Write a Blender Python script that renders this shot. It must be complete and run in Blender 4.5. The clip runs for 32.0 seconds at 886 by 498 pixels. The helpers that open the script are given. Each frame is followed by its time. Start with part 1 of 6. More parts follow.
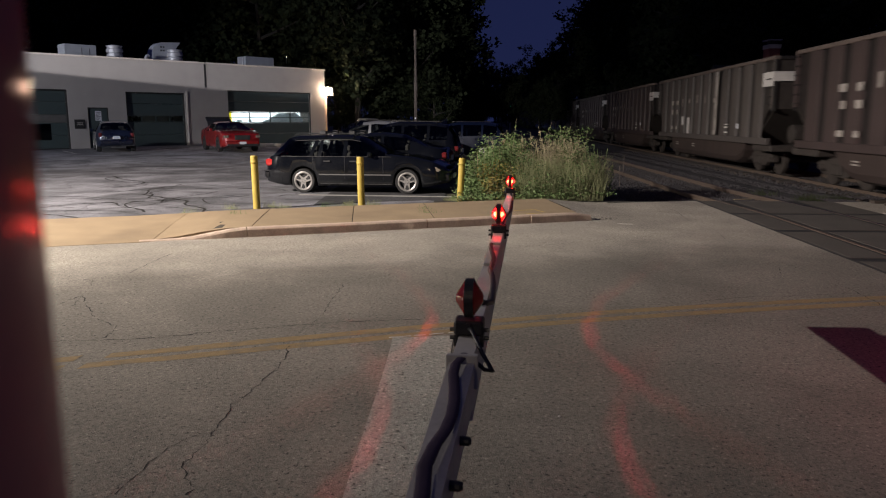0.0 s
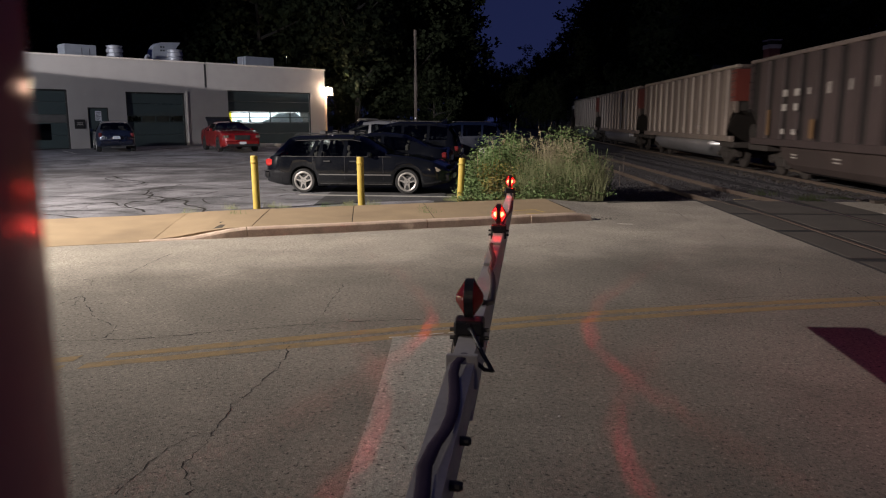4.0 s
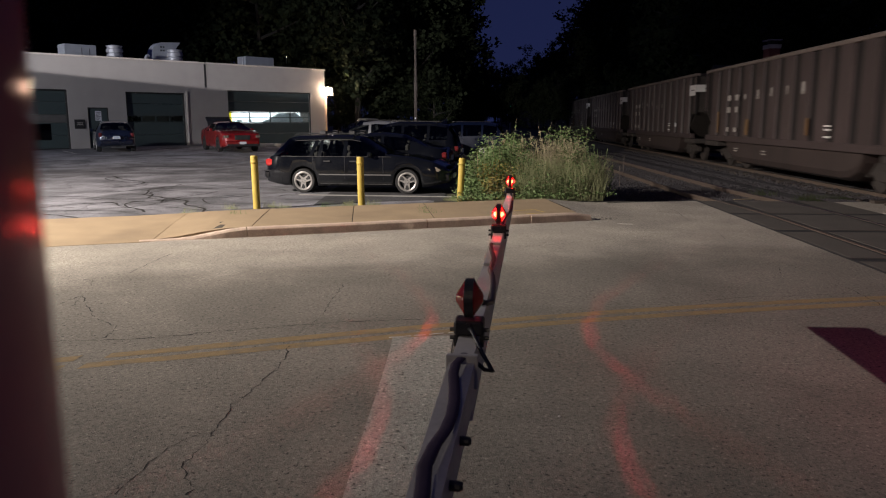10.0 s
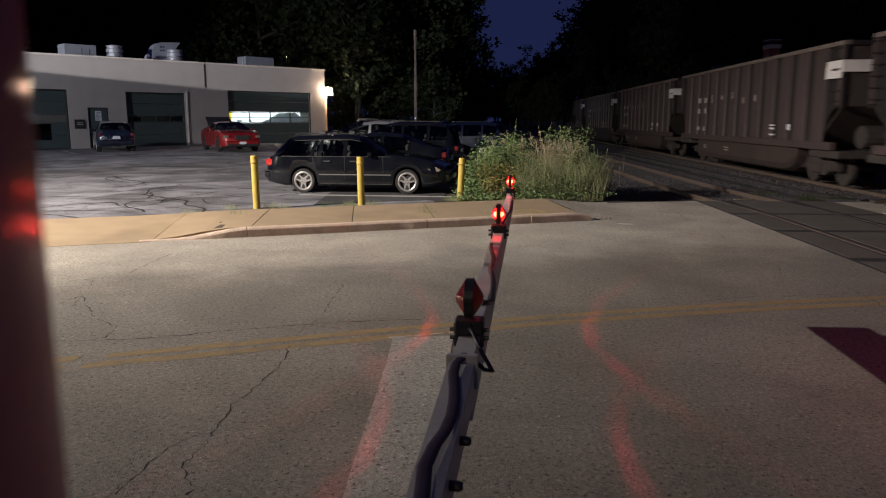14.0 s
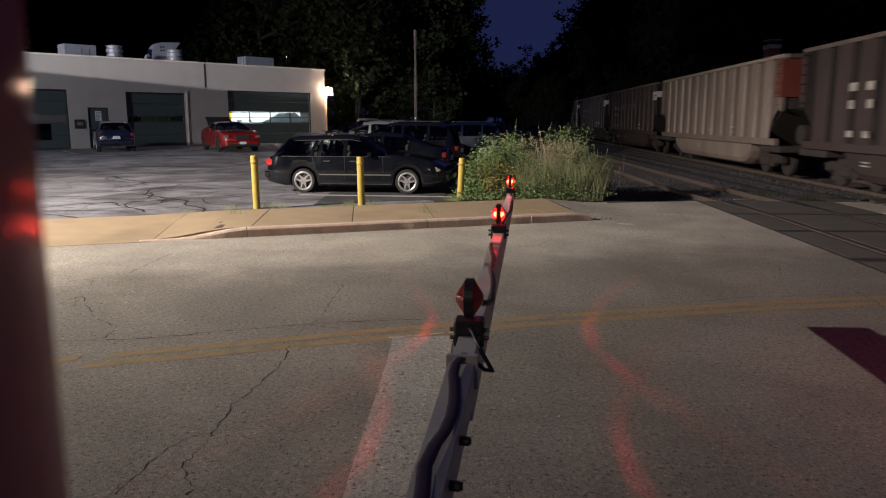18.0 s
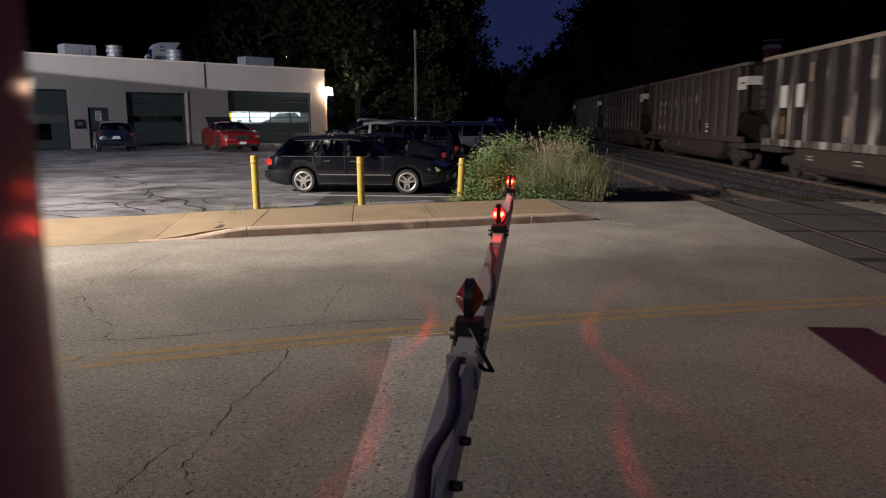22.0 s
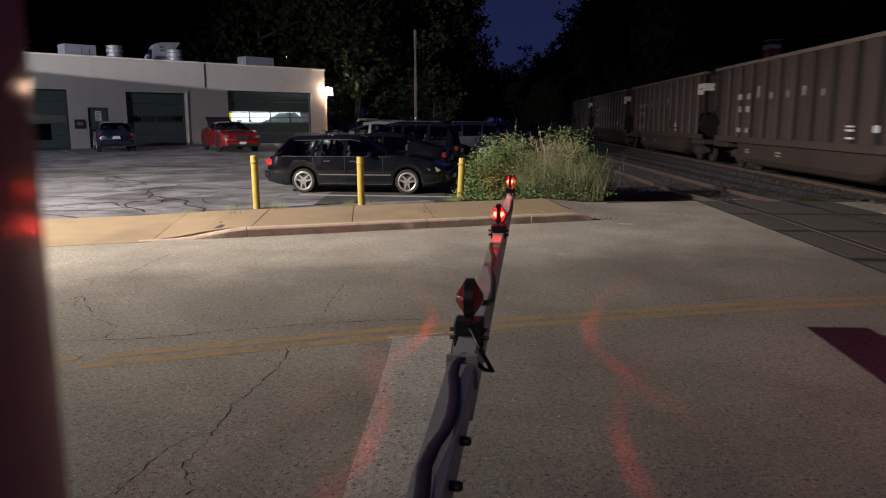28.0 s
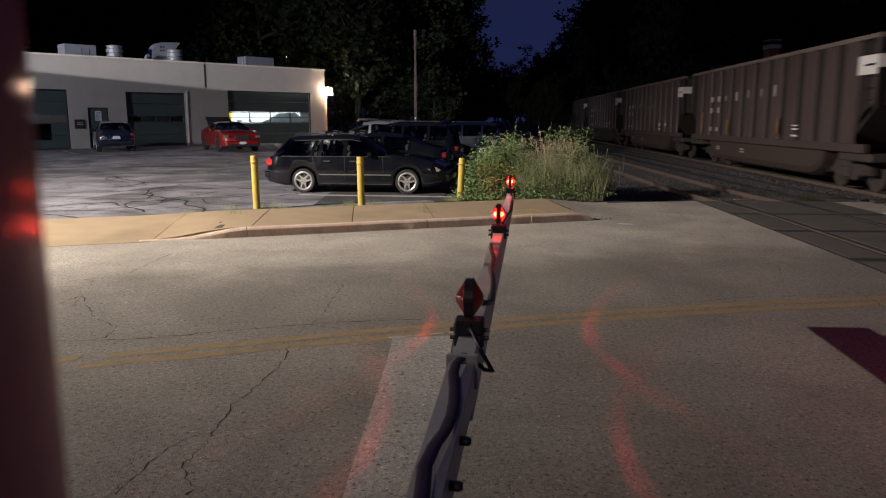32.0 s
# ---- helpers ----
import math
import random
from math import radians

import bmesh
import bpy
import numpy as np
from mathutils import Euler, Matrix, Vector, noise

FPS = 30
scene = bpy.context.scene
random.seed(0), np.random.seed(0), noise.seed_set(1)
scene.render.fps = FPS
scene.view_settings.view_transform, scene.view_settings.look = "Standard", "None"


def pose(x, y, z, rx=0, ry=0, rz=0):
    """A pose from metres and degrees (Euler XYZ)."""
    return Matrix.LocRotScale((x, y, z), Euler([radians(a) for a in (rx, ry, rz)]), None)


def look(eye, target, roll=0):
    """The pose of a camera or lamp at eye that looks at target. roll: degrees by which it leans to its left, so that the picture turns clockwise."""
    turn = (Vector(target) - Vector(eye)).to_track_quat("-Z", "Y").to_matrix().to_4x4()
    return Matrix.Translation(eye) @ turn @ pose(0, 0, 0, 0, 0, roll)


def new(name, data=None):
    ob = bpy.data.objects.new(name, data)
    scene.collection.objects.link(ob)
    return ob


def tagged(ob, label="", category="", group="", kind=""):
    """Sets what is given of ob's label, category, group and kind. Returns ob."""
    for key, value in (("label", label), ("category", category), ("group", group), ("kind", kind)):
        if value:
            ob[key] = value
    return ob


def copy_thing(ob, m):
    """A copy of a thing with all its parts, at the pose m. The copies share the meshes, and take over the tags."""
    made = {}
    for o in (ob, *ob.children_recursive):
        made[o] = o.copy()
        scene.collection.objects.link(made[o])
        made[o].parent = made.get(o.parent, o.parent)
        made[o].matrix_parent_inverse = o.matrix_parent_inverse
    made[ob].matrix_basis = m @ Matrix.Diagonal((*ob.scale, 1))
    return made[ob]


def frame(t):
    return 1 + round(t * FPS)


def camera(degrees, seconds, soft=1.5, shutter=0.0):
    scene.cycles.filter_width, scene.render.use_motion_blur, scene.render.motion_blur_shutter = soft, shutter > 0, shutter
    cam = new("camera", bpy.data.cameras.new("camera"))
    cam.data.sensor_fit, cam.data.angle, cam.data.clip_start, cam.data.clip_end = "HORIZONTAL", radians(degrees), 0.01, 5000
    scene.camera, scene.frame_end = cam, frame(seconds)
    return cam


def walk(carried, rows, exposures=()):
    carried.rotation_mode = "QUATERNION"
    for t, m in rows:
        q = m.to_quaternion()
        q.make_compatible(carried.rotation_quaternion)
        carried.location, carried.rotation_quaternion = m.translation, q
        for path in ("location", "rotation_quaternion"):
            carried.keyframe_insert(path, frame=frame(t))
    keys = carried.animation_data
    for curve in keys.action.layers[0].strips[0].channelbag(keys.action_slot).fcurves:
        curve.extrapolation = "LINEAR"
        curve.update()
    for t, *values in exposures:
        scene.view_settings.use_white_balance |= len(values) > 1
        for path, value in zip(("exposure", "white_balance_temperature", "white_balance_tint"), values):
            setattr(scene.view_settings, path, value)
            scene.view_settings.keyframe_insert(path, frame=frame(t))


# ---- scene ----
cam = camera(62.03, 32.0, 1.1, 0.55)
EYE = pose(0, 0, 1.85, 90 - 9.896, 0, 3.329)
walk(cam, [(0.0, EYE), (32.0, EYE)])
scene.view_settings.exposure = 0.0
cam.data.dof.use_dof, cam.data.dof.focus_distance, cam.data.dof.aperture_fstop = True, 9.0, 8.5

# ---- world and lights: late dusk, street lamps ----
world = bpy.data.worlds.new("dusk_sky")
scene.world = world
world.use_nodes = True
wn = world.node_tree.nodes
wl = world.node_tree.links
bg = wn["Background"]
tcw = wn.new("ShaderNodeTexCoord")
sepw = wn.new("ShaderNodeSeparateXYZ")
rampw = wn.new("ShaderNodeValToRGB")
rampw.color_ramp.elements[0].position = 0.0
rampw.color_ramp.elements[0].color = (0.0115, 0.0158, 0.057, 1)
rampw.color_ramp.elements[1].position = 0.6
rampw.color_ramp.elements[1].color = (0.0077, 0.0099, 0.040, 1)
wl.new(tcw.outputs["Generated"], sepw.inputs[0])
wl.new(sepw.outputs["Z"], rampw.inputs[0])
wl.new(rampw.outputs[0], bg.inputs["Color"])
bg.inputs["Strength"].default_value = 1.0


def lamp(name, kind, at, watts, colour, size=0.2, target=None, cone=None, blend=0.3):
    data = bpy.data.lights.new(name, kind)
    data.energy, data.color = watts, colour
    if kind == "AREA":
        data.shape, data.size = "DISK", size
    else:
        data.shadow_soft_size = size
    if kind == "SPOT":
        data.spot_size, data.spot_blend = radians(cone), blend
    ob = new(name, data)
    ob.matrix_world = look(at, target) if target else pose(*at)
    return ob


# the street lamp down the road, then added lights without a known source: a weak fill behind the gate and two for the
# workshop's facade
lamp("street_light_source", "SPOT", (-18.6, 6.5, 8.4), 35500, (1.0, 0.895, 0.81), 0.05, (-9.0, 14.5, 0.0), 112, 1.0)
lamp("near_street_light_source", "SPOT", (-3.0, -12.0, 9.0), 600, (1.0, 0.81, 0.57), 0.3, (0.5, 3.0, 0.0), 100, 0.9)
# weak light added from far left to fill the lower facade
lamp("yard_light_source", "SPOT", (-32.8, 7.4, 6.0), 20500, (0.90, 0.92, 1.0), 0.12, (-15.6, 43.4, 1.2), 38, 0.5)
FLOOD = Vector((-14.0, 9.0, 9.5))
lamp("facade_flood_source", "SPOT", FLOOD, 23000, (0.97, 0.93, 0.97), 0.004, (-16.0, 44.0, 4.0), 44, 0.1)

# ---- materials ----
def material(name, colour, rough=0.7, metal=0.0, vary=0.25, scale=4.0, fine=60.0, bump=0.15, dark=None, coat=0.0, spec=0.5,
             stain=0.0, stain_colour=(0.03, 0.028, 0.025), island=0.0, coords="Object", streak=None):
    m = bpy.data.materials.new(name)
    m.use_nodes = True
    n, l = m.node_tree.nodes, m.node_tree.links
    b = n["Principled BSDF"]
    tc = n.new("ShaderNodeTexCoord")
    source = tc.outputs[coords]
    if streak:
        # dirt drawn out downwards, different on every piece
        mp, oi, va = n.new("ShaderNodeMapping"), n.new("ShaderNodeObjectInfo"), n.new("ShaderNodeVectorMath")
        mp.inputs["Scale"].default_value = streak
        va.operation, va.inputs[1].default_value = "SCALE", (0, 0, 0)
        va.inputs[0].default_value = (37.0, 91.0, 53.0)
        l.new(oi.outputs["Random"], va.inputs["Scale"])
        l.new(source, mp.inputs["Vector"])
        l.new(va.outputs[0], mp.inputs["Location"])
        source = mp.outputs[0]
    big = n.new("ShaderNodeTexNoise")
    big.inputs["Scale"].default_value, big.inputs["Detail"].default_value = scale, 6
    small = n.new("ShaderNodeTexNoise")
    small.inputs["Scale"].default_value, small.inputs["Detail"].default_value = fine, 4
    l.new(source, big.inputs["Vector"])
    l.new(tc.outputs[coords], small.inputs["Vector"])
    ramp = n.new("ShaderNodeValToRGB")
    lo = dark or tuple(c * (1 - vary) for c in colour)
    hi = tuple(min(1, c * (1 + vary)) for c in colour)
    ramp.color_ramp.elements[0].position, ramp.color_ramp.elements[0].color = 0.32, (*lo, 1)
    ramp.color_ramp.elements[1].position, ramp.color_ramp.elements[1].color = 0.68, (*hi, 1)
    mixf = n.new("ShaderNodeMath")
    mixf.operation = "MULTIPLY_ADD"
    mixf.inputs[1].default_value, mixf.inputs[2].default_value = 0.45, 0.0
    l.new(small.outputs["Fac"], mixf.inputs[0])
    add = n.new("ShaderNodeMath")
    add.operation = "MULTIPLY_ADD"
    add.inputs[1].default_value = 0.55
    l.new(big.outputs["Fac"], add.inputs[0])
    l.new(mixf.outputs[0], add.inputs[2])
    l.new(add.outputs[0], ramp.inputs[0])
    out = ramp.outputs[0]
    if island:
        info = n.new("ShaderNodeObjectInfo")
        hsv = n.new("ShaderNodeHueSaturation")
        mr = n.new("ShaderNodeMapRange")
        mr.inputs["To Min"].default_value, mr.inputs["To Max"].default_value = 1 - island, 1 + island
        l.new(info.outputs["Random"], mr.inputs["Value"])
        l.new(mr.outputs[0], hsv.inputs["Value"])
        l.new(out, hsv.inputs["Color"])
        out = hsv.outputs[0]
    if stain:
        st = n.new("ShaderNodeTexNoise")
        st.inputs["Scale"].default_value, st.inputs["Detail"].default_value = scale * 0.37, 8
        l.new(source, st.inputs["Vector"])
        sr = n.new("ShaderNodeMapRange")
        sr.inputs["From Min"].default_value, sr.inputs["From Max"].default_value = 0.52, 0.72
        sr.inputs["To Max"].default_value = stain
        l.new(st.outputs["Fac"], sr.inputs["Value"])
        mx = n.new("ShaderNodeMix")
        mx.data_type = "RGBA"
        mx.inputs[7].default_value = (*stain_colour, 1)
        l.new(sr.outputs[0], mx.inputs[0])
        l.new(out, mx.inputs[6])
        out = mx.outputs[2]
    l.new(out, b.inputs["Base Color"])
    b.inputs["Metallic"].default_value = metal
    rr = n.new("ShaderNodeMapRange")
    rr.inputs["To Min"].default_value, rr.inputs["To Max"].default_value = max(0.02, rough - 0.12), min(1, rough + 0.12)
    l.new(big.outputs["Fac"], rr.inputs["Value"])
    l.new(rr.outputs[0], b.inputs["Roughness"])
    b.inputs["Coat Weight"].default_value = coat
    b.inputs["Coat Roughness"].default_value = 0.08
    b.inputs["Specular IOR Level"].default_value = spec
    if bump:
        bp = n.new("ShaderNodeBump")
        bp.inputs["Strength"].default_value, bp.inputs["Distance"].default_value = bump, 0.01
        l.new(small.outputs["Fac"], bp.inputs["Height"])
        l.new(bp.outputs[0], b.inputs["Normal"])
    return m


def glow(name, colour, strength):
    m = bpy.data.materials.new(name)
    m.use_nodes = True
    b = m.node_tree.nodes["Principled BSDF"]
    b.inputs["Base Color"].default_value = (*colour, 1)
    b.inputs["Emission Color"].default_value = (*colour, 1)
    b.inputs["Emission Strength"].default_value = strength
    return m


def clear(name, colour, gloss=0.12, rough=0.03, milky=0.0, body_colour=None):
    """Thin glass or plastic: light goes straight through, tinted, with a mirror-like film."""
    m = bpy.data.materials.new(name)
    m.use_nodes = True
    n, l = m.node_tree.nodes, m.node_tree.links
    n.remove(n["Principled BSDF"])
    tr, gl, mx = n.new("ShaderNodeBsdfTransparent"), n.new("ShaderNodeBsdfGlossy"), n.new("ShaderNodeMixShader")
    fr = n.new("ShaderNodeFresnel")
    fr.inputs["IOR"].default_value = 1.35 + gloss
    tr.inputs["Color"].default_value = (*colour, 1)
    gl.inputs["Roughness"].default_value = rough
    l.new(fr.outputs[0], mx.inputs[0])
    body = tr.outputs[0]
    if milky:
        tl, mm = n.new("ShaderNodeBsdfTranslucent"), n.new("ShaderNodeMixShader")
        mm.inputs[0].default_value = milky
        df, ad = n.new("ShaderNodeBsdfDiffuse"), n.new("ShaderNodeAddShader")
        tl.inputs["Color"].default_value = (*(c * 0.6 for c in body_colour), 1)
        df.inputs["Color"].default_value = (*(c * 0.4 for c in body_colour), 1)
        l.new(tl.outputs[0], ad.inputs[0])
        l.new(df.outputs[0], ad.inputs[1])
        l.new(body, mm.inputs[1])
        l.new(ad.outputs[0], mm.inputs[2])
        body = mm.outputs[0]
    l.new(body, mx.inputs[1])
    l.new(gl.outputs[0], mx.inputs[2])
    l.new(mx.outputs[0], n["Material Output"].inputs["Surface"])
    return m


def asphalt_material(name, colour, crack_scale, crack_dark, patch, cloudy=0.12):
    """Worn asphalt: stone speckle, broad tyre-worn patches, dirt streaks along the road and a fine web of cracks."""
    m = material(name, colour, 0.86, 0, 0.22, 0.7, 95.0, 0.6, stain=patch, stain_colour=tuple(c * 0.55 for c in colour))
    n, l = m.node_tree.nodes, m.node_tree.links
    b = n["Principled BSDF"]
    src = b.inputs["Base Color"].links[0].from_socket
    tc = n.new("ShaderNodeTexCoord")
    spk = n.new("ShaderNodeTexVoronoi")
    spk.inputs["Scale"].default_value = 60
    l.new(tc.outputs["Object"], spk.inputs["Vector"])
    sr = n.new("ShaderNodeValToRGB")
    sr.color_ramp.elements[0].color, sr.color_ramp.elements[1].color = (0.40, 0.40, 0.40, 1), (1.55, 1.5, 1.43, 1)
    l.new(spk.outputs["Color"], sr.inputs[0])
    mul = n.new("ShaderNodeMix")
    mul.data_type, mul.blend_type = "RGBA", "MULTIPLY"
    mul.inputs[0].default_value = 0.55
    l.new(src, mul.inputs[6])
    l.new(sr.outputs[0], mul.inputs[7])
    # sparse dark pits and pale stones
    pit = n.new("ShaderNodeTexNoise")
    pit.inputs["Scale"].default_value, pit.inputs["Detail"].default_value = 34, 3
    l.new(tc.outputs["Object"], pit.inputs["Vector"])
    for lo, hi, a, z in ((0.32, 0.40, 0.30, 1.0), (0.62, 0.72, 1.0, 1.8)):
        pr = n.new("ShaderNodeMapRange")
        pr.inputs["From Min"].default_value, pr.inputs["From Max"].default_value = lo, hi
        pr.inputs["To Min"].default_value, pr.inputs["To Max"].default_value = a, z
        l.new(pit.outputs["Fac"], pr.inputs["Value"])
        pm = n.new("ShaderNodeMix")
        pm.data_type, pm.blend_type = "RGBA", "MULTIPLY"
        pm.inputs[0].default_value = 1.0
        l.new(mul.outputs[2], pm.inputs[6])
        l.new(pr.outputs[0], pm.inputs[7])
        mul = pm
    warp = n.new("ShaderNodeTexNoise")
    warp.inputs["Scale"].default_value, warp.inputs["Detail"].default_value = 1.6, 5
    l.new(tc.outputs["Object"], warp.inputs["Vector"])
    addv = n.new("ShaderNodeMix")
    addv.data_type, addv.blend_type = "RGBA", "LINEAR_LIGHT"
    addv.inputs[0].default_value = 0.35
    l.new(tc.outputs["Object"], addv.inputs[6])
    l.new(warp.outputs["Color"], addv.inputs[7])
    cloud = n.new("ShaderNodeTexNoise")
    cloud.inputs["Scale"].default_value, cloud.inputs["Detail"].default_value, cloud.inputs["Distortion"].default_value = 0.55, 9, 1.2
    l.new(tc.outputs["Object"], cloud.inputs["Vector"])
    cr = n.new("ShaderNodeMapRange")
    cr.inputs["From Min"].default_value, cr.inputs["From Max"].default_value = 0.35, 0.65
    cr.inputs["To Min"].default_value, cr.inputs["To Max"].default_value = 1 - cloudy, 1 + cloudy
    l.new(cloud.outputs["Fac"], cr.inputs["Value"])
    cmul = n.new("ShaderNodeMix")
    cmul.data_type, cmul.blend_type = "RGBA", "MULTIPLY"
    cmul.inputs[0].default_value = 1.0
    l.new(mul.outputs[2], cmul.inputs[6])
    l.new(cr.outputs[0], cmul.inputs[7])
    mul = cmul
    web = n.new("ShaderNodeTexVoronoi")
    web.feature = "DISTANCE_TO_EDGE"
    web.inputs["Scale"].default_value = crack_scale
    l.new(addv.outputs[2], web.inputs["Vector"])
    wr = n.new("ShaderNodeMapRange")
    wr.inputs["From Min"].default_value, wr.inputs["From Max"].default_value = 0.004, 0.022
    wr.inputs["To Min"].default_value, wr.inputs["To Max"].default_value = crack_dark, 0.0
    l.new(web.outputs["Distance"], wr.inputs["Value"])
    cm = n.new("ShaderNodeMix")
    cm.data_type = "RGBA"
    cm.inputs[7].default_value = (0.02, 0.019, 0.018, 1)
    l.new(wr.outputs[0], cm.inputs[0])
    l.new(mul.outputs[2], cm.inputs[6])
    l.new(cm.outputs[2], b.inputs["Base Color"])
    return m


ROAD = asphalt_material("worn_road_asphalt", (0.19, 0.174, 0.147), 0.22, 0.0, 0.35)


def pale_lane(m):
    """The far lane is paler; its edge is ragged."""
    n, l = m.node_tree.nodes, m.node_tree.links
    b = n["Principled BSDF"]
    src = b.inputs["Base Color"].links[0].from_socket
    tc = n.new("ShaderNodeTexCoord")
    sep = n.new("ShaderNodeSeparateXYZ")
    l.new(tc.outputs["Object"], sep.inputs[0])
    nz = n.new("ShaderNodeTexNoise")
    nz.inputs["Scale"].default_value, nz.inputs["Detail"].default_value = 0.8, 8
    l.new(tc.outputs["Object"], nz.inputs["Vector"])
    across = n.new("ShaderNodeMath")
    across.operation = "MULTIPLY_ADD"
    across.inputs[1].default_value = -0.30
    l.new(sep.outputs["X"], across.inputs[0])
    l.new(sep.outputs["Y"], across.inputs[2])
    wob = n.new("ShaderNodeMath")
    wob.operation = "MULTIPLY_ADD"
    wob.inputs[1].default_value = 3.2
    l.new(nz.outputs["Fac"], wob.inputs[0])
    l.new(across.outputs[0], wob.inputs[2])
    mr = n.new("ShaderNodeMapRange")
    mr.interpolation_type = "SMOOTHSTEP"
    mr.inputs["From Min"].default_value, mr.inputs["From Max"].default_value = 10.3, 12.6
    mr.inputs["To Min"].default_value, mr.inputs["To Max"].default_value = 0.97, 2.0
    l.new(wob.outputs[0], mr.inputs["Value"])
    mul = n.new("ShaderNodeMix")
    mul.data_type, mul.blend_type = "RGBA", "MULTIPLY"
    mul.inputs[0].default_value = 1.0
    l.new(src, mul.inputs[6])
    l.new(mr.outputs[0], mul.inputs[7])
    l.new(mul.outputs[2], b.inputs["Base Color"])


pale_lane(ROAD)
LOT = asphalt_material("cracked_lot_asphalt", (0.215, 0.215, 0.236), 0.42, 0.35, 0.75, 0.45)
SOIL = material("dark_soil", (0.05, 0.045, 0.035), 0.95, 0, 0.4, 3, 40, 0.6)
CONCRETE = material("tan_concrete", (0.36, 0.265, 0.16), 0.9, 0, 0.14, 2.0, 70, 0.5, stain=0.5, stain_colour=(0.22, 0.16, 0.10), island=0.06)
KERB = material("kerb_concrete", (0.60, 0.46, 0.36), 0.9, 0, 0.2, 9.0, 60, 0.8, stain=0.35, stain_colour=(0.30, 0.20, 0.15))
APRON = material("old_concrete", (0.21, 0.195, 0.172), 0.9, 0, 0.15, 1.5, 70, 0.4, stain=0.4, stain_colour=(0.15, 0.14, 0.12))
PANEL = material("crossing_panel_concrete", (0.082, 0.073, 0.062), 0.9, 0, 0.2, 2, 60, 0.4, stain=0.4, stain_colour=(0.07, 0.06, 0.052))
RUBBER = material("black_rubber", (0.02, 0.02, 0.02), 0.75, 0, 0.3, 8, 90, 0.2)
PAINT_Y = material("worn_yellow_line", (0.245, 0.172, 0.082), 0.85, 0, 0.3, 14, 80, 0.4, stain=1.0, stain_colour=(0.16, 0.135, 0.10))
PAINT_W = material("worn_white_line", (0.52, 0.50, 0.46), 0.85, 0, 0.15, 3, 80, 0.4, stain=0.75, stain_colour=(0.26, 0.25, 0.23))
STOPBAR = asphalt_material("faded_stop_line", (0.288, 0.284, 0.254), 0.8, 0.0, 0.3, 0.08)
FRESHTAR = asphalt_material("dark_patch_asphalt", (0.055, 0.055, 0.06), 0.8, 0.5, 0.5, 0.3)
JOINT = material("sandy_joint_grit", (0.075, 0.06, 0.042), 1.0, 0, 0.3, 20, 90, 0)
CRACK = material("crack_shadow", (0.02, 0.018, 0.016), 1.0, 0, 0.3, 20, 90, 0)
BOLLARD = material("yellow_bollard_paint", (0.52, 0.38, 0.07), 0.55, 0, 0.15, 5, 40, 0.1, stain=0.4, stain_colour=(0.28, 0.21, 0.08))
STUCCO = material("grey_stucco", (0.36, 0.335, 0.315), 0.92, 0, 0.08, 1.2, 45, 0.4, stain=0.3, stain_colour=(0.25, 0.235, 0.225))
CAP = material("white_parapet_cap", (0.55, 0.50, 0.45), 0.7, 0, 0.12, 3, 40, 0.2, stain=0.4, stain_colour=(0.28, 0.25, 0.22))
GDOOR = material("green_garage_door", (0.050, 0.070, 0.070), 0.55, 0, 0.12, 2, 40, 0.1)
DARK = material("dark_trim", (0.02, 0.02, 0.02), 0.6, 0, 0.3, 6, 50, 0.1)
SHEETMETAL = material("galvanised_sheet", (0.62, 0.62, 0.65), 0.42, 0.3, 0.15, 4, 40, 0.1)
UNITPAINT = material("grey_unit_paint", (0.50, 0.52, 0.56), 0.6, 0, 0.1, 3, 40, 0.1, stain=0.3, stain_colour=(0.2, 0.2, 0.2))
GLASS = clear("tinted_glass", (0.27, 0.29, 0.285), 0.22)
WINDOWPANE = clear("window_pane", (0.8, 0.85, 0.85), 0.1)
BLACKPAINT = material("black_car_paint", (0.0045, 0.0052, 0.0068), 0.16, 0.0, 0.2, 2, 60, 0.0, coat=0.45, spec=0.5)
BLUEPAINT = material("dark_blue_car_paint", (0.006, 0.011, 0.030), 0.3, 0.2, 0.2, 2, 60, 0.0, coat=1.0)
NAVYPAINT = material("navy_car_paint", (0.012, 0.018, 0.04), 0.3, 0.2, 0.2, 2, 60, 0.0, coat=1.0)
REDPAINT = material("red_car_paint", (0.21, 0.009, 0.008), 0.3, 0.1, 0.15, 2, 60, 0.0, coat=1.0)
SILVERPAINT = material("silver_car_paint", (0.40, 0.41, 0.43), 0.3, 0.6, 0.1, 2, 60, 0.0, coat=1.0)
TYRE = material("tyre_rubber", (0.018, 0.018, 0.018), 0.85, 0, 0.3, 10, 80, 0.3)
ALLOY = material("alloy_wheel", (0.42, 0.40, 0.38), 0.35, 0.6, 0.15, 10, 60, 0.05)
CHROME = material("chrome", (0.7, 0.7, 0.7), 0.15, 1.0, 0.05, 5, 50, 0)
TRIM = material("grey_trim", (0.065, 0.063, 0.062), 0.4, 0.3, 0.1, 8, 60, 0)
GREYSTRIP = material("grey_body_strip", (0.13, 0.125, 0.12), 0.45, 0.0, 0.1, 8, 60, 0)
PLASTIC = material("black_plastic", (0.02, 0.02, 0.022), 0.5, 0, 0.2, 8, 60, 0.1)
DUSTCHORD = material("dust_laid_chord", (0.125, 0.098, 0.084), 0.75, 0.0, 0.25, 3, 40, 0.1)
BROWNTUB = material("grimy_brown_tub", (0.040, 0.028, 0.025), 0.7, 0.1, 0.25, 2.6, 30, 0.15, stain=0.5, stain_colour=(0.022, 0.017, 0.016), streak=(1, 1, 0.4))
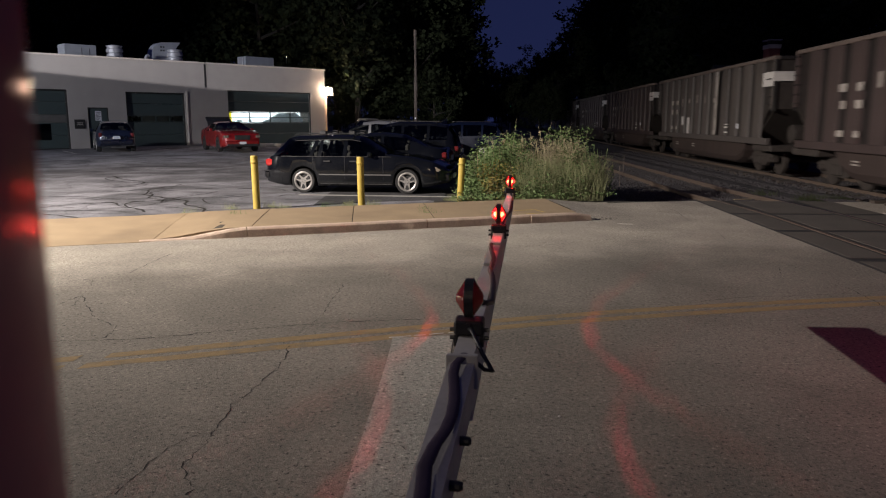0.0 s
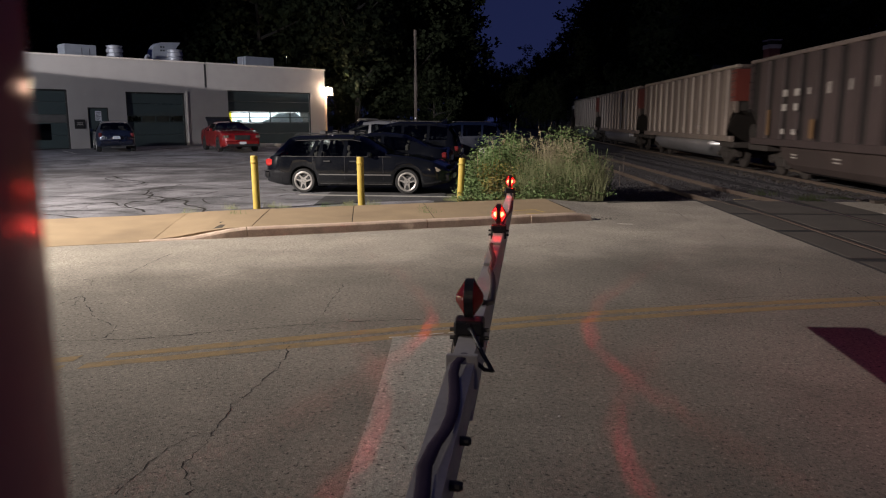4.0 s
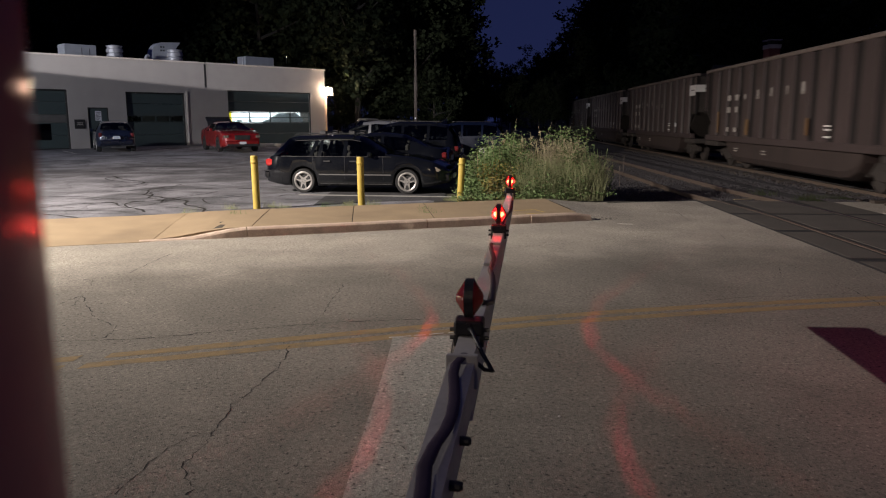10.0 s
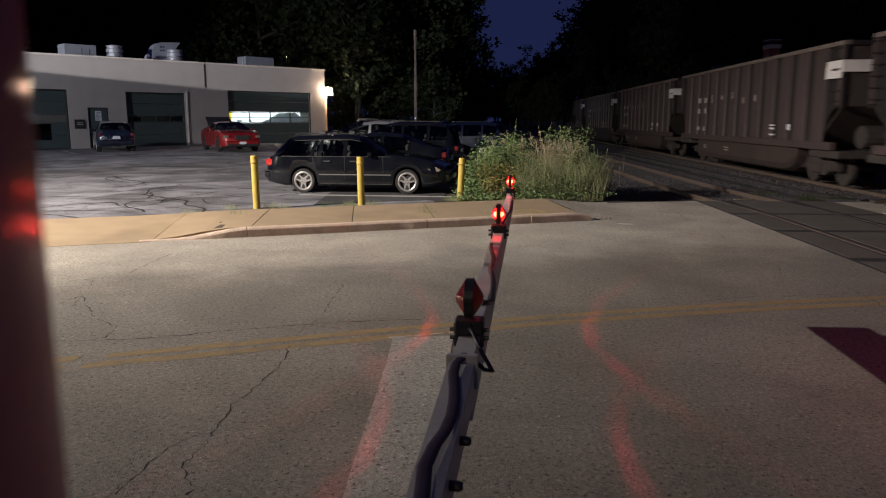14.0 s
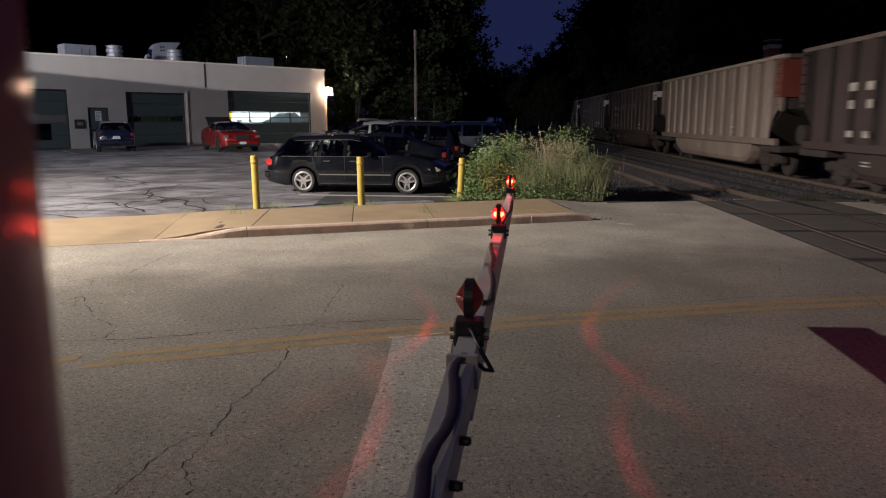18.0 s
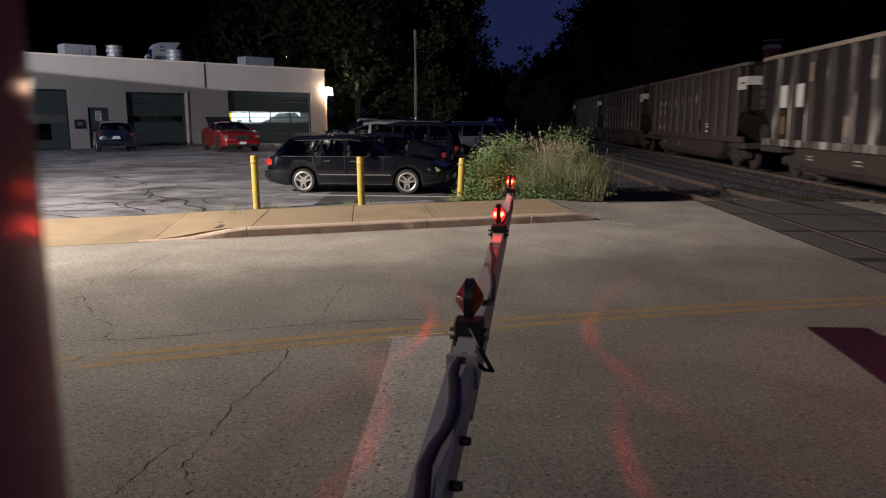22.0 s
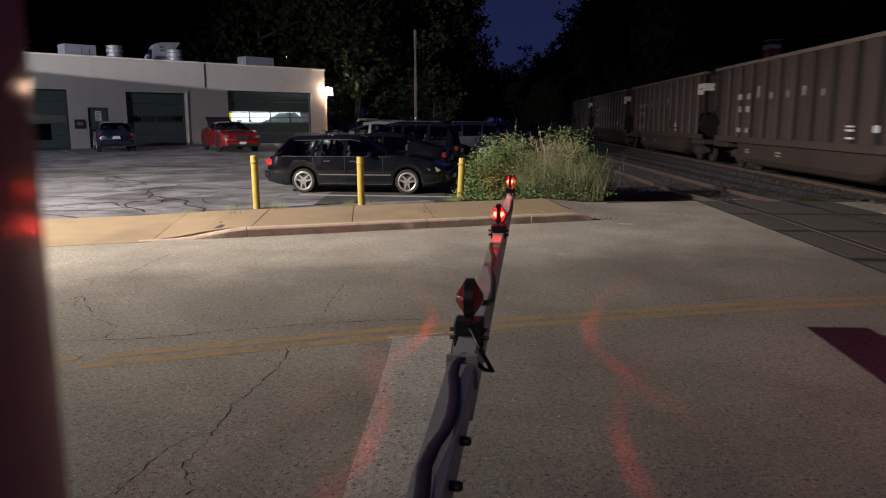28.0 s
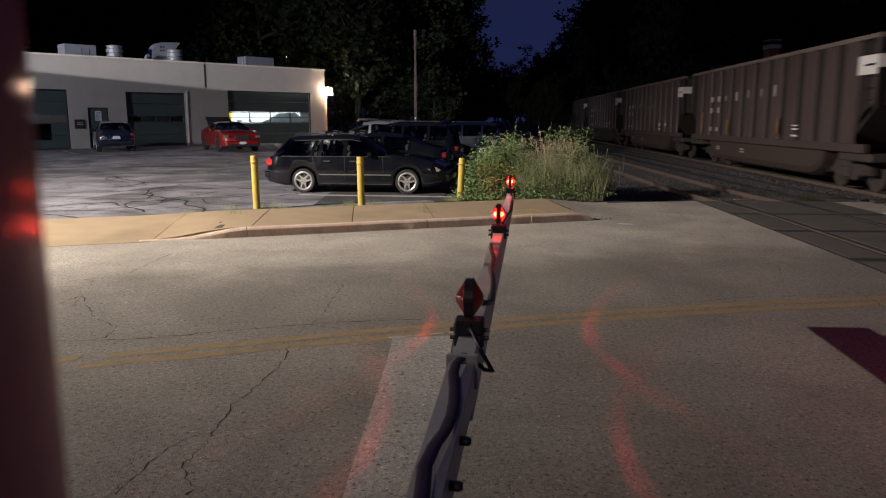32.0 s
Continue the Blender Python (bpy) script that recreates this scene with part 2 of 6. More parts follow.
DULLTAIL = material("dull_tail_lens", (0.14, 0.012, 0.014), 0.3, 0, 0.2, 20, 60, 0, coat=0.5)
TAIL = material("red_tail_lens", (0.45, 0.02, 0.02), 0.2, 0, 0.2, 20, 60, 0, coat=0.8)
HEADL = material("clear_headlamp", (0.24, 0.20, 0.16), 0.12, 0.3, 0.3, 20, 60, 0, coat=0.8)
PLATE = material("white_plate", (0.6, 0.62, 0.66), 0.5, 0, 0.1, 20, 60, 0)
SEAT = material("grey_upholstery", (0.10, 0.095, 0.09), 0.9, 0, 0.2, 10, 60, 0.2)
ALU = material("weathered_aluminium", (0.58, 0.56, 0.52), 0.55, 0.1, 0.12, 6, 50, 0.12, stain=0.3, stain_colour=(0.27, 0.25, 0.235))
MAST = material("painted_mast", (0.78, 0.29, 0.29), 0.23, 0.15, 0.06, 3, 50, 0.0)
mnode = MAST.node_tree.nodes["Principled BSDF"]
mnode.inputs["Anisotropic"].default_value = 0.985
tang = MAST.node_tree.nodes.new("ShaderNodeTangent")
tang.direction_type, tang.axis = "RADIAL", "Z"
MAST.node_tree.links.new(tang.outputs[0], mnode.inputs["Tangent"])
CABLE = material("black_cable", (0.02, 0.02, 0.024), 0.4, 0, 0.2, 10, 60, 0.05)
FLATCABLE = material("violet_black_cable", (0.046, 0.028, 0.060), 0.75, 0, 0.2, 10, 60, 0.05)
STEEL = material("rail_steel", (0.085, 0.062, 0.047), 0.65, 0.0, 0.3, 6, 60, 0.2)
RAILTOP = material("polished_rail_head", (0.55, 0.52, 0.50), 0.22, 1.0, 0.1, 6, 60, 0.05)
TIE = material("tarred_tie", (0.05, 0.04, 0.032), 0.9, 0, 0.4, 5, 50, 0.5)
BALLAST = material("ballast_stone", (0.048, 0.045, 0.049), 0.9, 0, 0.6, 14, 60, 0.8)
WOODPOLE = material("grey_pole_wood", (0.12, 0.10, 0.085), 0.9, 0, 0.25, 3, 60, 0.4)
POSTWOOD = material("stained_post_timber", (0.30, 0.20, 0.15), 0.8, 0, 0.2, 4, 50, 0.2)
BRICKM = material("red_brick", (0.24, 0.09, 0.07), 0.9, 0, 0.25, 6, 60, 0.4)
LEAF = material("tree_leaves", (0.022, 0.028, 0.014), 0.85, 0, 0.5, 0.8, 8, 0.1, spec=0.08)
LEAF2 = material("weed_leaves", (0.135, 0.20, 0.075), 0.65, 0, 0.55, 3.0, 25, 0.1, spec=0.25)
LEAFY = material("yellowing_leaves", (0.27, 0.215, 0.065), 0.65, 0, 0.4, 3.0, 25, 0.1, spec=0.2)
STRAW = material("seed_straw", (0.33, 0.285, 0.185), 0.85, 0, 0.35, 4.0, 25, 0.1, spec=0.2)
DRYGRASS = material("pale_grass", (0.25, 0.265, 0.14), 0.75, 0, 0.4, 4.0, 25, 0.1, spec=0.2)
LOWWEED = material("dull_low_weed", (0.045, 0.058, 0.028), 0.8, 0, 0.4, 4, 25, 0.1, spec=0.15)
FROND = material("pale_green_fronds", (0.15, 0.21, 0.085), 0.7, 0, 0.35, 3.0, 25, 0.1, spec=0.2)
CHORD = material("dusty_top_chord", (0.30, 0.25, 0.20), 0.6, 0.1, 0.2, 3, 40, 0.1, stain=0.4, stain_colour=(0.16, 0.13, 0.1))
BARK = material("bark", (0.03, 0.026, 0.022), 0.95, 0, 0.4, 4, 30, 0.6)
# sheet colours hold the shade between the ribs, darker than the rib paint
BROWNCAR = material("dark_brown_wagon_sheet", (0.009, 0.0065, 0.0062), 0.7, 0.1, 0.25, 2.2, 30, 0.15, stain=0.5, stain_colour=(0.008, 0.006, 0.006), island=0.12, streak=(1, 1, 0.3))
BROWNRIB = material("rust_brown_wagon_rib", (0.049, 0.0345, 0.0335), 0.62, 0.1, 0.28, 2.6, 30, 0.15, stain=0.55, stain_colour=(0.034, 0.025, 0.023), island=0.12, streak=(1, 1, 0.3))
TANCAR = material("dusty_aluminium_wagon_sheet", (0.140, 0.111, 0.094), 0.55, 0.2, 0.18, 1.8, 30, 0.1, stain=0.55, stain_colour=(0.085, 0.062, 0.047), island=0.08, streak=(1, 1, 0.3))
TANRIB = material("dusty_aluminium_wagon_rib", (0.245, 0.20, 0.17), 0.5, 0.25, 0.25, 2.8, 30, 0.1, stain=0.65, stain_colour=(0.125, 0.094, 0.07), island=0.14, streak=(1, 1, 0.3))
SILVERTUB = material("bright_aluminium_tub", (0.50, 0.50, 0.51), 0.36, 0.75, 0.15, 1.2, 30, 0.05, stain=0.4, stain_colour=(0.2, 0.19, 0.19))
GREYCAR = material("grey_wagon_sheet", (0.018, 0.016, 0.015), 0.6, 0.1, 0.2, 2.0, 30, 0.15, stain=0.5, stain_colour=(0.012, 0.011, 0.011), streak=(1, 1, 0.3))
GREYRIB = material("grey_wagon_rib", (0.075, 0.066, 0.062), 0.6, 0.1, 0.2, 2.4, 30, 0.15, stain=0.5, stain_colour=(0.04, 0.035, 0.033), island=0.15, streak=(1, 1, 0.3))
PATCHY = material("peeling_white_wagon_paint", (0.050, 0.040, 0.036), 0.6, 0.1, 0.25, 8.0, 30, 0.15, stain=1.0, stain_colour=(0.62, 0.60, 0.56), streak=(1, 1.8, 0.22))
ENDPANEL = material("white_end_panel", (0.60, 0.585, 0.56), 0.6, 0, 0.08, 3, 40, 0.05, stain=0.3, stain_colour=(0.34, 0.32, 0.31))
REDEND = material("red_end_panel", (0.135, 0.028, 0.019), 0.6, 0, 0.15, 2, 40, 0.1, stain=0.4, stain_colour=(0.07, 0.022, 0.018))
TRUCK = material("grimy_truck_steel", (0.045, 0.038, 0.034), 0.75, 0.3, 0.35, 6, 50, 0.3)
ORANGE = material("orange_stencil", (0.15, 0.085, 0.035), 0.7, 0, 0.2, 5, 40, 0, stain=0.5, stain_colour=(0.07, 0.045, 0.03))
STENCIL = material("off_white_stencil", (0.34, 0.315, 0.285), 0.7, 0, 0.3, 9, 40, 0, stain=0.7, stain_colour=(0.07, 0.054, 0.046))
LENSRED = clear("red_lens", (0.95, 0.13, 0.04), 0.25, 0.06, 0.45, (0.95, 0.05, 0.06))
BULB = glow("lit_red_bulb", (1.0, 0.048, 0.035), 750.0)
FARFILAMENT = glow("steady_red_filament", (1.0, 0.02, 0.03), 17000000.0)
FARBULB = glow("steady_red_bulb", (1.0, 0.048, 0.035), 600.0)
MARKPAINT = material("yellow_survey_paint", (0.62, 0.42, 0.07), 0.8, 0, 0.25, 14, 80, 0.2, stain=0.6, stain_colour=(0.40, 0.29, 0.14))
FILAMENT = glow("red_filament", (1.0, 0.02, 0.03), 10500000.0)
LAMPGLOW = glow("lit_wall_lamp", (1.0, 0.72, 0.50), 600.0)
SIGNALRED = glow("lit_red_signal", (1.0, 0.03, 0.04), 2.0)
SIGNALGREEN = glow("green_signal", (0.05, 1.0, 0.45), 3.0)
STARLAMP = glow("distant_lamp_light", (1.0, 0.9, 0.8), 30.0)
SHOPGLOW = glow("lit_workshop", (0.93, 0.96, 1.0), 1.9)
SHOPTUBE = glow("lit_tube_lamp", (0.95, 0.98, 1.0), 30.0)
SHOPYELLOW = glow("lit_yellow_panel", (1.0, 0.80, 0.05), 0.85)


# ---- mesh helpers ----
def part(name, bm, mat, parent=None, label="", smooth=False):
    me = bpy.data.meshes.new(name)
    bm.to_mesh(me)
    bm.free()
    me.materials.append(mat)
    if smooth:
        for p in me.polygons:
            p.use_smooth = True
    ob = new(name, me)
    if parent is not None:
        ob.parent = parent
    if label:
        tagged(ob, label)
    return ob


def again(ob, parent, m=None):
    """Another object on the same mesh."""
    o = new(ob.name.split(".")[0], ob.data)
    o.parent = parent
    if m is not None:
        o.matrix_basis = m
    return o


def thing(name, m, label, category, group="", kind=""):
    ob = new(name)
    ob.empty_display_size = 0.2
    ob.matrix_basis = m
    return tagged(ob, label, category, group, kind)


def B():
    return bmesh.new()


def box(bm, x0, x1, y0, y1, z0, z1, bevel=0.0, m=None):
    vs = [bm.verts.new((x, y, z)) for x in (x0, x1) for y in (y0, y1) for z in (z0, z1)]
    fs = [bm.faces.new([vs[i] for i in f]) for f in ((0, 1, 3, 2), (4, 6, 7, 5), (0, 4, 5, 1), (2, 3, 7, 6), (0, 2, 6, 4), (1, 5, 7, 3))]
    if m is not None:
        bmesh.ops.transform(bm, matrix=m, verts=vs)
    if bevel:
        es = list({e for f in fs for e in f.edges})
        bmesh.ops.bevel(bm, geom=es, offset=bevel, segments=1, affect="EDGES")
    return bm


def prism(bm, pts, lo, hi, axis="x"):
    """A closed outline of (a, b) points pushed along an axis from lo to hi."""
    def at(a, b, c):
        return {"x": (c, a, b), "y": (a, c, b), "z": (a, b, c)}[axis]
    u = [bm.verts.new(at(a, b, lo)) for a, b in pts]
    v = [bm.verts.new(at(a, b, hi)) for a, b in pts]
    n = len(pts)
    for i in range(n):
        bm.faces.new((u[i], u[(i + 1) % n], v[(i + 1) % n], v[i]))
    bm.faces.new(u[::-1])
    bm.faces.new(v)
    bmesh.ops.recalc_face_normals(bm, faces=bm.faces)
    return bm


def tube(bm, pts, r, n=8, r1=None, flat=1.0, caps=True):
    """A round bar through points; r1: radius at its end."""
    pts = [Vector(p) for p in pts]
    r1 = r if r1 is None else r1
    rings = []
    for i, p in enumerate(pts):
        d = (pts[min(i + 1, len(pts) - 1)] - pts[max(i - 1, 0)]).normalized()
        side = d.cross(Vector((0, 0, 1)))
        if side.length < 1e-3:
            side = Vector((1, 0, 0))
        side.normalize()
        up = side.cross(d)
        rad = r + (r1 - r) * i / max(1, len(pts) - 1)
        rings.append([bm.verts.new(p + side * math.cos(k * 2 * math.pi / n) * rad + up * math.sin(k * 2 * math.pi / n) * rad * flat) for k in range(n)])
    for a, b in zip(rings, rings[1:]):
        for k in range(n):
            bm.faces.new((a[k], a[(k + 1) % n], b[(k + 1) % n], b[k]))
    if caps:
        bm.faces.new(rings[0][::-1])
        bm.faces.new(rings[-1])
    return bm


def lathe(bm, profile, n=24, axis="z", at=(0, 0, 0), caps=True):
    """(radius, height) pairs turned about an axis."""
    rings = []
    for r, h in profile:
        ring = []
        for k in range(n):
            c, s = math.cos(k * 2 * math.pi / n) * r, math.sin(k * 2 * math.pi / n) * r
            p = {"z": (c, s, h), "x": (h, c, s), "y": (c, h, s)}[axis]
            ring.append(bm.verts.new(Vector(p) + Vector(at)))
        rings.append(ring)
    for a, b in zip(rings, rings[1:]):
        for k in range(n):
            bm.faces.new((a[k], a[(k + 1) % n], b[(k + 1) % n], b[k]))
    for ring in (rings[0], rings[-1]) if caps else ():
        bm.faces.new(ring)
    bmesh.ops.recalc_face_normals(bm, faces=bm.faces)
    return bm


def smoothed(a, b, x):
    t = min(1, max(0, (x - a) / (b - a)))
    return t * t * (3 - 2 * t)


def lot_z(x, y):
    return 0.42 * smoothed(20, 42, y) * smoothed(-1.5, -9, x) - 0.22 * smoothed(3.2, 3.8, x) * smoothed(17.4, 18.2, y)

# ---- ground, road, pavement ----
def ribbon(bm, left, right, z0, zfun=None):
    a = [bm.verts.new((x, y, z0 + (zfun(x, y) if zfun else 0))) for x, y in left]
    b = [bm.verts.new((x, y, z0 + (zfun(x, y) if zfun else 0))) for x, y in right]
    for i in range(len(a) - 1):
        bm.faces.new((a[i], b[i], b[i + 1], a[i + 1]))
    bmesh.ops.recalc_face_normals(bm, faces=bm.faces)
    return bm


def crack_strip(bm, pts, ws, z0, zfun=None):
    """A ribbon of uneven width, square to its own course."""
    left, right = [], []
    for i, ((x, y), q) in enumerate(zip(pts, ws)):
        a, b = pts[max(0, i - 2)], pts[min(len(pts) - 1, i + 2)]
        d = Vector((b[0] - a[0], b[1] - a[1])).normalized()
        left.append((x - d.y * q, y + d.x * q))
        right.append((x + d.y * q, y - d.x * q))
    return ribbon(bm, left, right, z0, zfun)


def road_mid(x):
    """y of the road's centre line; the road bends a little at the crossing."""
    if x < -1:
        return 6.15 + 0.40 * (x + 1)
    return 6.15 + 0.40 * (x + 1) - 0.019 * (x + 1) ** 2 if x < 6 else 8.0 + 0.134 * (x - 6)


def far_kerb(x):
    return 13.05 + 0.405 * x


def build_ground():
    bm = B()
    xs = [-900, -300, -120, -60] + [-40 + 2 * i for i in range(21)] + [2, 3, 3.2, 3.5, 3.8, 4.2] + [6 + 2 * i for i in range(8)] + [24, 40, 80, 300, 900]
    ys = [-900, -200, -50, -20, -8, 0, 6, 12, 15, 17, 17.4, 17.8, 18.2] + [19 + 2 * i for i in range(21)] + [70, 90, 140, 400, 1500]
    grid = [[bm.verts.new((x, y, lot_z(x, y) - 0.012)) for y in ys] for x in xs]
    for i in range(len(xs) - 1):
        for j in range(len(ys) - 1):
            bm.faces.new((grid[i][j], grid[i + 1][j], grid[i + 1][j + 1], grid[i][j + 1]))
    g = part("ground", bm, SOIL)
    tagged(g, "dark bare earth reaching to the tree line", "ground", kind="structure")
    # lot surface
    bm = B()
    xs = [-60, -50, -40] + [-34 + 2 * i for i in range(17)] + [-1.2]
    ys = [0.0, 0.12, 0.3, 0.5, 0.7, 0.85, 1.0]
    grid = []
    for x in xs:
        y0, y1 = max(far_kerb(x) + 2.75, -20), 62.0
        grid.append([bm.verts.new((x, y0 + (y1 - y0) * t, lot_z(x, y0 + (y1 - y0) * t))) for t in [i / 24 for i in range(25)]])
    for i in range(len(xs) - 1):
        for j in range(24):
            bm.faces.new((grid[i][j], grid[i + 1][j], grid[i + 1][j + 1], grid[i][j + 1]))
    lot = part("parking_lot", bm, LOT)
    tagged(lot, "grey cracked asphalt car park with faded lines", "car park", kind="structure")
    # road
    xs = [-70, -45, -30, -20, -14] + [-10 + i for i in range(12)] + [1.90, 1.91, 3, 4, 5, 6] + [10, 14, 20, 40, 70]
    bm = B()
    left = [(x, road_mid(x) - 7.0) for x in xs]
    right = [(x, min(far_kerb(x), road_mid(x) + 9) + 0.1 if x < 1.905 else 16.62 + 0.28 * min(x - 1.9, 3.1)) for x in xs]
    rows = []
    for (a, b) in zip(left, right):
        rows.append([bm.verts.new((a[0], a[1] + (b[1] - a[1]) * k / 6, 0.0)) for k in range(7)])
    for i in range(len(rows) - 1):
        for k in range(6):
            bm.faces.new((rows[i][k], rows[i + 1][k], rows[i + 1][k + 1], rows[i][k + 1]))
    bmesh.ops.recalc_face_normals(bm, faces=bm.faces)
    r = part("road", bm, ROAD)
    tagged(r, "worn grey asphalt road with cracks", "road", kind="structure")
    for p in r.data.polygons:
        if p.normal.z < 0:
            p.flip()
    # near verge behind the camera
    bm = B()
    box(bm, -70, 70, -14, -1.6, -0.01, 0.10)
    bmesh.ops.rotate(bm, cent=(0, 0, 0), matrix=Matrix.Rotation(radians(21), 3, "Z"), verts=bm.verts)
    v = part("verge", bm, APRON)
    tagged(v, "plain concrete verge beside the gate mast", "verge", kind="structure")
    # double yellow line, in two stretches a side
    for off, cut in ((0.13, -2.55), (-0.10, -2.62)):
        for x0, x1 in ((-8.0, -3.2), (cut - 0.45, 6.0)):
            bm = B()
            pts = [x0 + (x1 - x0) * i / 24 for i in range(25)]
            ribbon(bm, [(x, road_mid(x) + off - 0.068 + random.uniform(-0.008, 0.008)) for x in pts],
                   [(x, road_mid(x) + off + 0.072 + random.uniform(-0.008, 0.008)) for x in pts], 0.0018)
            ln = part("yellow_line", bm, PAINT_Y, r)
    # faded stop line under the gate arm
    bm = B()
    n = 14
    ribbon(bm, [(-0.785 + 0.033 * (6.6 - 6.6 * i / n) + random.uniform(-0.008, 0.008), -0.5 + 6.6 * i / n) for i in range(n + 1)],
           [(-0.26 + random.uniform(-0.012, 0.012), -0.5 + 6.68 * i / n) for i in range(n + 1)], 0.0045)
    part("stop_line", bm, STOPBAR, r, "faded pale stop line")
    for a, b in ((0, 2.6), (3.0, 4.4), (4.8, 6.6), (7.2, 8.4), (8.8, 10)):
        bm = B()
        steps = [a + (b - a) * q / 4 for q in range(5)]
        ribbon(bm, [(-0.82 + 0.07 * q, 6.09 + 0.024 * q - 0.010 + random.uniform(-0.006, 0.006)) for q in steps], [(-0.82 + 0.07 * q, 6.09 + 0.024 * q + 0.016 + random.uniform(-0.008, 0.008)) for q in steps], 0.006)
        part("line_scrap", bm, PAINT_W, r, "scraped white paint")
    # cracks: jittered lines between a few bends
    for bends, w in ((((-1.62, 5.82), (-1.57, 5.47), (-1.55, 5.29), (-1.6, 4.92), (-1.66, 4.52), (-1.63, 4.22), (-1.61, 3.94), (-1.63, 3.7), (-1.61, 3.61), (-1.52, 3.49), (-1.47, 3.41), (-1.48, 3.32)), 0.014),
                     (((-1.7, 4.06), (-1.81, 3.88), (-1.83, 3.69), (-1.83, 3.49), (-1.83, 3.29)), 0.008),
                     (((-3.71, 5.81), (-3.01, 5.93), (-2.57, 6.1), (-2.4, 6.19), (-1.91, 6.38), (-1.32, 6.58), (-0.59, 6.72), (-0.4, 6.78)), 0.021),
                     (((-0.28, 10.45), (0.5, 10.75), (1.21, 11.17), (2.37, 11.83), (2.76, 11.97)), 0.014),
                     (((-3.28, 5.93), (-3.3, 6.17), (-3.37, 6.32), (-3.71, 6.6), (-3.95, 6.95), (-4.13, 7.18), (-4.31, 7.47), (-4.34, 7.0)), 0.016),
                     (((-4.31, 7.47), (-4.15, 6.98)), 0.012),
                     (((-4.99, 7.83), (-4.95, 8.07), (-4.63, 8.28), (-4.38, 8.67), (-4.4, 9.34), (-4.42, 9.99)), 0.015),
                     (((-4.63, 8.28), (-4.44, 7.86)), 0.012),
                     (((-1.6, 6.46), (-1.58, 6.62), (-1.57, 6.94), (-1.59, 7.24), (-1.61, 8.19)), 0.011),
                     (((-3.56, 8.32), (-2.93, 8.62), (-2.41, 8.78), (-1.79, 8.99)), 0.006),
                     (((-0.63, 4.0), (-0.51, 3.98), (-0.4, 3.89)), 0.008),
                     (((-0.61, 4.12), (-0.46, 4.18)), 0.006),
                     (((-0.13, 4.08), (0.04, 4.26)), 0.008),
                     (((1.77, 7.3), (2.27, 7.6), (2.77, 7.8), (3.34, 7.89), (3.94, 8.04)), 0.013),
                     (((2.43, 9.12), (3.02, 9.48), (3.54, 9.68), (3.91, 9.79), (4.0, 9.29)), 0.013),
                     (((3.98, 8.49), (4.06, 8.23), (4.04, 7.76), (4.02, 7.44)), 0.013),
                     (((3.74, 9.44), (3.62, 9.03)), 0.013),
                     (((3.84, 16.22), (3.94, 15.31), (3.8, 13.93)), 0.013),
                     (((3.91, 12.64), (3.78, 11.68)), 0.013)):
        rng = random.Random(int(abs(bends[0][0]) * 100 + len(bends)))
        pts = []
        for (ax, ay), (bx, by) in zip(bends, bends[1:]):
            k = max(3, int(math.hypot(bx - ax, by - ay) / 0.045))
            for i in range(k):
                t = i / k
                pts.append((ax + (bx - ax) * t + rng.uniform(-0.016, 0.016), ay + (by - ay) * t + rng.uniform(-0.018, 0.018)))
        bm = B()
        ws = [w * rng.choice((0.08, 0.25, 0.4, 0.6, 0.9)) * rng.uniform(0.7, 1.3) for _ in pts]
        crack_strip(bm, pts, [q * 0.5 for q in ws], 0.0065 if -0.85 < bends[0][0] < -0.2 else 0.002)
        part("crack", bm, CRACK, r)
    # parking lines
    bm = B()
    ribbon(bm, [(-3.8 + 0.4 * i, 16.25 + 0.16 * i + random.uniform(-0.1, 0.1) - (0.3 if i in (0, 7) else 0)) for i in range(8)], [(-4.3 + 0.46 * i, 22.0 + random.uniform(-0.1, 0.1)) for i in range(8)], 0.004, lot_z)
    part("dark_patch", bm, FRESHTAR, lot, "newer dark asphalt patch")
    bm = B()
    ribbon(bm, [(-4.7 + 0.82 * i, 18.14 - 0.062 * i + random.uniform(-0.008, 0.008)) for i in range(6)], [(-4.7 + 0.82 * i, 18.38 - 0.062 * i) for i in range(6)], 0.010, lot_z)
    part("parking_line", bm, PAINT_W, lot)
    for px_, py_ in ((-21.2, 36.0), (-17.9, 38.9), (-15.2, 40.6), (-24.0, 33.0)):
        bm = B()
        ribbon(bm, [(px_ + 0.67 * i * 0.5, py_ - 0.74 * i * 0.5) for i in range(6)], [(px_ + 0.09 + 0.67 * i * 0.5, py_ + 0.08 - 0.74 * i * 0.5) for i in range(6)], 0.006, lot_z)
        part("parking_line", bm, PAINT_W, lot)
    # tar-filled cracks in the lot
    rng = random.Random(5)
    for _ in range(64):
        x = rng.uniform(-15, -3.5)
        y = far_kerb(x) + 3.0 + 18 * rng.random() ** 1.6
        a = rng.uniform(0, 6.28)
        pts = []
        for i in range(rng.randint(8, 22)):
            a += rng.uniform(-0.45, 0.45)
            x, y = x + 0.25 * math.cos(a), y + 0.25 * math.sin(a)
            if y > far_kerb(x) + 3.0:
                pts.append((x, y))
        if len(pts) > 4:
            w = rng.uniform(0.02, 0.06)
            bm = B()
            ws = [w * rng.uniform(0.4, 1.0) for _ in pts]
            crack_strip(bm, pts, [q * 0.8 for q in ws], 0.007, lot_z)
            part("crack", bm, CRACK, lot)
    return r, lot


ROAD_OB, LOT_OB = build_ground()
U = Vector((math.cos(radians(22.05)), math.sin(radians(22.05)), 0))
V = Vector((-U.y, U.x, 0))


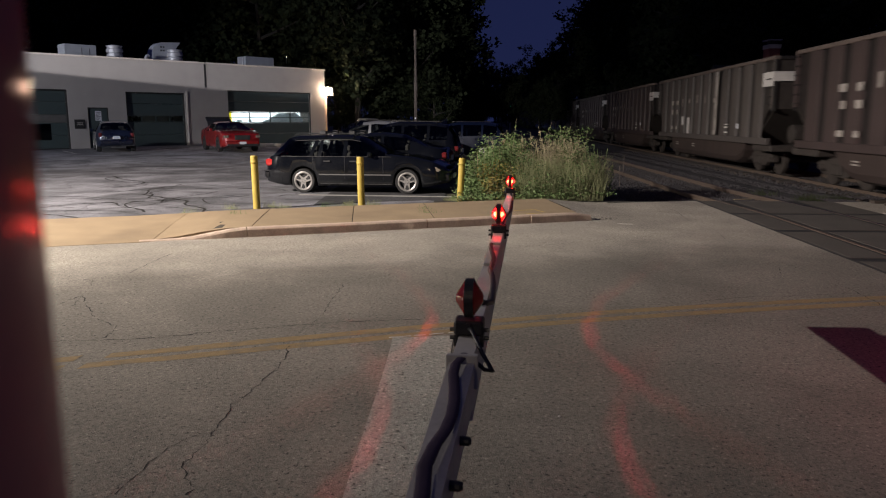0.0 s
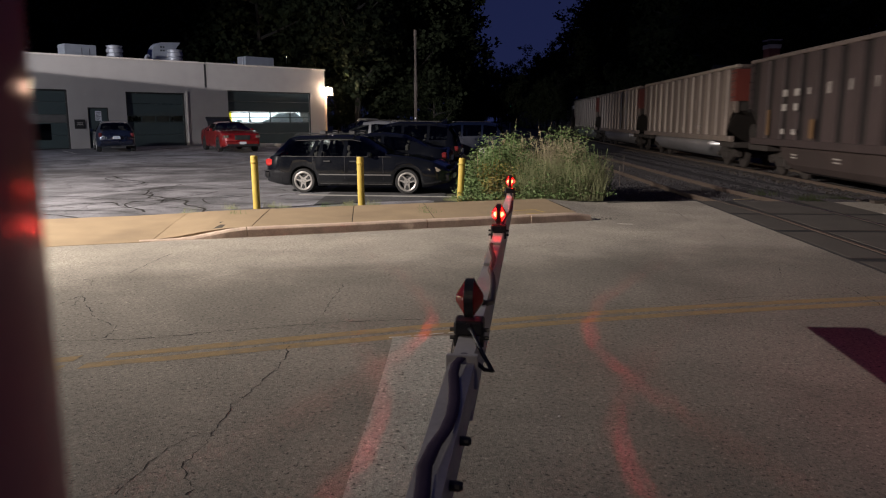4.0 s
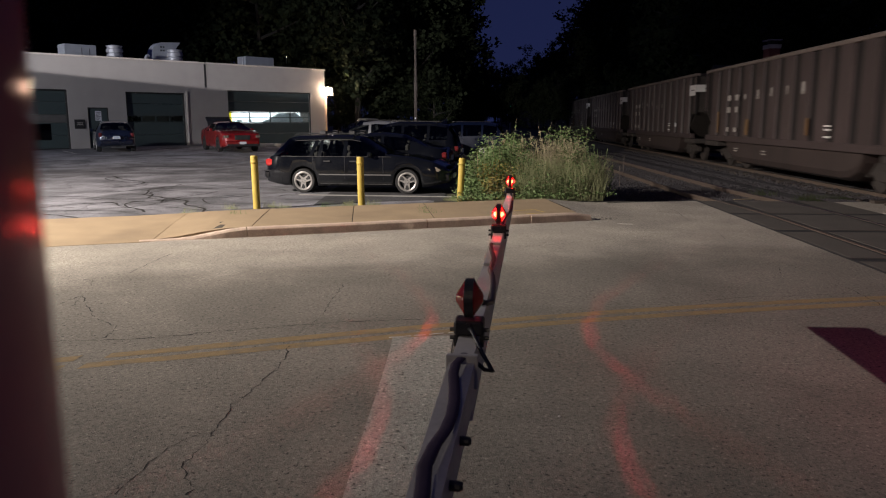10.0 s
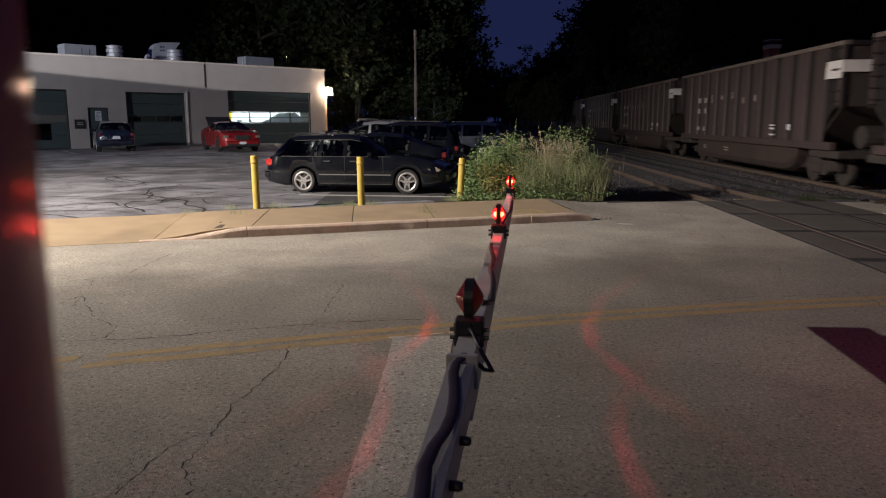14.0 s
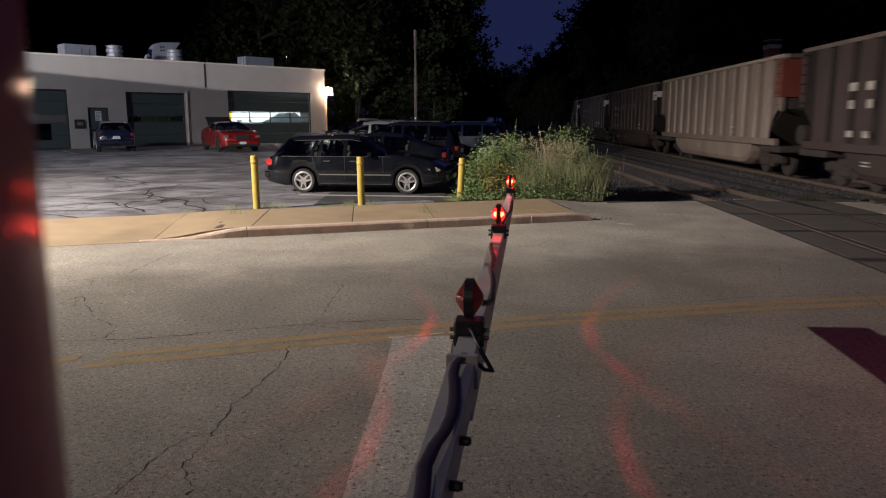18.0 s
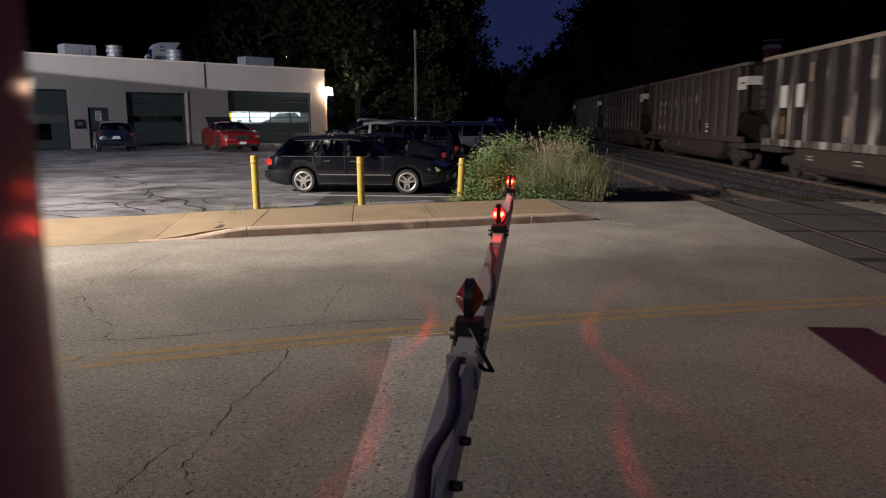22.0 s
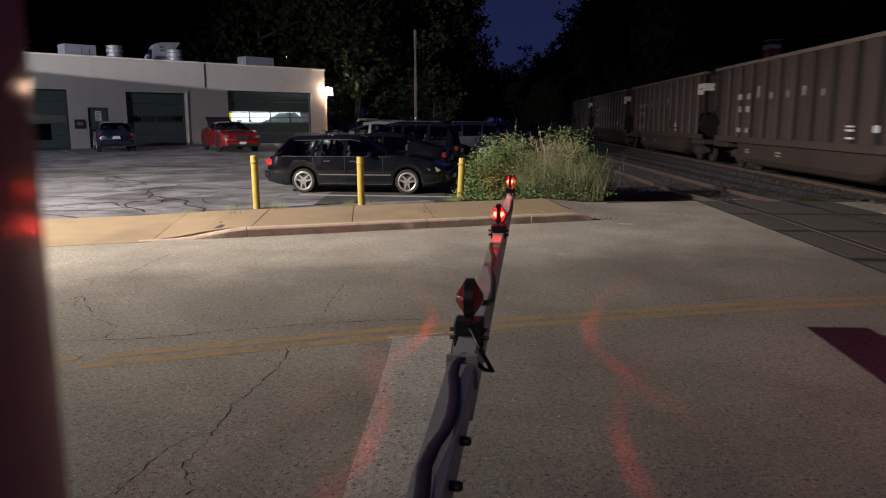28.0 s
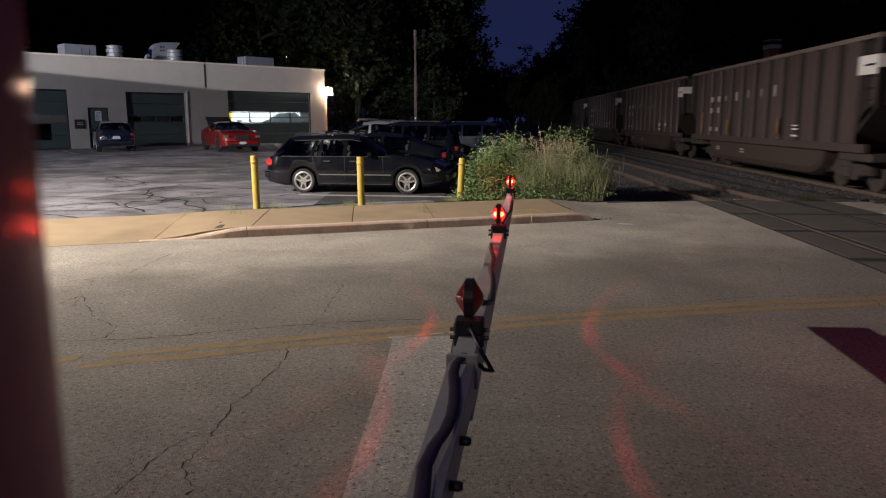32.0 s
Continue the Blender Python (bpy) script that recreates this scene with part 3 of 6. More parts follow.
def along(s, w, z=0.0):
    """A place on the far kerb's line: s metres along it from x = 0, w metres behind it."""
    p = Vector((0, 13.05, 0)) + U * s + V * w
    return (p.x, p.y, z)


def build_pavement():
    pave = thing("pavement", pose(0, 0, 0), "tan concrete pavement with a worn kerb", "pavement", kind="structure")
    # kerb stones from the driveway to the broken end
    joints = [-5.75, -4.12, -1.08, 0.9, 2.15]
    for i, (a, b) in enumerate(zip(joints, joints[1:])):
        bm = B()
        n = max(3, int((b - a) / 0.25))
        prev = None
        for k in range(n + 1):
            s = a + 0.008 + (b - a - 0.016) * k / n
            h = 0.135 * (smoothed(-5.3, -4.1, s) if i == 0 else 1) + 0.012
            if i == 3 and s > 1.85:
                h -= 0.05 * (s - 1.85) / 0.3
            j = random.uniform(-0.01, 0.01)
            ring = [bm.verts.new(along(s, w, z)) for w, z in ((0.0 + j, -0.05), (0.015 + j, h - 0.03), (0.045 + j, h), (0.17, h + 0.002), (0.17, -0.05))]
            if prev:
                for q in range(4):
                    bm.faces.new((prev[q], ring[q], ring[q + 1], prev[q + 1]))
            else:
                bm.faces.new(ring)
            prev = ring
        bm.faces.new(prev[::-1])
        bmesh.ops.recalc_face_normals(bm, faces=bm.faces)
        part("kerb_stone", bm, KERB, pave)
    # slabs; the driveway slabs lie low and slope to the road
    cuts = [-26, -22.5, -19, -15.5, -12, -8.6, -5.3, -3.77, -2.1, -0.62, 1.0, 2.2]
    for a, b in zip(cuts, cuts[1:]):
        bm = B()
        skew = 0.55
        low = b <= -5.2
        rows = []
        for k in range(5):
            t = k / 4
            row = []
            for q in range(5):
                u = q / 4
                w = 0.178 + (2.62 - 0.178) * u
                if low:
                    w = 0.0 + 2.62 * u
                s = a + 0.008 + (b - a - 0.016) * t + skew * (u - 0.5)
                lift = smoothed(-5.6, -4.3, s)
                z = (0.137 * lift + 0.006) + (0.10 * (1 - lift)) * u
                row.append((along(s, w, z)))
            rows.append(row)
        top = [[bm.verts.new(p) for p in r] for r in rows]
        for k in range(4):
            for q in range(4):
                bm.faces.new((top[k][q], top[k + 1][q], top[k + 1][q + 1], top[k][q + 1]))
        rim = [top[k][0] for k in range(5)] + [top[4][q] for q in range(1, 5)] + [top[k][4] for k in range(3, -1, -1)] + [top[0][q] for q in range(3, 0, -1)]
        dn = [bm.verts.new((v.co.x, v.co.y, -0.05)) for v in rim]
        for k in range(len(rim)):
            bm.faces.new((rim[k], dn[k], dn[(k + 1) % len(rim)], rim[(k + 1) % len(rim)]))
        bmesh.ops.recalc_face_normals(bm, faces=bm.faces)
        part("slab", bm, CONCRETE, pave)
    # dark grit in the joints under the slabs
    bm = B()
    pts = [-5.2 + 0.35 * i for i in range(20)]
    ribbon(bm, [along(s, 0.17)[:2] for s in pts], [along(s, 2.62)[:2] for s in pts], 0.0)
    for v in bm.verts:
        s = (v.co - Vector((0, 13.05, 0))).dot(U)
        v.co.z = 0.137 * smoothed(-5.6, -4.3, s) + 0.001
    part("joint_bed", bm, JOINT, pave)
    # broken rubble at the kerb's end
    rng = random.Random(8)
    for i in range(16):
        bm = B()
        r = rng.uniform(0.01, 0.028)
        bmesh.ops.create_icosphere(bm, subdivisions=1, radius=r)
        for v in bm.verts:
            v.co *= rng.uniform(0.7, 1.25)
        x, y, z = along(rng.uniform(2.1, 2.75), rng.uniform(-0.05, 0.35), 0)
        bmesh.ops.translate(bm, vec=(x, y, r * 0.4), verts=bm.verts)
        part("kerb_chip", bm, APRON, pave)
    # the road's asphalt is drawn up to the pavement's open end
    bm = B()
    rows = []
    for k in range(6):
        t = k / 5
        rows.append([bm.verts.new(along(2.2 + 0.55 * (w / 2.62 - 0.5) + 0.02 + (1.5 + 0.15 * math.sin(5 * w)) * t, w, 0.002 + 0.137 * (1 - t) ** 1.6 * smoothed(0.25, 0.75, w))) for w in (0.26, 0.5, 0.8, 1.2, 1.7, 2.2, 2.62)])
    for a, b in zip(rows, rows[1:]):
        for q in range(6):
            bm.faces.new((a[q], b[q], b[q + 1], a[q + 1]))
    bmesh.ops.recalc_face_normals(bm, faces=bm.faces)
    part("asphalt_ramp", bm, ROAD, pave)
    # yellow surveyor's mark on the slab
    bm = B()
    for a, b, c, d in ((1.0, 1.45, 0.75, 0.80), (1.42, 1.46, 0.35, 0.78), (1.0, 1.3, 0.22, 0.26)):
        vs = [bm.verts.new(along(s - 0.1, w, 0.1475)) for s, w in ((a, c), (b, c), (b, d), (a, d))]
        bm.faces.new(vs)
    part("paint_mark", bm, MARKPAINT, pave, "sprayed yellow mark")


build_pavement()
stone = thing("pebble", pose(0.48, 4.45, 0.004), "tiny white pebble on the road", "pebble")
bm = B()
bmesh.ops.create_icosphere(bm, subdivisions=2, radius=0.009, matrix=Matrix.Diagonal((1.2, 1.0, 0.7, 1)))
part("stone", bm, CAP, stone)


# ---- tracks ----
MAIN = 10.05


def siding_x(y):
    return -0.52 * smoothed(14.0, 21.5, y) - 0.03 * min(22.0, max(0.0, y - 21.5))


def build_tracks():
    # ballast bed as stuff: mound with loose stones
    bm = B()
    prof = [(3.0, -0.02), (3.5, -0.10), (4.2, -0.13), (8.2, -0.13), (8.7, -0.02), (9.0, 0.05), (11.2, 0.05), (11.9, 0.0), (13.5, -0.02)]
    ys = [17.2 + 0.9 * i for i in range(40)] + [60, 80, 120, 200, 400, 700]
    grid = [[bm.verts.new((x + (siding_x(y) if x < 8 else 0), y + (0.0 if y > 18 else 0.25 * (x - 3.0) * 0.2), z + (random.uniform(-0.006, 0.006) if y < 55 else 0))) for x, z in prof] for y in ys]
    for i in range(len(ys) - 1):
        for j in range(len(prof) - 1):
            bm.faces.new((grid[i][j], grid[i][j + 1], grid[i + 1][j + 1], grid[i + 1][j]))
    bmesh.ops.recalc_face_normals(bm, faces=bm.faces)
    bed = part("ballast_bed", bm, BALLAST)
    tagged(bed, "dark grey crushed stone ballast under the tracks", "ballast", kind="structure")
    rng = random.Random(3)
    verts, faces = [], []
    tet = [(1, 0, -0.6), (-0.5, 0.87, -0.6), (-0.5, -0.87, -0.6), (0.3, 0.2, 0.9), (-0.6, -0.1, 0.7)]
    tf = [(0, 1, 3), (1, 4, 3), (1, 2, 4), (2, 0, 3), (2, 3, 4)]
    for i in range(30000):
        y = 17.4 + 26 * rng.random() ** 1.7
        x = rng.uniform(3.0, 9.0) if rng.random() < 0.8 else rng.uniform(9, 12)
        if x < 4.3 and y < 17.9:
            continue
        r = rng.uniform(0.011, 0.032)
        a = rng.uniform(0, 6.28)
        c, s = math.cos(a) * r, math.sin(a) * r
        z = (-0.12 if x < 8.2 else -0.02 if x < 8.8 else 0.05) + 0.02 + (0.09 if x < 3.5 else 0)
        base = len(verts)
        sx, sz = rng.uniform(0.7, 1.3), rng.uniform(0.5, 1.0)
        for tx, ty, tz in tet:
            verts.append((x + siding_x(y) + (tx * c - ty * s) * sx, y + tx * s + ty * c, z + tz * r * sz))
        faces += [tuple(base + q for q in f) for f in tf]
    me = bpy.data.meshes.new("gravel")
    me.from_pydata(verts, [], faces)
    me.materials.append(BALLAST)
    tagged(new("gravel", me), "loose dark crushed stone between the tracks", "gravel", kind="stuff")
    # ties
    tie = None
    for cx, y0, n, dz in ((6.35, 18.4, 46, -0.152), (MAIN, 15.0, 60, 0.03)):
        track = thing("railway_track", pose(0, 0, 0), "rusty steel rails on dark timber ties in ballast", "railway track", "tracks", "structure")
        for i in range(n):
            y = y0 + i * 0.55
            off = siding_x(y) if cx < 8 else 0
            if tie is None:
                bm = B()
                box(bm, -1.3, 1.3, -0.11, 0.11, -0.1, 0.035, 0.012)
                tie = part("tie", bm, TIE, track)
                tie.matrix_basis = pose(cx + off, y, dz, 0, 0, random.uniform(-1, 1))
            else:
                again(tie, track, pose(cx + off + random.uniform(-0.04, 0.04), y, dz + random.uniform(-0.01, 0.01), 0, 0, random.uniform(-1, 1)))
        for side in (-0.7525, 0.7525):
            ys = [-30, 0, 8, 12, 14] + [15 + 0.5 * i for i in range(15)] + [26, 40, 80, 200, 600]
            top = 0.16 if cx > 8 else 0.018
            for nm, mat, pr in (("rail", STEEL, ((-0.065, -0.15), (-0.065, -0.135), (-0.012, -0.12), (-0.012, -0.035), (-0.034, -0.028), (-0.034, -0.004), (0.034, -0.004), (0.034, -0.028), (0.012, -0.035), (0.012, -0.12), (0.065, -0.135), (0.065, -0.15))),
                                ("rail_head", RAILTOP if cx > 8 or side > 0 else STEEL, ((-0.032, -0.004), (-0.026, 0.001), (0.026, 0.001), (0.032, -0.004)))):
                bm = B()
                prev = None
                for y in ys:
                    off = siding_x(y) if cx < 8 else 0
                    tz = top
                    ring = [bm.verts.new((cx + side + off + a, y, tz + b)) for a, b in pr]
                    if prev:
                        for q in range(len(pr)):
                            bm.faces.new((prev[q], ring[q], ring[(q + 1) % len(pr)], prev[(q + 1) % len(pr)]))
                    prev = ring
                bmesh.ops.recalc_face_normals(bm, faces=bm.faces)
                part(nm, bm, mat, track)
    # level crossing deck: concrete panels with rubber flangeways
    deck = thing("crossing_deck", pose(0, 0, 0), "dark concrete crossing panels with rubber flangeway strips", "crossing deck", kind="structure")
    for x0, x1, zt in ((4.96, 5.50, 0.010), (5.74, 6.96, 0.011), (7.20, 7.95, 0.010)):
        for y0, y1 in ((-4.5, -2.1), (-2.1, 0.3), (0.3, 2.7), (2.7, 5.1), (5.1, 7.5), (7.5, 10.03), (10.03, 12.68), (12.68, 15.0), (15.0, 17.5)):
            bm = B()
            box(bm, x0, x1, y0 + 0.13, y1 - 0.13, -0.08, zt, 0.004)
            part("panel", bm, PANEL, deck)
    for x0, x1 in ((5.505, 5.555), (5.655, 5.735), (6.965, 7.045), (7.145, 7.195), (4.90, 4.955)):
        bm = B()
        box(bm, x0, x1, -5, 17.5, -0.08, 0.007)
        part("flangeway_strip", bm, RUBBER, deck)
    bm = B()
    box(bm, 4.95, 7.96, -5, 17.45, -0.09, 0.003)
    part("base", bm, RUBBER, deck)
    bm = B()
    box(bm, 7.97, 30, -5, 15.2, -0.1, 0.03)
    ap = part("apron", bm, APRON)
    tagged(ap, "old concrete apron beyond the siding", "apron", kind="structure")


build_tracks()

stake = thing("wooden_stake", pose(4.99, 27.3, -0.1, 0, 1.5, 0), "thin dry wooden stake beside the siding rail", "stake")
part("shaft", box(B(), -0.011, 0.011, -0.011, 0.011, 0, 0.72, 0.003), WOODPOLE, stake)
stake = thing("wooden_stake", pose(4.05, 22.6, -0.1, 0, -2.5, 0), "thin dry wooden stake in the ballast", "stake")
part("shaft", box(B(), -0.010, 0.010, -0.010, 0.010, 0, 0.60, 0.003), WOODPOLE, stake)
splinter = thing("timber_splinter", pose(6.0, 17.55, 0.026, 0, 0, 18), "pale timber splinter lying on the crossing deck", "splinter")
part("shaft", box(B(), -0.24, 0.24, -0.02, 0.02, 0, 0.02, 0.006), STRAW, splinter)
chalk = thing("white_stick", pose(2.52, 13.36, 0.002, 0, 0, -10), "thin white stick lying on the asphalt", "stick")
part("shaft", box(B(), -0.14, 0.14, -0.007, 0.007, 0, 0.012, 0.003), CAP, chalk)
clump_rng = random.Random(77)
for cx, cy, cn in ((7.9, 18.3, 170), (8.35, 18.1, 130), (8.8, 18.2, 150), (7.2, 19.6, 60)):
    clump = thing("low_weed", pose(cx, cy, -0.06), "low dark green weed between the tracks", "weed", "weeds between the tracks")
    cv, cf = [], []
    for _ in range(cn):
        p = Vector((clump_rng.gauss(0, 0.2), clump_rng.gauss(0, 0.12), 0))
        tip = p + Vector((clump_rng.gauss(0, 0.07), clump_rng.gauss(0, 0.06), clump_rng.uniform(0.06, 0.20)))
        b = len(cv)
        cv += [p - Vector((0.008, 0, 0)), p + Vector((0.008, 0, 0)), tip]
        cf.append((b, b + 1, b + 2))
    me = bpy.data.meshes.new("leaves")
    me.from_pydata([tuple(q) for q in cv], [], cf)
    me.materials.append(LOWWEED)
    new("leaves", me).parent = clump


# ---- garage building ----
FAC = pose(-21.72, 37.77, 0.40, 0, 0, 48.12)


def build_garage():
    g = thing("garage_building", FAC, "low grey stucco workshop with green roll-up doors and a flat roof", "building")
    x0, x1, h, th = -14.0, 16.3, 4.72, 0.3
    holes = [(-9.5, -6.0, 3.02), (-3.5, 0.02, 3.03), (0.98, 2.04, 2.13), (3.03, 6.4, 3.0), (9.15, 15.15, 3.24)]
    edges = [x0] + [v for a, b, _ in holes for v in (a, b)] + [x1]
    for i in range(0, len(edges), 2):
        part("wall_pier", box(B(), edges[i], edges[i + 1], 0, th, -0.5, h), STUCCO, g)
    for a, b, t in holes:
        part("lintel", box(B(), a, b, 0, th, t, h), STUCCO, g)
    bm = B()
    box(bm, x1 - th, x1, th, 22, -0.5, h)
    part("side_wall", bm, STUCCO, g)
    bm = B()
    box(bm, x0, x0 + th, th, 22, -0.5, h)
    part("side_wall", bm, STUCCO, g)
    bm = B()
    box(bm, x0, x1, 22, 22.3, -0.5, h)
    part("back_wall", bm, STUCCO, g)
    bm = B()
    box(bm, x0 + th, x1 - th, th, 22, h - 0.45, h - 0.25)
    part("roof", bm, DARK, g)
    for a, b in ((x0, 7.70), (7.78, x1)):
        bm = B()
        box(bm, a, b + (0.05 if b == x1 else 0), -0.06, th + 0.05, h + 0.002, h + 0.09, 0.01)
        part("parapet_cap", bm, CAP, g)
    bm = B()
    box(bm, 7.70, 7.78, -0.05, 0.0, h - 1.35, h - 0.02)
    part("wall_joint", bm, DARK, g, "dark open joint")
    bm = B()
    box(bm, 6.47, 6.57, -0.06, -0.003, -0.05, 3.1, 0.01)
    part("downpipe", bm, CAP, g)
    # roll-up doors
    for idx, (a, b, t) in enumerate((holes[0], holes[1], holes[3], holes[4])):
        bm = B()
        for q in ((a, a + 0.06), (b - 0.06, b)):
            box(bm, q[0], q[1], 0.05, 0.14, -0.1, t)
        box(bm, a + 0.06, b - 0.06, 0.05, 0.14, t - 0.06, t)
        fr = part("door_frame", bm, DARK, g)
        door = part("roll_up_door", box(B(), a + 0.06, b - 0.06, 0.17, 0.20, -0.1, 0.02), RUBBER, g, "dark green sectional roll-up door")
        n = 5
        sec = (t - 0.1) / n
        wrow = (1.30, 1.97) if idx == 3 else (1.33, 1.75)
        levels = [0.02, wrow[0] * 0.5, wrow[0], wrow[1], (wrow[1] + t) / 2, t - 0.06]
        for k in range(5):
            lo, hi = levels[k] + 0.006, levels[k + 1] - 0.006
            if k == 2 and idx in (2, 3):
                nw = 4
                ww = (b - a - 0.12) / nw
                bm = B()
                for q in range(nw + 1):
                    c = a + 0.06 + ww * q
                    e = 0.07 if idx == 3 else 0.05
                    box(bm, max(a + 0.06, c - e / 2), min(b - 0.06, c + e / 2), 0.15, 0.20, lo, hi)
                for zz in (lo, hi - 0.05):
                    box(bm, a + 0.06, b - 0.06, 0.152, 0.198, zz, zz + 0.05)
                if idx == 3:
                    box(bm, a + 0.06, b - 0.06, 0.165, 0.185, (lo + hi) / 2 - 0.02, (lo + hi) / 2 + 0.02)
                part("window_frame", bm, GDOOR, door)
                for q in range(nw):
                    c = a + 0.06 + ww * q
                    pn = part("pane", box(B(), c + 0.03, c + ww - 0.03, 0.178, 0.182, lo + 0.04, hi - 0.04), WINDOWPANE, door)
                    pn.visible_shadow = False
            else:
                bm = B()
                box(bm, a + 0.06, b - 0.06, 0.15, 0.20, lo, hi, 0.008)
                # the left door's window reflection is put in as a pale grey panel
                part("panel", bm, SEAT if k == 2 and idx == 1 else GDOOR, door)
    # closed left door: dark lower glazing and pale band
    bm = B()
    box(bm, -2.3, -0.85, 0.142, 0.149, 0.45, 1.28)
    part("dark_pane", bm, GLASS, g)
    # walk-through door
    bm = B()
    box(bm, 1.03, 1.99, 0.06, 0.11, -0.05, 2.08, 0.01)
    d = part("door", bm, GDOOR, g, "dark green steel door")
    bm = B()
    box(bm, 0.98, 1.03, 0.03, 0.16, -0.1, 2.13)
    box(bm, 1.99, 2.04, 0.03, 0.16, -0.1, 2.13)
    box(bm, 1.03, 1.99, 0.03, 0.16, 2.08, 2.13)
    part("door_frame", bm, DARK, g)
    bm = B()
    tube(bm, [(1.12, 0.05, 1.0), (1.12, 0.0, 1.0), (1.25, -0.01, 1.0)], 0.015)
    part("handle", bm, CHROME, d)
    bm = B()
    box(bm, 1.36, 1.68, 0.05, 0.057, 1.44, 1.95)
    sg = part("paper_notice", bm, PLATE, d, "white paper notice with dark lines")
    for k in range(6):
        bm = B()
        box(bm, 1.40, 1.64 - 0.05 * (k % 3), 0.047, 0.049, 1.85 - 0.07 * k, 1.875 - 0.07 * k)
        part("text_bar", bm, DARK, sg)
    bm = B()
    box(bm, 0.26, 0.80, -0.04, -0.002, 1.02, 1.50, 0.01)
    sg = part("wall_sign", bm, DARK, g, "small black wall sign with pale bars")
    for k in range(2):
        bm = B()
        box(bm, 0.38, 0.68, -0.046, -0.043, 1.30 - 0.09 * k, 1.345 - 0.09 * k)
        part("text_bar", bm, STENCIL, sg)
    # a glowing wall stands in for the lit workshop behind the wide door's windows
    bm = B()
    box(bm, 9.2, 15.1, 1.2, 1.25, 0.9, 2.4)
    sh = part("workshop_wall", bm, SHOPGLOW, g, "glowing wall in place of the lit workshop")
    part("yellow_panel", box(B(), 9.2, 9.95, 1.1, 1.15, 0.9, 2.4), SHOPYELLOW, sh)
    # a pale car on the lift and a rail of tools, lit by an unseen tube lamp added under the ceiling
    part("tube_lamp", box(B(), 9.6, 14.8, 0.62, 0.72, 2.75, 2.80), SHOPTUBE, sh, "unseen added white tube lamp")
    bm = B()
    prism(bm, [(12.05, 0.9), (12.1, 1.42), (12.5, 1.52), (13.0, 1.86), (13.6, 1.95), (14.5, 1.92), (15.0, 1.6), (15.05, 0.9)], 0.8, 1.05, "y")
    lifted = part("lifted_car", bm, PLATE, sh, "pale car on a workshop lift")
    part("window_glass", prism(B(), [(12.75, 1.56), (13.12, 1.83), (13.55, 1.88), (13.55, 1.58)], 0.786, 0.796, "y"), UNITPAINT, lifted)
    part("window_glass", prism(B(), [(13.65, 1.58), (13.65, 1.88), (14.35, 1.85), (14.7, 1.6)], 0.786, 0.796, "y"), UNITPAINT, lifted)
    for x, w, z, hh in ((10.3, 0.3, 1.36, 0.12), (11.1, 0.2, 1.38, 0.10)):
        part("tool_shelf", box(B(), x, x + w, 0.95, 1.1, z, z + hh, 0.01), PLATE, sh)
    # wall lamp at the corner
    lampo = thing("wall_lamp", FAC @ pose(16.45, 0.35, 3.42), "lit flood lamp on the workshop's corner", "wall lamp")
    part("lamp_post", box(B(), -0.11, 0.22, -0.05, 0.20, -3.9, -0.12, 0.01), POSTWOOD, lampo, "pale timber post")
    part("bracket", box(B(), -0.14, 0.02, -0.05, 0.05, -0.08, 0.08, 0.01), DARK, lampo)
    part("housing", box(B(), -0.10, 0.22, -0.40, 0.10, 0.215, 0.255, 0.02), DARK, lampo)
    bm = B()
    bmesh.ops.create_uvsphere(bm, u_segments=16, v_segments=10, radius=0.21)
    bmesh.ops.translate(bm, vec=(0.06, -0.36, 0.0), verts=bm.verts)
    part("bulb", bm, LAMPGLOW, lampo, "glowing warm bulb", True)
    # plate added to keep the bulb's light off the wagons
    part("side_shield", box(B(), 0.29, 0.31, -0.64, -0.06, -0.30, 0.22), DARK, lampo)
    # roof gear
    def on_roof(name, x, y, label, cat):
        return thing(name, FAC @ pose(x, y, h - 0.25), label, cat)
    u = on_roof("roof_unit", 1.25, 1.6, "pale grey box unit on the flat roof", "roof unit")
    part("casing", box(B(), -0.82, 0.82, -0.5, 0.5, 0, 0.98, 0.02), UNITPAINT, u)
    for k in (0.05, 0.45):
        part("seam", box(B(), k, k + 0.02, -0.512, -0.503, 0.2, 0.8), DARK, u)
    for vx, hh in ((3.08, 1.02), (6.55, 1.0)):
        v = on_roof("roof_ventilator", vx, 1.2, "shiny galvanised turbine ventilator on the roof", "ventilator")
        bm = B()
        lathe(bm, [(0.33, 0), (0.33, 0.42)], 20)
        part("stack", bm, SHEETMETAL, v, smooth=False)
        bm = B()
        lathe(bm, [(0.34, 0.42), (0.42, 0.46), (0.42, 0.58), (0.36, 0.61), (0.36, 0.64), (0.44, 0.68), (0.44, 0.84), (0.38, 0.88), (0.38, 0.98)], 24)
        part("head", bm, SHEETMETAL, v)
        bm = B()
        lathe(bm, [(0.42, 0.98), (0.43, 1.03), (0.1, 1.09)], 24)
        part("cap", bm, SHEETMETAL, v)
    v = on_roof("roof_flue", 4.8, 1.2, "small bent galvanised flue on the roof", "flue")
    bm = B()
    tube(bm, [(0, 0, 0), (0, 0, 0.45), (0.06, 0, 0.58), (0.2, 0, 0.62)], 0.1, 12)
    part("flue_pipe", bm, SHEETMETAL, v)
    v = on_roof("exhaust_hood", 6.15, 1.9, "large curved sheet metal exhaust hood on the roof", "exhaust hood")
    bm = B()
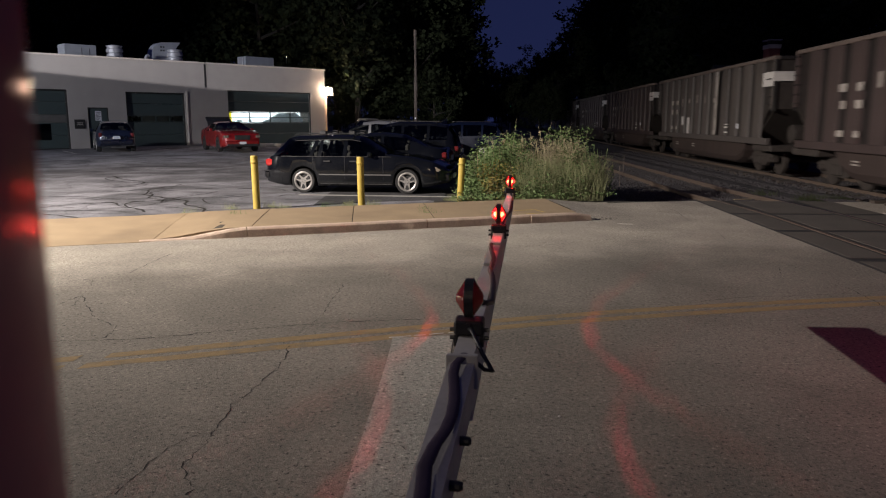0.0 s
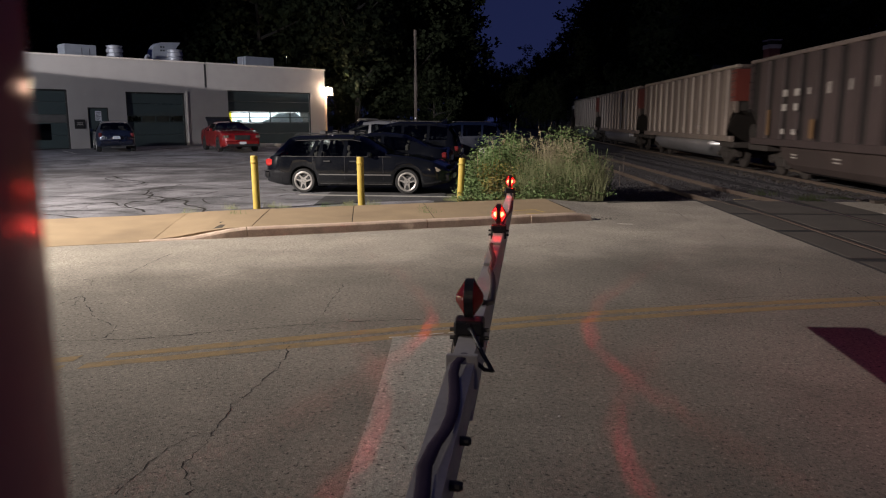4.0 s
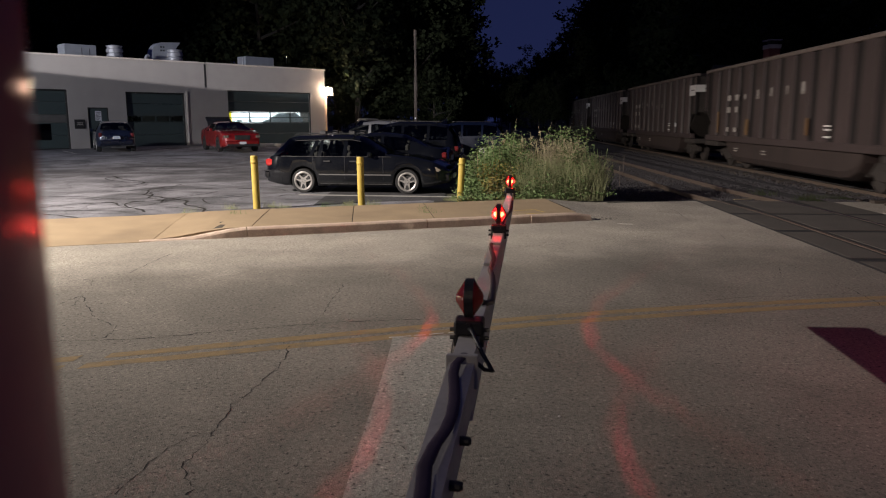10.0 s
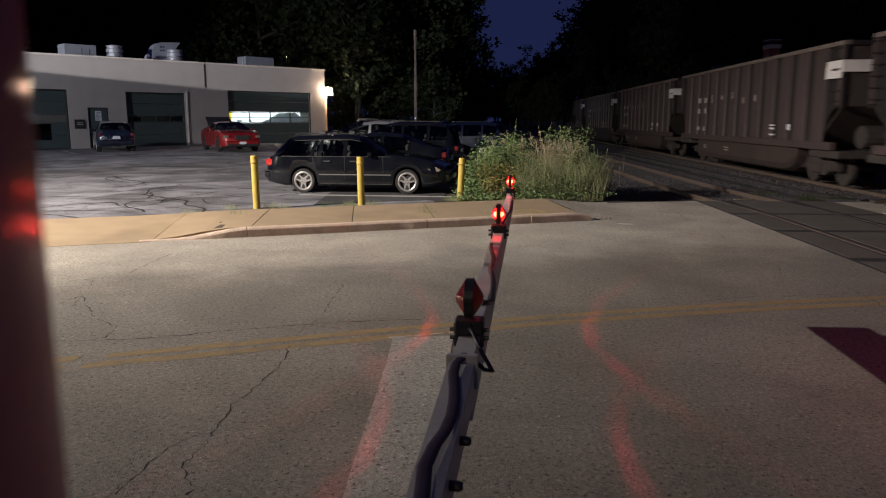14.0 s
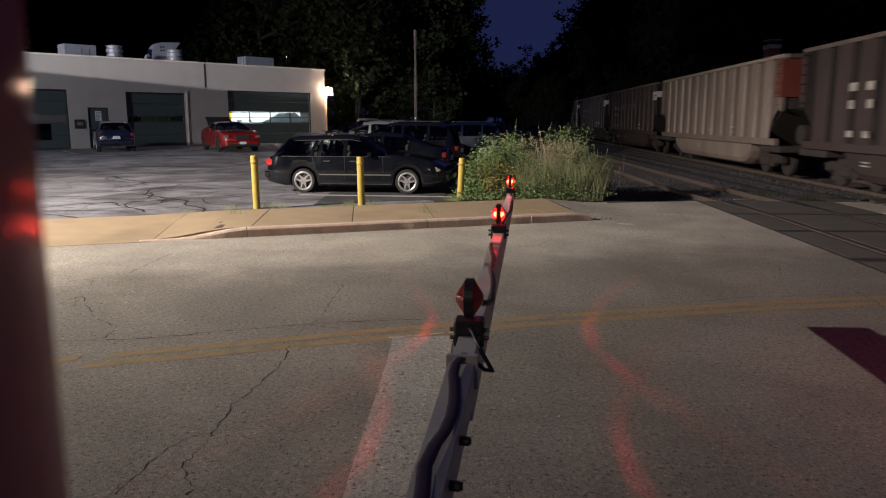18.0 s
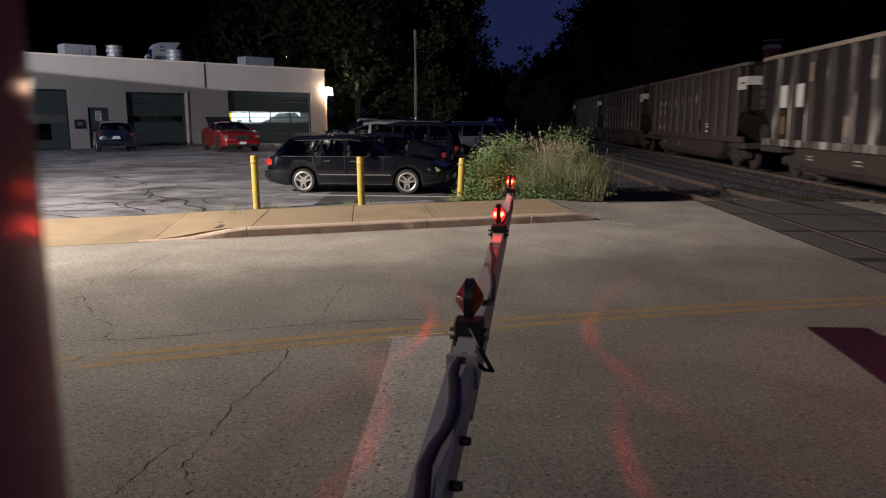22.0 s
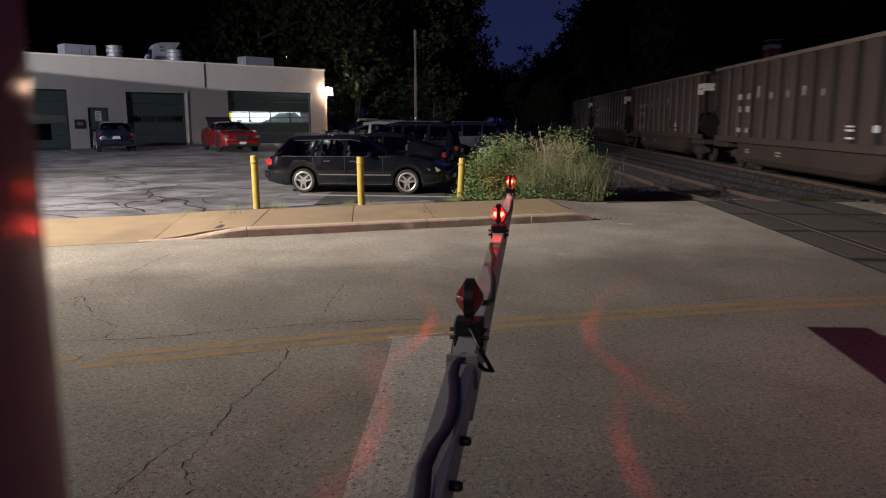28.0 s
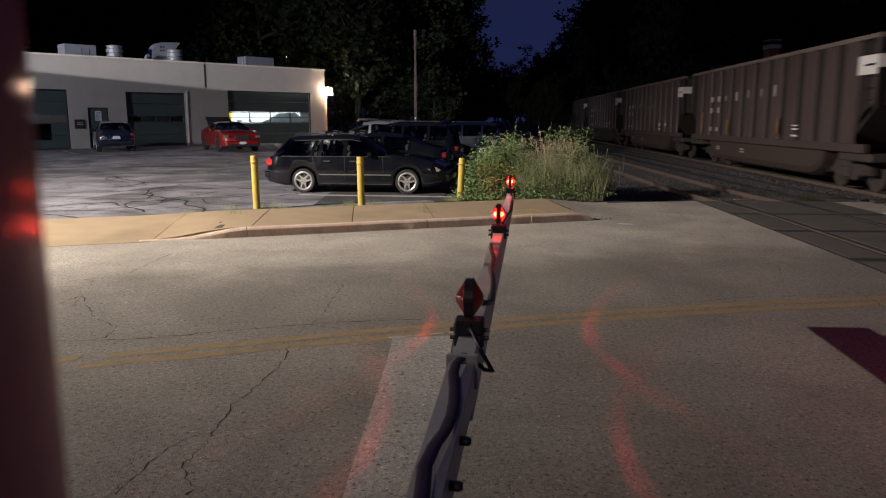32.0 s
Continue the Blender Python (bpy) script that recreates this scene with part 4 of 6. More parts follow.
    pts = [(-0.78, 0.0), (-0.78, 0.75)] + [(-0.78 + 0.75 * (1 - math.cos(a * math.pi / 16)), 0.75 + 0.72 * math.sin(a * math.pi / 16)) for a in range(1, 9)] + [(0.95, 1.52), (0.55, 1.02), (0.45, 0.9), (0.45, 0.0)]
    prism(bm, pts, -0.35, 0.35, "y")
    part("duct", bm, UNITPAINT, v)
    for k in range(4):
        part("bolt_plate", box(B(), -0.3 + 0.16 * (k % 2), -0.22 + 0.16 * (k % 2), -0.37, -0.352, 0.95 + 0.2 * (k // 2), 1.03 + 0.2 * (k // 2)), DARK, v)
    u = on_roof("roof_unit", 12.1, 1.6, "low grey air unit on the flat roof", "roof unit")
    part("casing", box(B(), -1.0, 1.05, -0.5, 0.5, 0, 0.95, 0.02), UNITPAINT, u)
    part("duct_end", box(B(), -1.12, -1.003, -0.3, 0.3, 0.3, 0.9, 0.02), SHEETMETAL, u)


build_garage()


# ---- bollards, poles ----
def build_bollard(x, y, h, lean):
    b = thing("bollard", pose(x, y, 0.0, 0, lean, 0), "yellow painted steel bollard at the edge of the car park", "bollard", "bollards by the pavement")
    bm = B()
    lathe(bm, [(0.075, -0.1), (0.075, h - 0.02), (0.068, h), (0.0001, h + 0.006)], 20)
    part("post", bm, BOLLARD, b, smooth=False)
    bm = B()
    lathe(bm, [(0.078, h - 0.16), (0.0785, h - 0.13), (0.078, h - 0.10)], 20)
    part("band", bm, BOLLARD, b, smooth=True)


build_bollard(-4.86, 15.35, 1.12, -1.0)
build_bollard(-2.66, 15.6, 1.09, -0.5)
build_bollard(-0.60, 17.2, 0.99, 2.6)

mast = thing("gate_mast", pose(-0.152, 0.130, 0), "weathered metal crossing mast beside the gate arm", "mast")
bm = B()
lathe(bm, [(0.06, 0), (0.06, 0.01), (0.06, 0.02), (0.06, 3.88), (0.06, 3.89), (0.06, 3.9), (0.03, 3.96)], 64)
part("pole", bm, MAST, mast, smooth=True)
bm = B()
lathe(bm, [(0.16, 0), (0.16, 0.03), (0.1, 0.05), (0.09, 0.3)], 32)
part("base", bm, MAST, mast)

# the flashers on the mast, over the gate: one of each pair is always lit
signal_head = thing("crossing_signal", pose(-0.152, 0.130, 3.2), "black crossing signal with a red flasher on the gate mast", "crossing signal")
part("cross_arm", tube(B(), [(0, 0.07, 0), (0, -0.3, 0), (0.1, -0.52, 0), (0.29, -0.55, 0)], 0.03, 10), ALU, signal_head)
part("background_disc", lathe(B(), [(0.01, 0.02), (0.25, 0.02), (0.25, 0.035), (0.01, 0.035)], 32, "x", (0.28, -0.55, 0)), DARK, signal_head)
part("lens", lathe(B(), [(0.10, 0.04), (0.09, 0.06), (0.01, 0.065)], 24, "x", (0.28, -0.55, 0)), SIGNALRED, signal_head, "lit red lens")
part("hood", tube(B(), [(0.32, -0.55, 0.0), (0.38, -0.55, 0.0)], 0.12, 20, 0.12, caps=False), DARK, signal_head)
lamp("crossing_flasher_source", "SPOT", (0.30, -0.42, 3.2), 430, (1.0, 0.03, 0.12), 0.08, (6.6, 9.4, 0.0), 52, 1.0)

upole = thing("utility_pole", pose(-4.75, 50, 0.05), "weathered grey wooden utility pole before the trees", "utility pole")
bm = B()
tube(bm, [(0, 0, -0.3), (0.02, 0, 4), (0.0, 0, 7.65)], 0.14, 10, 0.10)
part("pole", bm, WOODPOLE, upole)
part("tag", box(B(), -0.05, 0.05, -0.16, -0.14, 1.9, 2.0), PLATE, upole)


# unseen flood lamp added off the lot; its visor and hood are placed to light only the upper facade
flood = thing("flood_lamp", pose(FLOOD.x, FLOOD.y, 0), "unseen added flood lamp with plates that cut its light", "flood lamp")
part("arm", tube(B(), [(-4.4, -4.9, 9.1), (-3.0, -3.4, 9.5), (0, -0.25, 9.55)], 0.06, 10, 0.04), ALU, flood)
part("pole", tube(B(), [(-4.6, -5.3, 0), (-4.55, -5.25, 8.6), (-4.4, -4.9, 9.1)], 0.10, 10, 0.06), ALU, flood)
for nm, (z0, z1), s in (("visor", (4.98, 2.64), -0.9), ("hood", (5.25, 5.55), 0.9)):
    rise = [(Vector((tx, ty, tz)) - FLOOD) * 0.035 for tx, ty, tz in ((-30.1, 28.3, z0), (-4.6, 56.8, z1))]
    bm = B()
    top = [bm.verts.new((e.x, e.y, 9.5 + e.z)) for e in rise]
    low = [bm.verts.new((e.x * 0.9, e.y * 0.9, 9.5 + e.z + s)) for e in rise]
    back = [bm.verts.new((e.x * 0.9, -0.25, 9.5 + e.z + s)) for e in rise]
    bm.faces.new((top[0], top[1], low[1], low[0]))
    bm.faces.new((low[0], low[1], back[1], back[0]))
    part(nm, bm, DARK, flood)


# street lamp down the road, unseen; its skirt is added to keep level light off the far wagons
street = thing("street_lamp", pose(-18.6, 6.5, 0), "unseen steel street lamp, skirt added to cut level light", "street lamp")
part("pole", tube(B(), [(0.2, -2.4, 0), (0.2, -2.4, 7.6), (0.15, -1.8, 8.45), (0.0, -0.4, 8.58)], 0.09, 10, 0.04), ALU, street)
part("head", lathe(B(), [(0.50, 8.335), (0.50, 8.46), (0.30, 8.60), (0.01, 8.64)], 40, caps=False), DARK, street)


# ---- gate arm with lamps ----
ARM0, ARM1 = Vector((-0.142, 0.30, 1.215)), Vector((0.222, 6.62, 1.182))
ARM_DIR = (ARM1 - ARM0).normalized()
ARM_TURN = math.degrees(math.atan2(-ARM_DIR.x, ARM_DIR.y))


def arm_at(y, z=0.0):
    t = (y - ARM0.y) / (ARM1.y - ARM0.y)
    p = ARM0 + (ARM1 - ARM0) * t
    return Vector((p.x, p.y, p.z + z))


def build_gate_arm():
    arm = thing("crossing_gate", pose(*ARM0, math.degrees(math.asin(ARM_DIR.z)), 0, ARM_TURN), "lowered railway crossing gate with an aluminium arm and cables", "crossing gate")
    part("mechanism_box", box(B(), -0.2, 0.2, -0.75, -0.38, -0.75, 0.05, 0.02), ALU, arm, "grey mechanism box")
    part("pedestal", box(B(), -0.14, 0.14, -0.7, -0.42, -1.22, -0.75, 0.02), ALU, arm)
    ln = (ARM1 - ARM0).length
    bm = B()
    ends = [[bm.verts.new(p) for p in ((-w, y, -0.055), (w, y, -0.055), (w, y, 0.04), (-w, y, 0.04))] for y, w in ((-0.4, 0.026), (0.5, 0.027), (1.55, 0.033))]
    for p, q in zip(ends, ends[1:]):
        for k in range(4):
            bm.faces.new((p[k], p[(k + 1) % 4], q[(k + 1) % 4], q[k]))
    bm.faces.new(ends[0][::-1])
    bm.faces.new(ends[-1])
    bmesh.ops.recalc_face_normals(bm, faces=bm.faces)
    part("inner_beam", bm, ALU, arm, "wide pale aluminium beam")
    bm = B()
    rings = []
    for y, w in ((1.50, 0.028), (3.3, 0.026), (ln + 0.02, 0.024)):
        rings.append([bm.verts.new(p) for p in ((-w, y, -0.12), (w, y, -0.12), (w, y, 0.045), (-w, y, 0.045))])
    for a, b in zip(rings, rings[1:]):
        for k in range(4):
            bm.faces.new((a[k], a[(k + 1) % 4], b[(k + 1) % 4], b[k]))
    bm.faces.new(rings[0][::-1])
    bm.faces.new(rings[-1])
    bmesh.ops.recalc_face_normals(bm, faces=bm.faces)
    part("outer_beam", bm, ALU, arm)
    part("sleeve", box(B(), -0.041, 0.041, 1.485, 1.50, -0.03, 0.060, 0.002), ALU, arm, "clamping sleeve")
    for y in (1.11, 0.92):
        bm = B()
        lathe(bm, [(0.010, 0.0), (0.010, 0.018), (0.006, 0.024)], 10, "x", (0.030, y, 0.0))
        part("bolt", bm, CABLE, arm)
    # flat dark cable on the wide beam
    bm = B()
    pts = [(0.002, 1.53, 0.048), (-0.002, 1.48, 0.052), (-0.010, 1.43, 0.054), (-0.009, 1.37, 0.052), (0.002, 1.28, 0.05), (0.010, 1.20, 0.05), (0.013, 1.12, 0.05), (0.009, 1.04, 0.052), (-0.003, 0.965, 0.054), (-0.009, 0.88, 0.054), (0.001, 0.78, 0.052), (0.004, 0.5, 0.05), (0.0, 0.2, 0.05)]
    tube(bm, pts, 0.0125, 10, 0.014, flat=0.35)
    part("flat_cable", bm, FLATCABLE, arm, "dark violet cable sleeve", True)
    # looping cables
    for pts, r in (([(0.0, 1.70, 0.07), (0.012, 1.66, 0.075), (0.045, 1.60, 0.03), (0.075, 1.56, -0.005), (0.055, 1.555, 0.0), (0.033, 1.55, 0.02)], 0.006),
                   ([(-0.016, 3.25, 0.058), (-0.016, 3.18, 0.06), (-0.004, 3.06, 0.06), (0.015, 2.88, 0.055), (0.015, 2.78, 0.055), (0.012, 2.62, 0.055), (0.026, 2.52, 0.052), (0.036, 2.38, 0.05), (0.040, 2.25, 0.045), (0.040, 2.16, 0.035), (0.026, 2.10, 0.045), (0.008, 2.06, 0.06)], 0.011),
                   ([(0.012, 6.0, 0.05), (0.03, 5.7, 0.02), (0.032, 5.2, 0.0), (0.02, 4.6, 0.04), (0.01, 4.2, 0.05), (0.01, 3.9, 0.06)], 0.010)):
        bm = B()
        tube(bm, pts, r, 8)
        part("cable", bm, CABLE, arm, smooth=True)
    for y in (2.75, 3.3, 4.6):
        part("cable_clip", box(B(), -0.024, 0.03, y, y + 0.015, 0.046, 0.06, 0.003), ALU, arm)
    return arm


def build_gate_lamp(y, steady):
    at = arm_at(y, 0.045)
    lam = thing("gate_lamp", pose(*at, 0, 0, ARM_TURN), "round red crossing lamp with two lenses clamped on the gate arm", "gate lamp", "lamps on the gate arm")
    bm = B()
    box(bm, -0.042, 0.042, -0.036, 0.036, 0.003, 0.045, 0.006)
    box(bm, -0.042, -0.032, -0.03, 0.03, -0.03, 0.003)
    box(bm, 0.032, 0.042, -0.03, 0.03, -0.03, 0.003)
    part("clamp", bm, PLASTIC, lam, "black clamp bracket")
    for s in (-1, 1):
        for zz in (0.012, -0.012):
            bm = B()
            lathe(bm, [(0.006, 0.0), (0.006, 0.014)], 8, "x", (0.042 if s > 0 else -0.056, 0, zz))
            part("bolt", bm, CABLE, lam)
    bm = B()
    lathe(bm, [(0.012, -0.045), (0.012, -0.03)], 10, "y", (0, 0, 0.03))
    part("cable_gland", bm, CABLE, lam)
    # rim: a thick ring between the two lenses
    zc = 0.105
    bm = B()
    lathe(bm, [(0.049, -0.012), (0.056, -0.012), (0.056, 0.012), (0.049, 0.012), (0.049, -0.012)], 32, "x", (0, 0, zc))
    part("rim", bm, PLASTIC, lam, "black lamp rim")
    part("divider", lathe(B(), [(0.001, -0.003), (0.050, -0.003), (0.050, 0.003), (0.001, 0.003)], 24, "x", (0, 0, zc)), PLASTIC, lam)
    for s in (-1, 1):
        bm = B()
        lathe(bm, [(0.051, s * 0.012), (0.048, s * 0.015), (0.016, s * 0.0365), (0.009, s * 0.039), (0.001, s * 0.0395)], 28, "x", (0, 0, zc))
        ln = part("lens", bm, LENSRED, lam, "red plastic lens", True)
        ln.visible_shadow = False
    # small baffle cups added inside the lenses: the filament's light leaves them as a hollow cone
    for s in (-1, 1):
        bm = B()
        lathe(bm, [(0.0003, s * 0.024), (0.01096, s * 0.024), (0.01096, s * 0.0245), (0.0003, s * 0.0245)], 28, "x", (0, 0, zc))
        n = 28
        rings = [[bm.verts.new((s * x, r * math.cos(2 * math.pi * k / n), zc + r * math.sin(2 * math.pi * k / n))) for x, r in ((0.024, 0.0122), (0.024, 0.020), (0.003, 0.020))] for k in range(n)]
        for k in range(n):
            p, q = rings[k], rings[(k + 1) % n]
            for v in range(2):
                bm.faces.new((p[v], q[v], q[v + 1], p[v + 1]))
        part("reflector_cup", bm, PLASTIC, lam)
    # the bulbs; they dip into the clamp while the lamp is dark
    pair = []
    for s in (-1, 1):
        bm = B()
        bmesh.ops.create_uvsphere(bm, u_segments=12, v_segments=8, radius=0.0125, matrix=Matrix.Translation((0, -0.0235, 0.0)) @ Matrix.Diagonal((0.7, 1, 1, 1)))
        bulb = part("bulb", bm, FARBULB if steady else BULB, lam, "glowing red bulb", True)
        bulb.matrix_basis = pose(s * 0.018, 0, zc)
        bm = B()
        bmesh.ops.create_icosphere(bm, subdivisions=2, radius=0.0004)
        part("filament", bm, FARFILAMENT if steady else FILAMENT, bulb)
        pair.append((bulb, s * 0.018, zc))
    return pair


build_gate_arm()
NEAR_BULB = build_gate_lamp(2.03, False)
MID_BULB = build_gate_lamp(4.03, False)
build_gate_lamp(6.40, True)

signal = thing("rail_signal", pose(3.75, 120, 0), "distant railway signal showing a small green light", "rail signal")
part("mast", tube(B(), [(0, 0, 0), (0, 0, 4.6)], 0.08, 8), ALU, signal)
part("head", box(B(), -0.2, 0.2, -0.1, 0.2, 3.6, 4.6, 0.04), DARK, signal)
part("lens", lathe(B(), [(0.01, -0.12), (0.09, -0.12), (0.09, -0.10)], 12, "y", (0, 0, 4.02)), SIGNALGREEN, signal)

far = thing("distant_lamp", pose(-16.64, 62.0, 0), "tiny distant lamp on a pole among the trees", "lamp")
part("pole", tube(B(), [(0, 0.1, 0), (0, 0.1, 6.9)], 0.05, 8), ALU, far)
bm = B()
bmesh.ops.create_icosphere(bm, subdivisions=2, radius=0.06)
bmesh.ops.translate(bm, vec=(0, 0, 7.05), verts=bm.verts)
part("bulb", bm, STARLAMP, far)

# ---- coal train ----
PITCH, SPEED, START, SLOW = 16.18, 15.297, 136.1, 0.00164
RAIL_Z = 0.162
BODY = 14.75


def side_sheet(bm, x, th, y0, y1, z0, z1):
    """One side wall with the rounded bites at both lower corners."""
    bite, hb = 0.95, 1.0
    arc = [(y0 + bite * math.cos(a), z0 + hb * math.sin(a)) for a in [math.pi / 2 * i / 6 for i in range(7)]]
    out = [(y, z) for y, z in arc]
    out += [(y0, z1), (y1, z1)]
    out += [(y1 - bite * math.cos(a), z0 + hb * math.sin(a)) for a in [math.pi / 2 * (6 - i) / 6 for i in range(7)]]
    prism(bm, out, x, x + th, "x")


def truck_parts(wagon, y):
    t = part("truck", box(B(), -1.05, 1.05, -0.16, 0.16, 0.42, 0.72, 0.03), TRUCK, wagon)
    t.matrix_basis = pose(0, y, 0)
    for sx in (-1, 1):
        bm = B()
        pts = [(-1.18, 0.40), (-1.18, 0.58), (-0.9, 0.66), (-0.45, 0.74), (0.45, 0.74), (0.9, 0.66), (1.18, 0.58), (1.18, 0.40), (0.72, 0.44), (0.5, 0.26), (-0.5, 0.26), (-0.72, 0.44)]
        prism(bm, pts, sx * 1.0 - 0.07, sx * 1.0 + 0.07, "x")
        part("side_frame", bm, TRUCK, t)
        part("spring_nest", box(B(), sx * 1.09 - 0.06, sx * 1.09 + 0.06, -0.24, 0.24, 0.30, 0.58, 0.03), TRUCK, t)
    for ay in (-0.89, 0.89):
        bm = B()
        for sx in (-1, 1):
            x = sx * 0.7175
            lathe(bm, [(0.02, x - 0.065), (0.14, x - 0.065), (0.40, x - 0.05), (0.457, x - 0.06), (0.457, x + 0.05), (0.40, x + 0.06), (0.30, x + 0.02), (0.12, x + 0.07), (0.02, x + 0.07)], 24, "x")
            lathe(bm, [(0.09, sx * 0.98 - 0.12), (0.09, sx * 0.98 + 0.12)], 10, "x")
            box(bm, x - 0.068, x + 0.068, -0.1, 0.1, 0.18, 0.30)
        lathe(bm, [(0.08, -1.1), (0.08, 1.1)], 10, "x")
        w = part("wheelset", bm, TRUCK, t)
        w.matrix_parent_inverse = Matrix.Translation((0, ay, 0.457))
        WHEELS.append(w)


WHEELS = []


def build_wagon(paint, ribs, tub, endmat, label, stripes=0, stencil=0, seed=0, rib_half=0.33):
    rng = random.Random(seed)
    w = thing("coal_wagon", pose(MAIN, 0, RAIL_Z), label, "railway wagon", "wagons of the coal train")
    hw, z0, z1 = 1.47, 1.05, 3.58
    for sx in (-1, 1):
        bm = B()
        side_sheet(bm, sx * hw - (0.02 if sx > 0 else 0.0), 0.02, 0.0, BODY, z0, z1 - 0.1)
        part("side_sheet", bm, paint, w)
        part("top_chord", box(B(), sx * hw - 0.09, sx * hw + 0.09, -0.03, BODY + 0.03, z1 - 0.11, z1, 0.015), CHORD if endmat is REDEND or ribs is PATCHY else DUSTCHORD, w)
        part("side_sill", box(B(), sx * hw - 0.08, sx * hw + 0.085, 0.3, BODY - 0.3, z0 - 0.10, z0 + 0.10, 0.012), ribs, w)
    # hat-shaped ribs, the same mesh all along both sides
    rib = None
    n = 13
    for sx in (-1, 1):
        for k in range(n + 1):
            y = 0.06 + (BODY - 0.12) * k / n
            short = k in (0, n)
            if rib is None or short:
                bm = B()
                lo = z0 + (1.0 if short else 0.1)
                prism(bm, [(-rib_half, 0.0), (-rib_half + 0.03, -0.075), (rib_half - 0.03, -0.075), (rib_half, 0.0)], lo, z1 - 0.105, "z")
                # outline was (x, y): turn it so that the hat stands out of the side
                for v in bm.verts:
                    v.co = Vector((v.co.y, v.co.x * (0.09 / rib_half if short else 1), v.co.z))
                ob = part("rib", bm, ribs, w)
                if not short:
                    rib = ob
            else:
                ob = again(rib, w)
            ob.matrix_basis = pose(sx * hw, y, 0, 0, 0, 0 if sx < 0 else 180)
    # end walls: upright top, inward slope below, coloured band
    for e, y, s in ((0, 0.0, 1), (1, BODY, -1)):
        bm = B()
        prism(bm, [(y, z1 - 0.1), (y + s * 0.03, z1 - 0.1), (y + s * 0.03, z0 + 1.0), (y + s * 1.55, z0 - 0.05), (y + s * 1.5, z0 - 0.1), (y, z0 + 0.98)], -hw + 0.022, hw - 0.022, "x")
        # shade on the end walls put into their colour: dark truck steel
        part("end_wall", bm, TRUCK, w)
        part("end_chord", box(B(), -hw + 0.09, hw - 0.09, y - 0.06, y + 0.06, z1 - 0.12, z1 - 0.005, 0.01), paint, w)
        if e == 0:
            hi, lo, ln = (3.12, 2.70, 0.78) if endmat is ENDPANEL else (3.42, 2.35, 0.40)
            part("end_band", box(B(), -hw - 0.082, hw + 0.082, -0.075, -0.062, lo + (0.14 if endmat is ENDPANEL else 0), hi), endmat, w, "painted band on the end wall")
            for sx in (-1, 1):
                part("side_band", box(B(), sx * (hw + 0.089) - 0.006, sx * (hw + 0.089) + 0.006, -0.06, ln, lo, hi), endmat, w)
            if endmat is REDEND:
                for sx in (-1, 1):
                    for q in range(4):
                        part("slat", box(B(), sx * (hw + 0.099) - 0.006, sx * (hw + 0.099) + 0.006, -0.06, ln, lo + 0.12 + 0.27 * q, lo + 0.15 + 0.27 * q), DARK, w)
            if endmat is ENDPANEL:
                for sx in (-1, 1):
                    part("text_bar", box(B(), sx * (hw + 0.100) - 0.004, sx * (hw + 0.100) + 0.004, 0.05, ln - 0.35, lo + 0.21, lo + 0.235), DARK, w)
        # corner post, ladder, platform
        for sx in (-1, 1):
            part("corner_post", box(B(), sx * hw - 0.06, sx * hw + 0.06, y - 0.05, y + 0.05, z0 + 0.9, z1 - 0.1, 0.008), paint, w)
        bm = B()
        for q in range(6):
            tube(bm, [(-hw - 0.08, y + s * 0.05, z0 + 1.1 + 0.25 * q), (-hw - 0.13, y + s * 0.06, z0 + 1.1 + 0.25 * q), (-hw - 0.13, y + s * 0.42, z0 + 1.1 + 0.25 * q), (-hw - 0.08, y + s * 0.43, z0 + 1.1 + 0.25 * q)], 0.012, 6)
        part("ladder", bm, paint, w)
        part("platform", box(B(), -hw, hw, min(y, y + s * 1.6), max(y, y + s * 1.6), z0 - 0.30, z0 - 0.11, 0.02), TRUCK, w)
        bm = B()
        lathe(bm, [(0.28, -0.7), (0.3, -0.65), (0.3, 0.65), (0.28, 0.7)], 14, "x", (0, y + s * 0.55, z0 + 0.22))
        part("air_reservoir", bm, TRUCK, w)
        bm = B()
        lathe(bm, [(0.02, -0.03), (0.26, -0.03), (0.26, 0.03), (0.02, 0.03)], 16, "y", (-0.5, y - s * 0.09, z0 + 1.25))
        part("brake_wheel", bm, TRUCK, w)
        part("coupler", box(B(), -0.13, 0.13, min(y - s * 0.72, y), max(y - s * 0.72, y), z0 - 0.36, z0 - 0.08, 0.04), TRUCK, w)
    # belly tub between the trucks: a round trough on the bright wagons, flat-sided on the others
    y0, y1 = 3.3, BODY - 3.3
    bm = B()
    secs = []
    if tub is SILVERTUB:
        m = 14
        for yy, sc in ((y0 - 0.55, 0.15), (y0 - 0.3, 0.7), (y0, 1.0), (y1, 1.0), (y1 + 0.3, 0.7), (y1 + 0.55, 0.15)):
            ring = []
            for q in range(m + 1):
                a = -0.42 + (math.pi + 0.84) * q / m
                ring.append(bm.verts.new((-1.50 * math.copysign(abs(math.cos(a)) ** 0.7, math.cos(a)), yy, z0 - 0.30 - 0.53 * (sc if a > 0.2 and a < 2.94 else 1) * math.copysign(abs(math.sin(a)) ** 0.85, math.sin(a)))))
            secs.append(ring)
    else:
        for yy, sc in ((y0 - 0.85, 0.05), (y0 - 0.75, 0.35), (y0 - 0.5, 0.7), (y0 - 0.1, 0.93), (y0 + 0.3, 1.0), (y1 - 0.3, 1.0), (y1 + 0.1, 0.93), (y1 + 0.5, 0.7), (y1 + 0.75, 0.35), (y1 + 0.85, 0.05)):
            half = [(1.43, 0.0), (1.43, 0.10 * sc), (1.41, 0.50 * sc), (1.33, 0.66 * sc), (1.10, 0.74 * sc), (0.4, 0.76 * sc)]
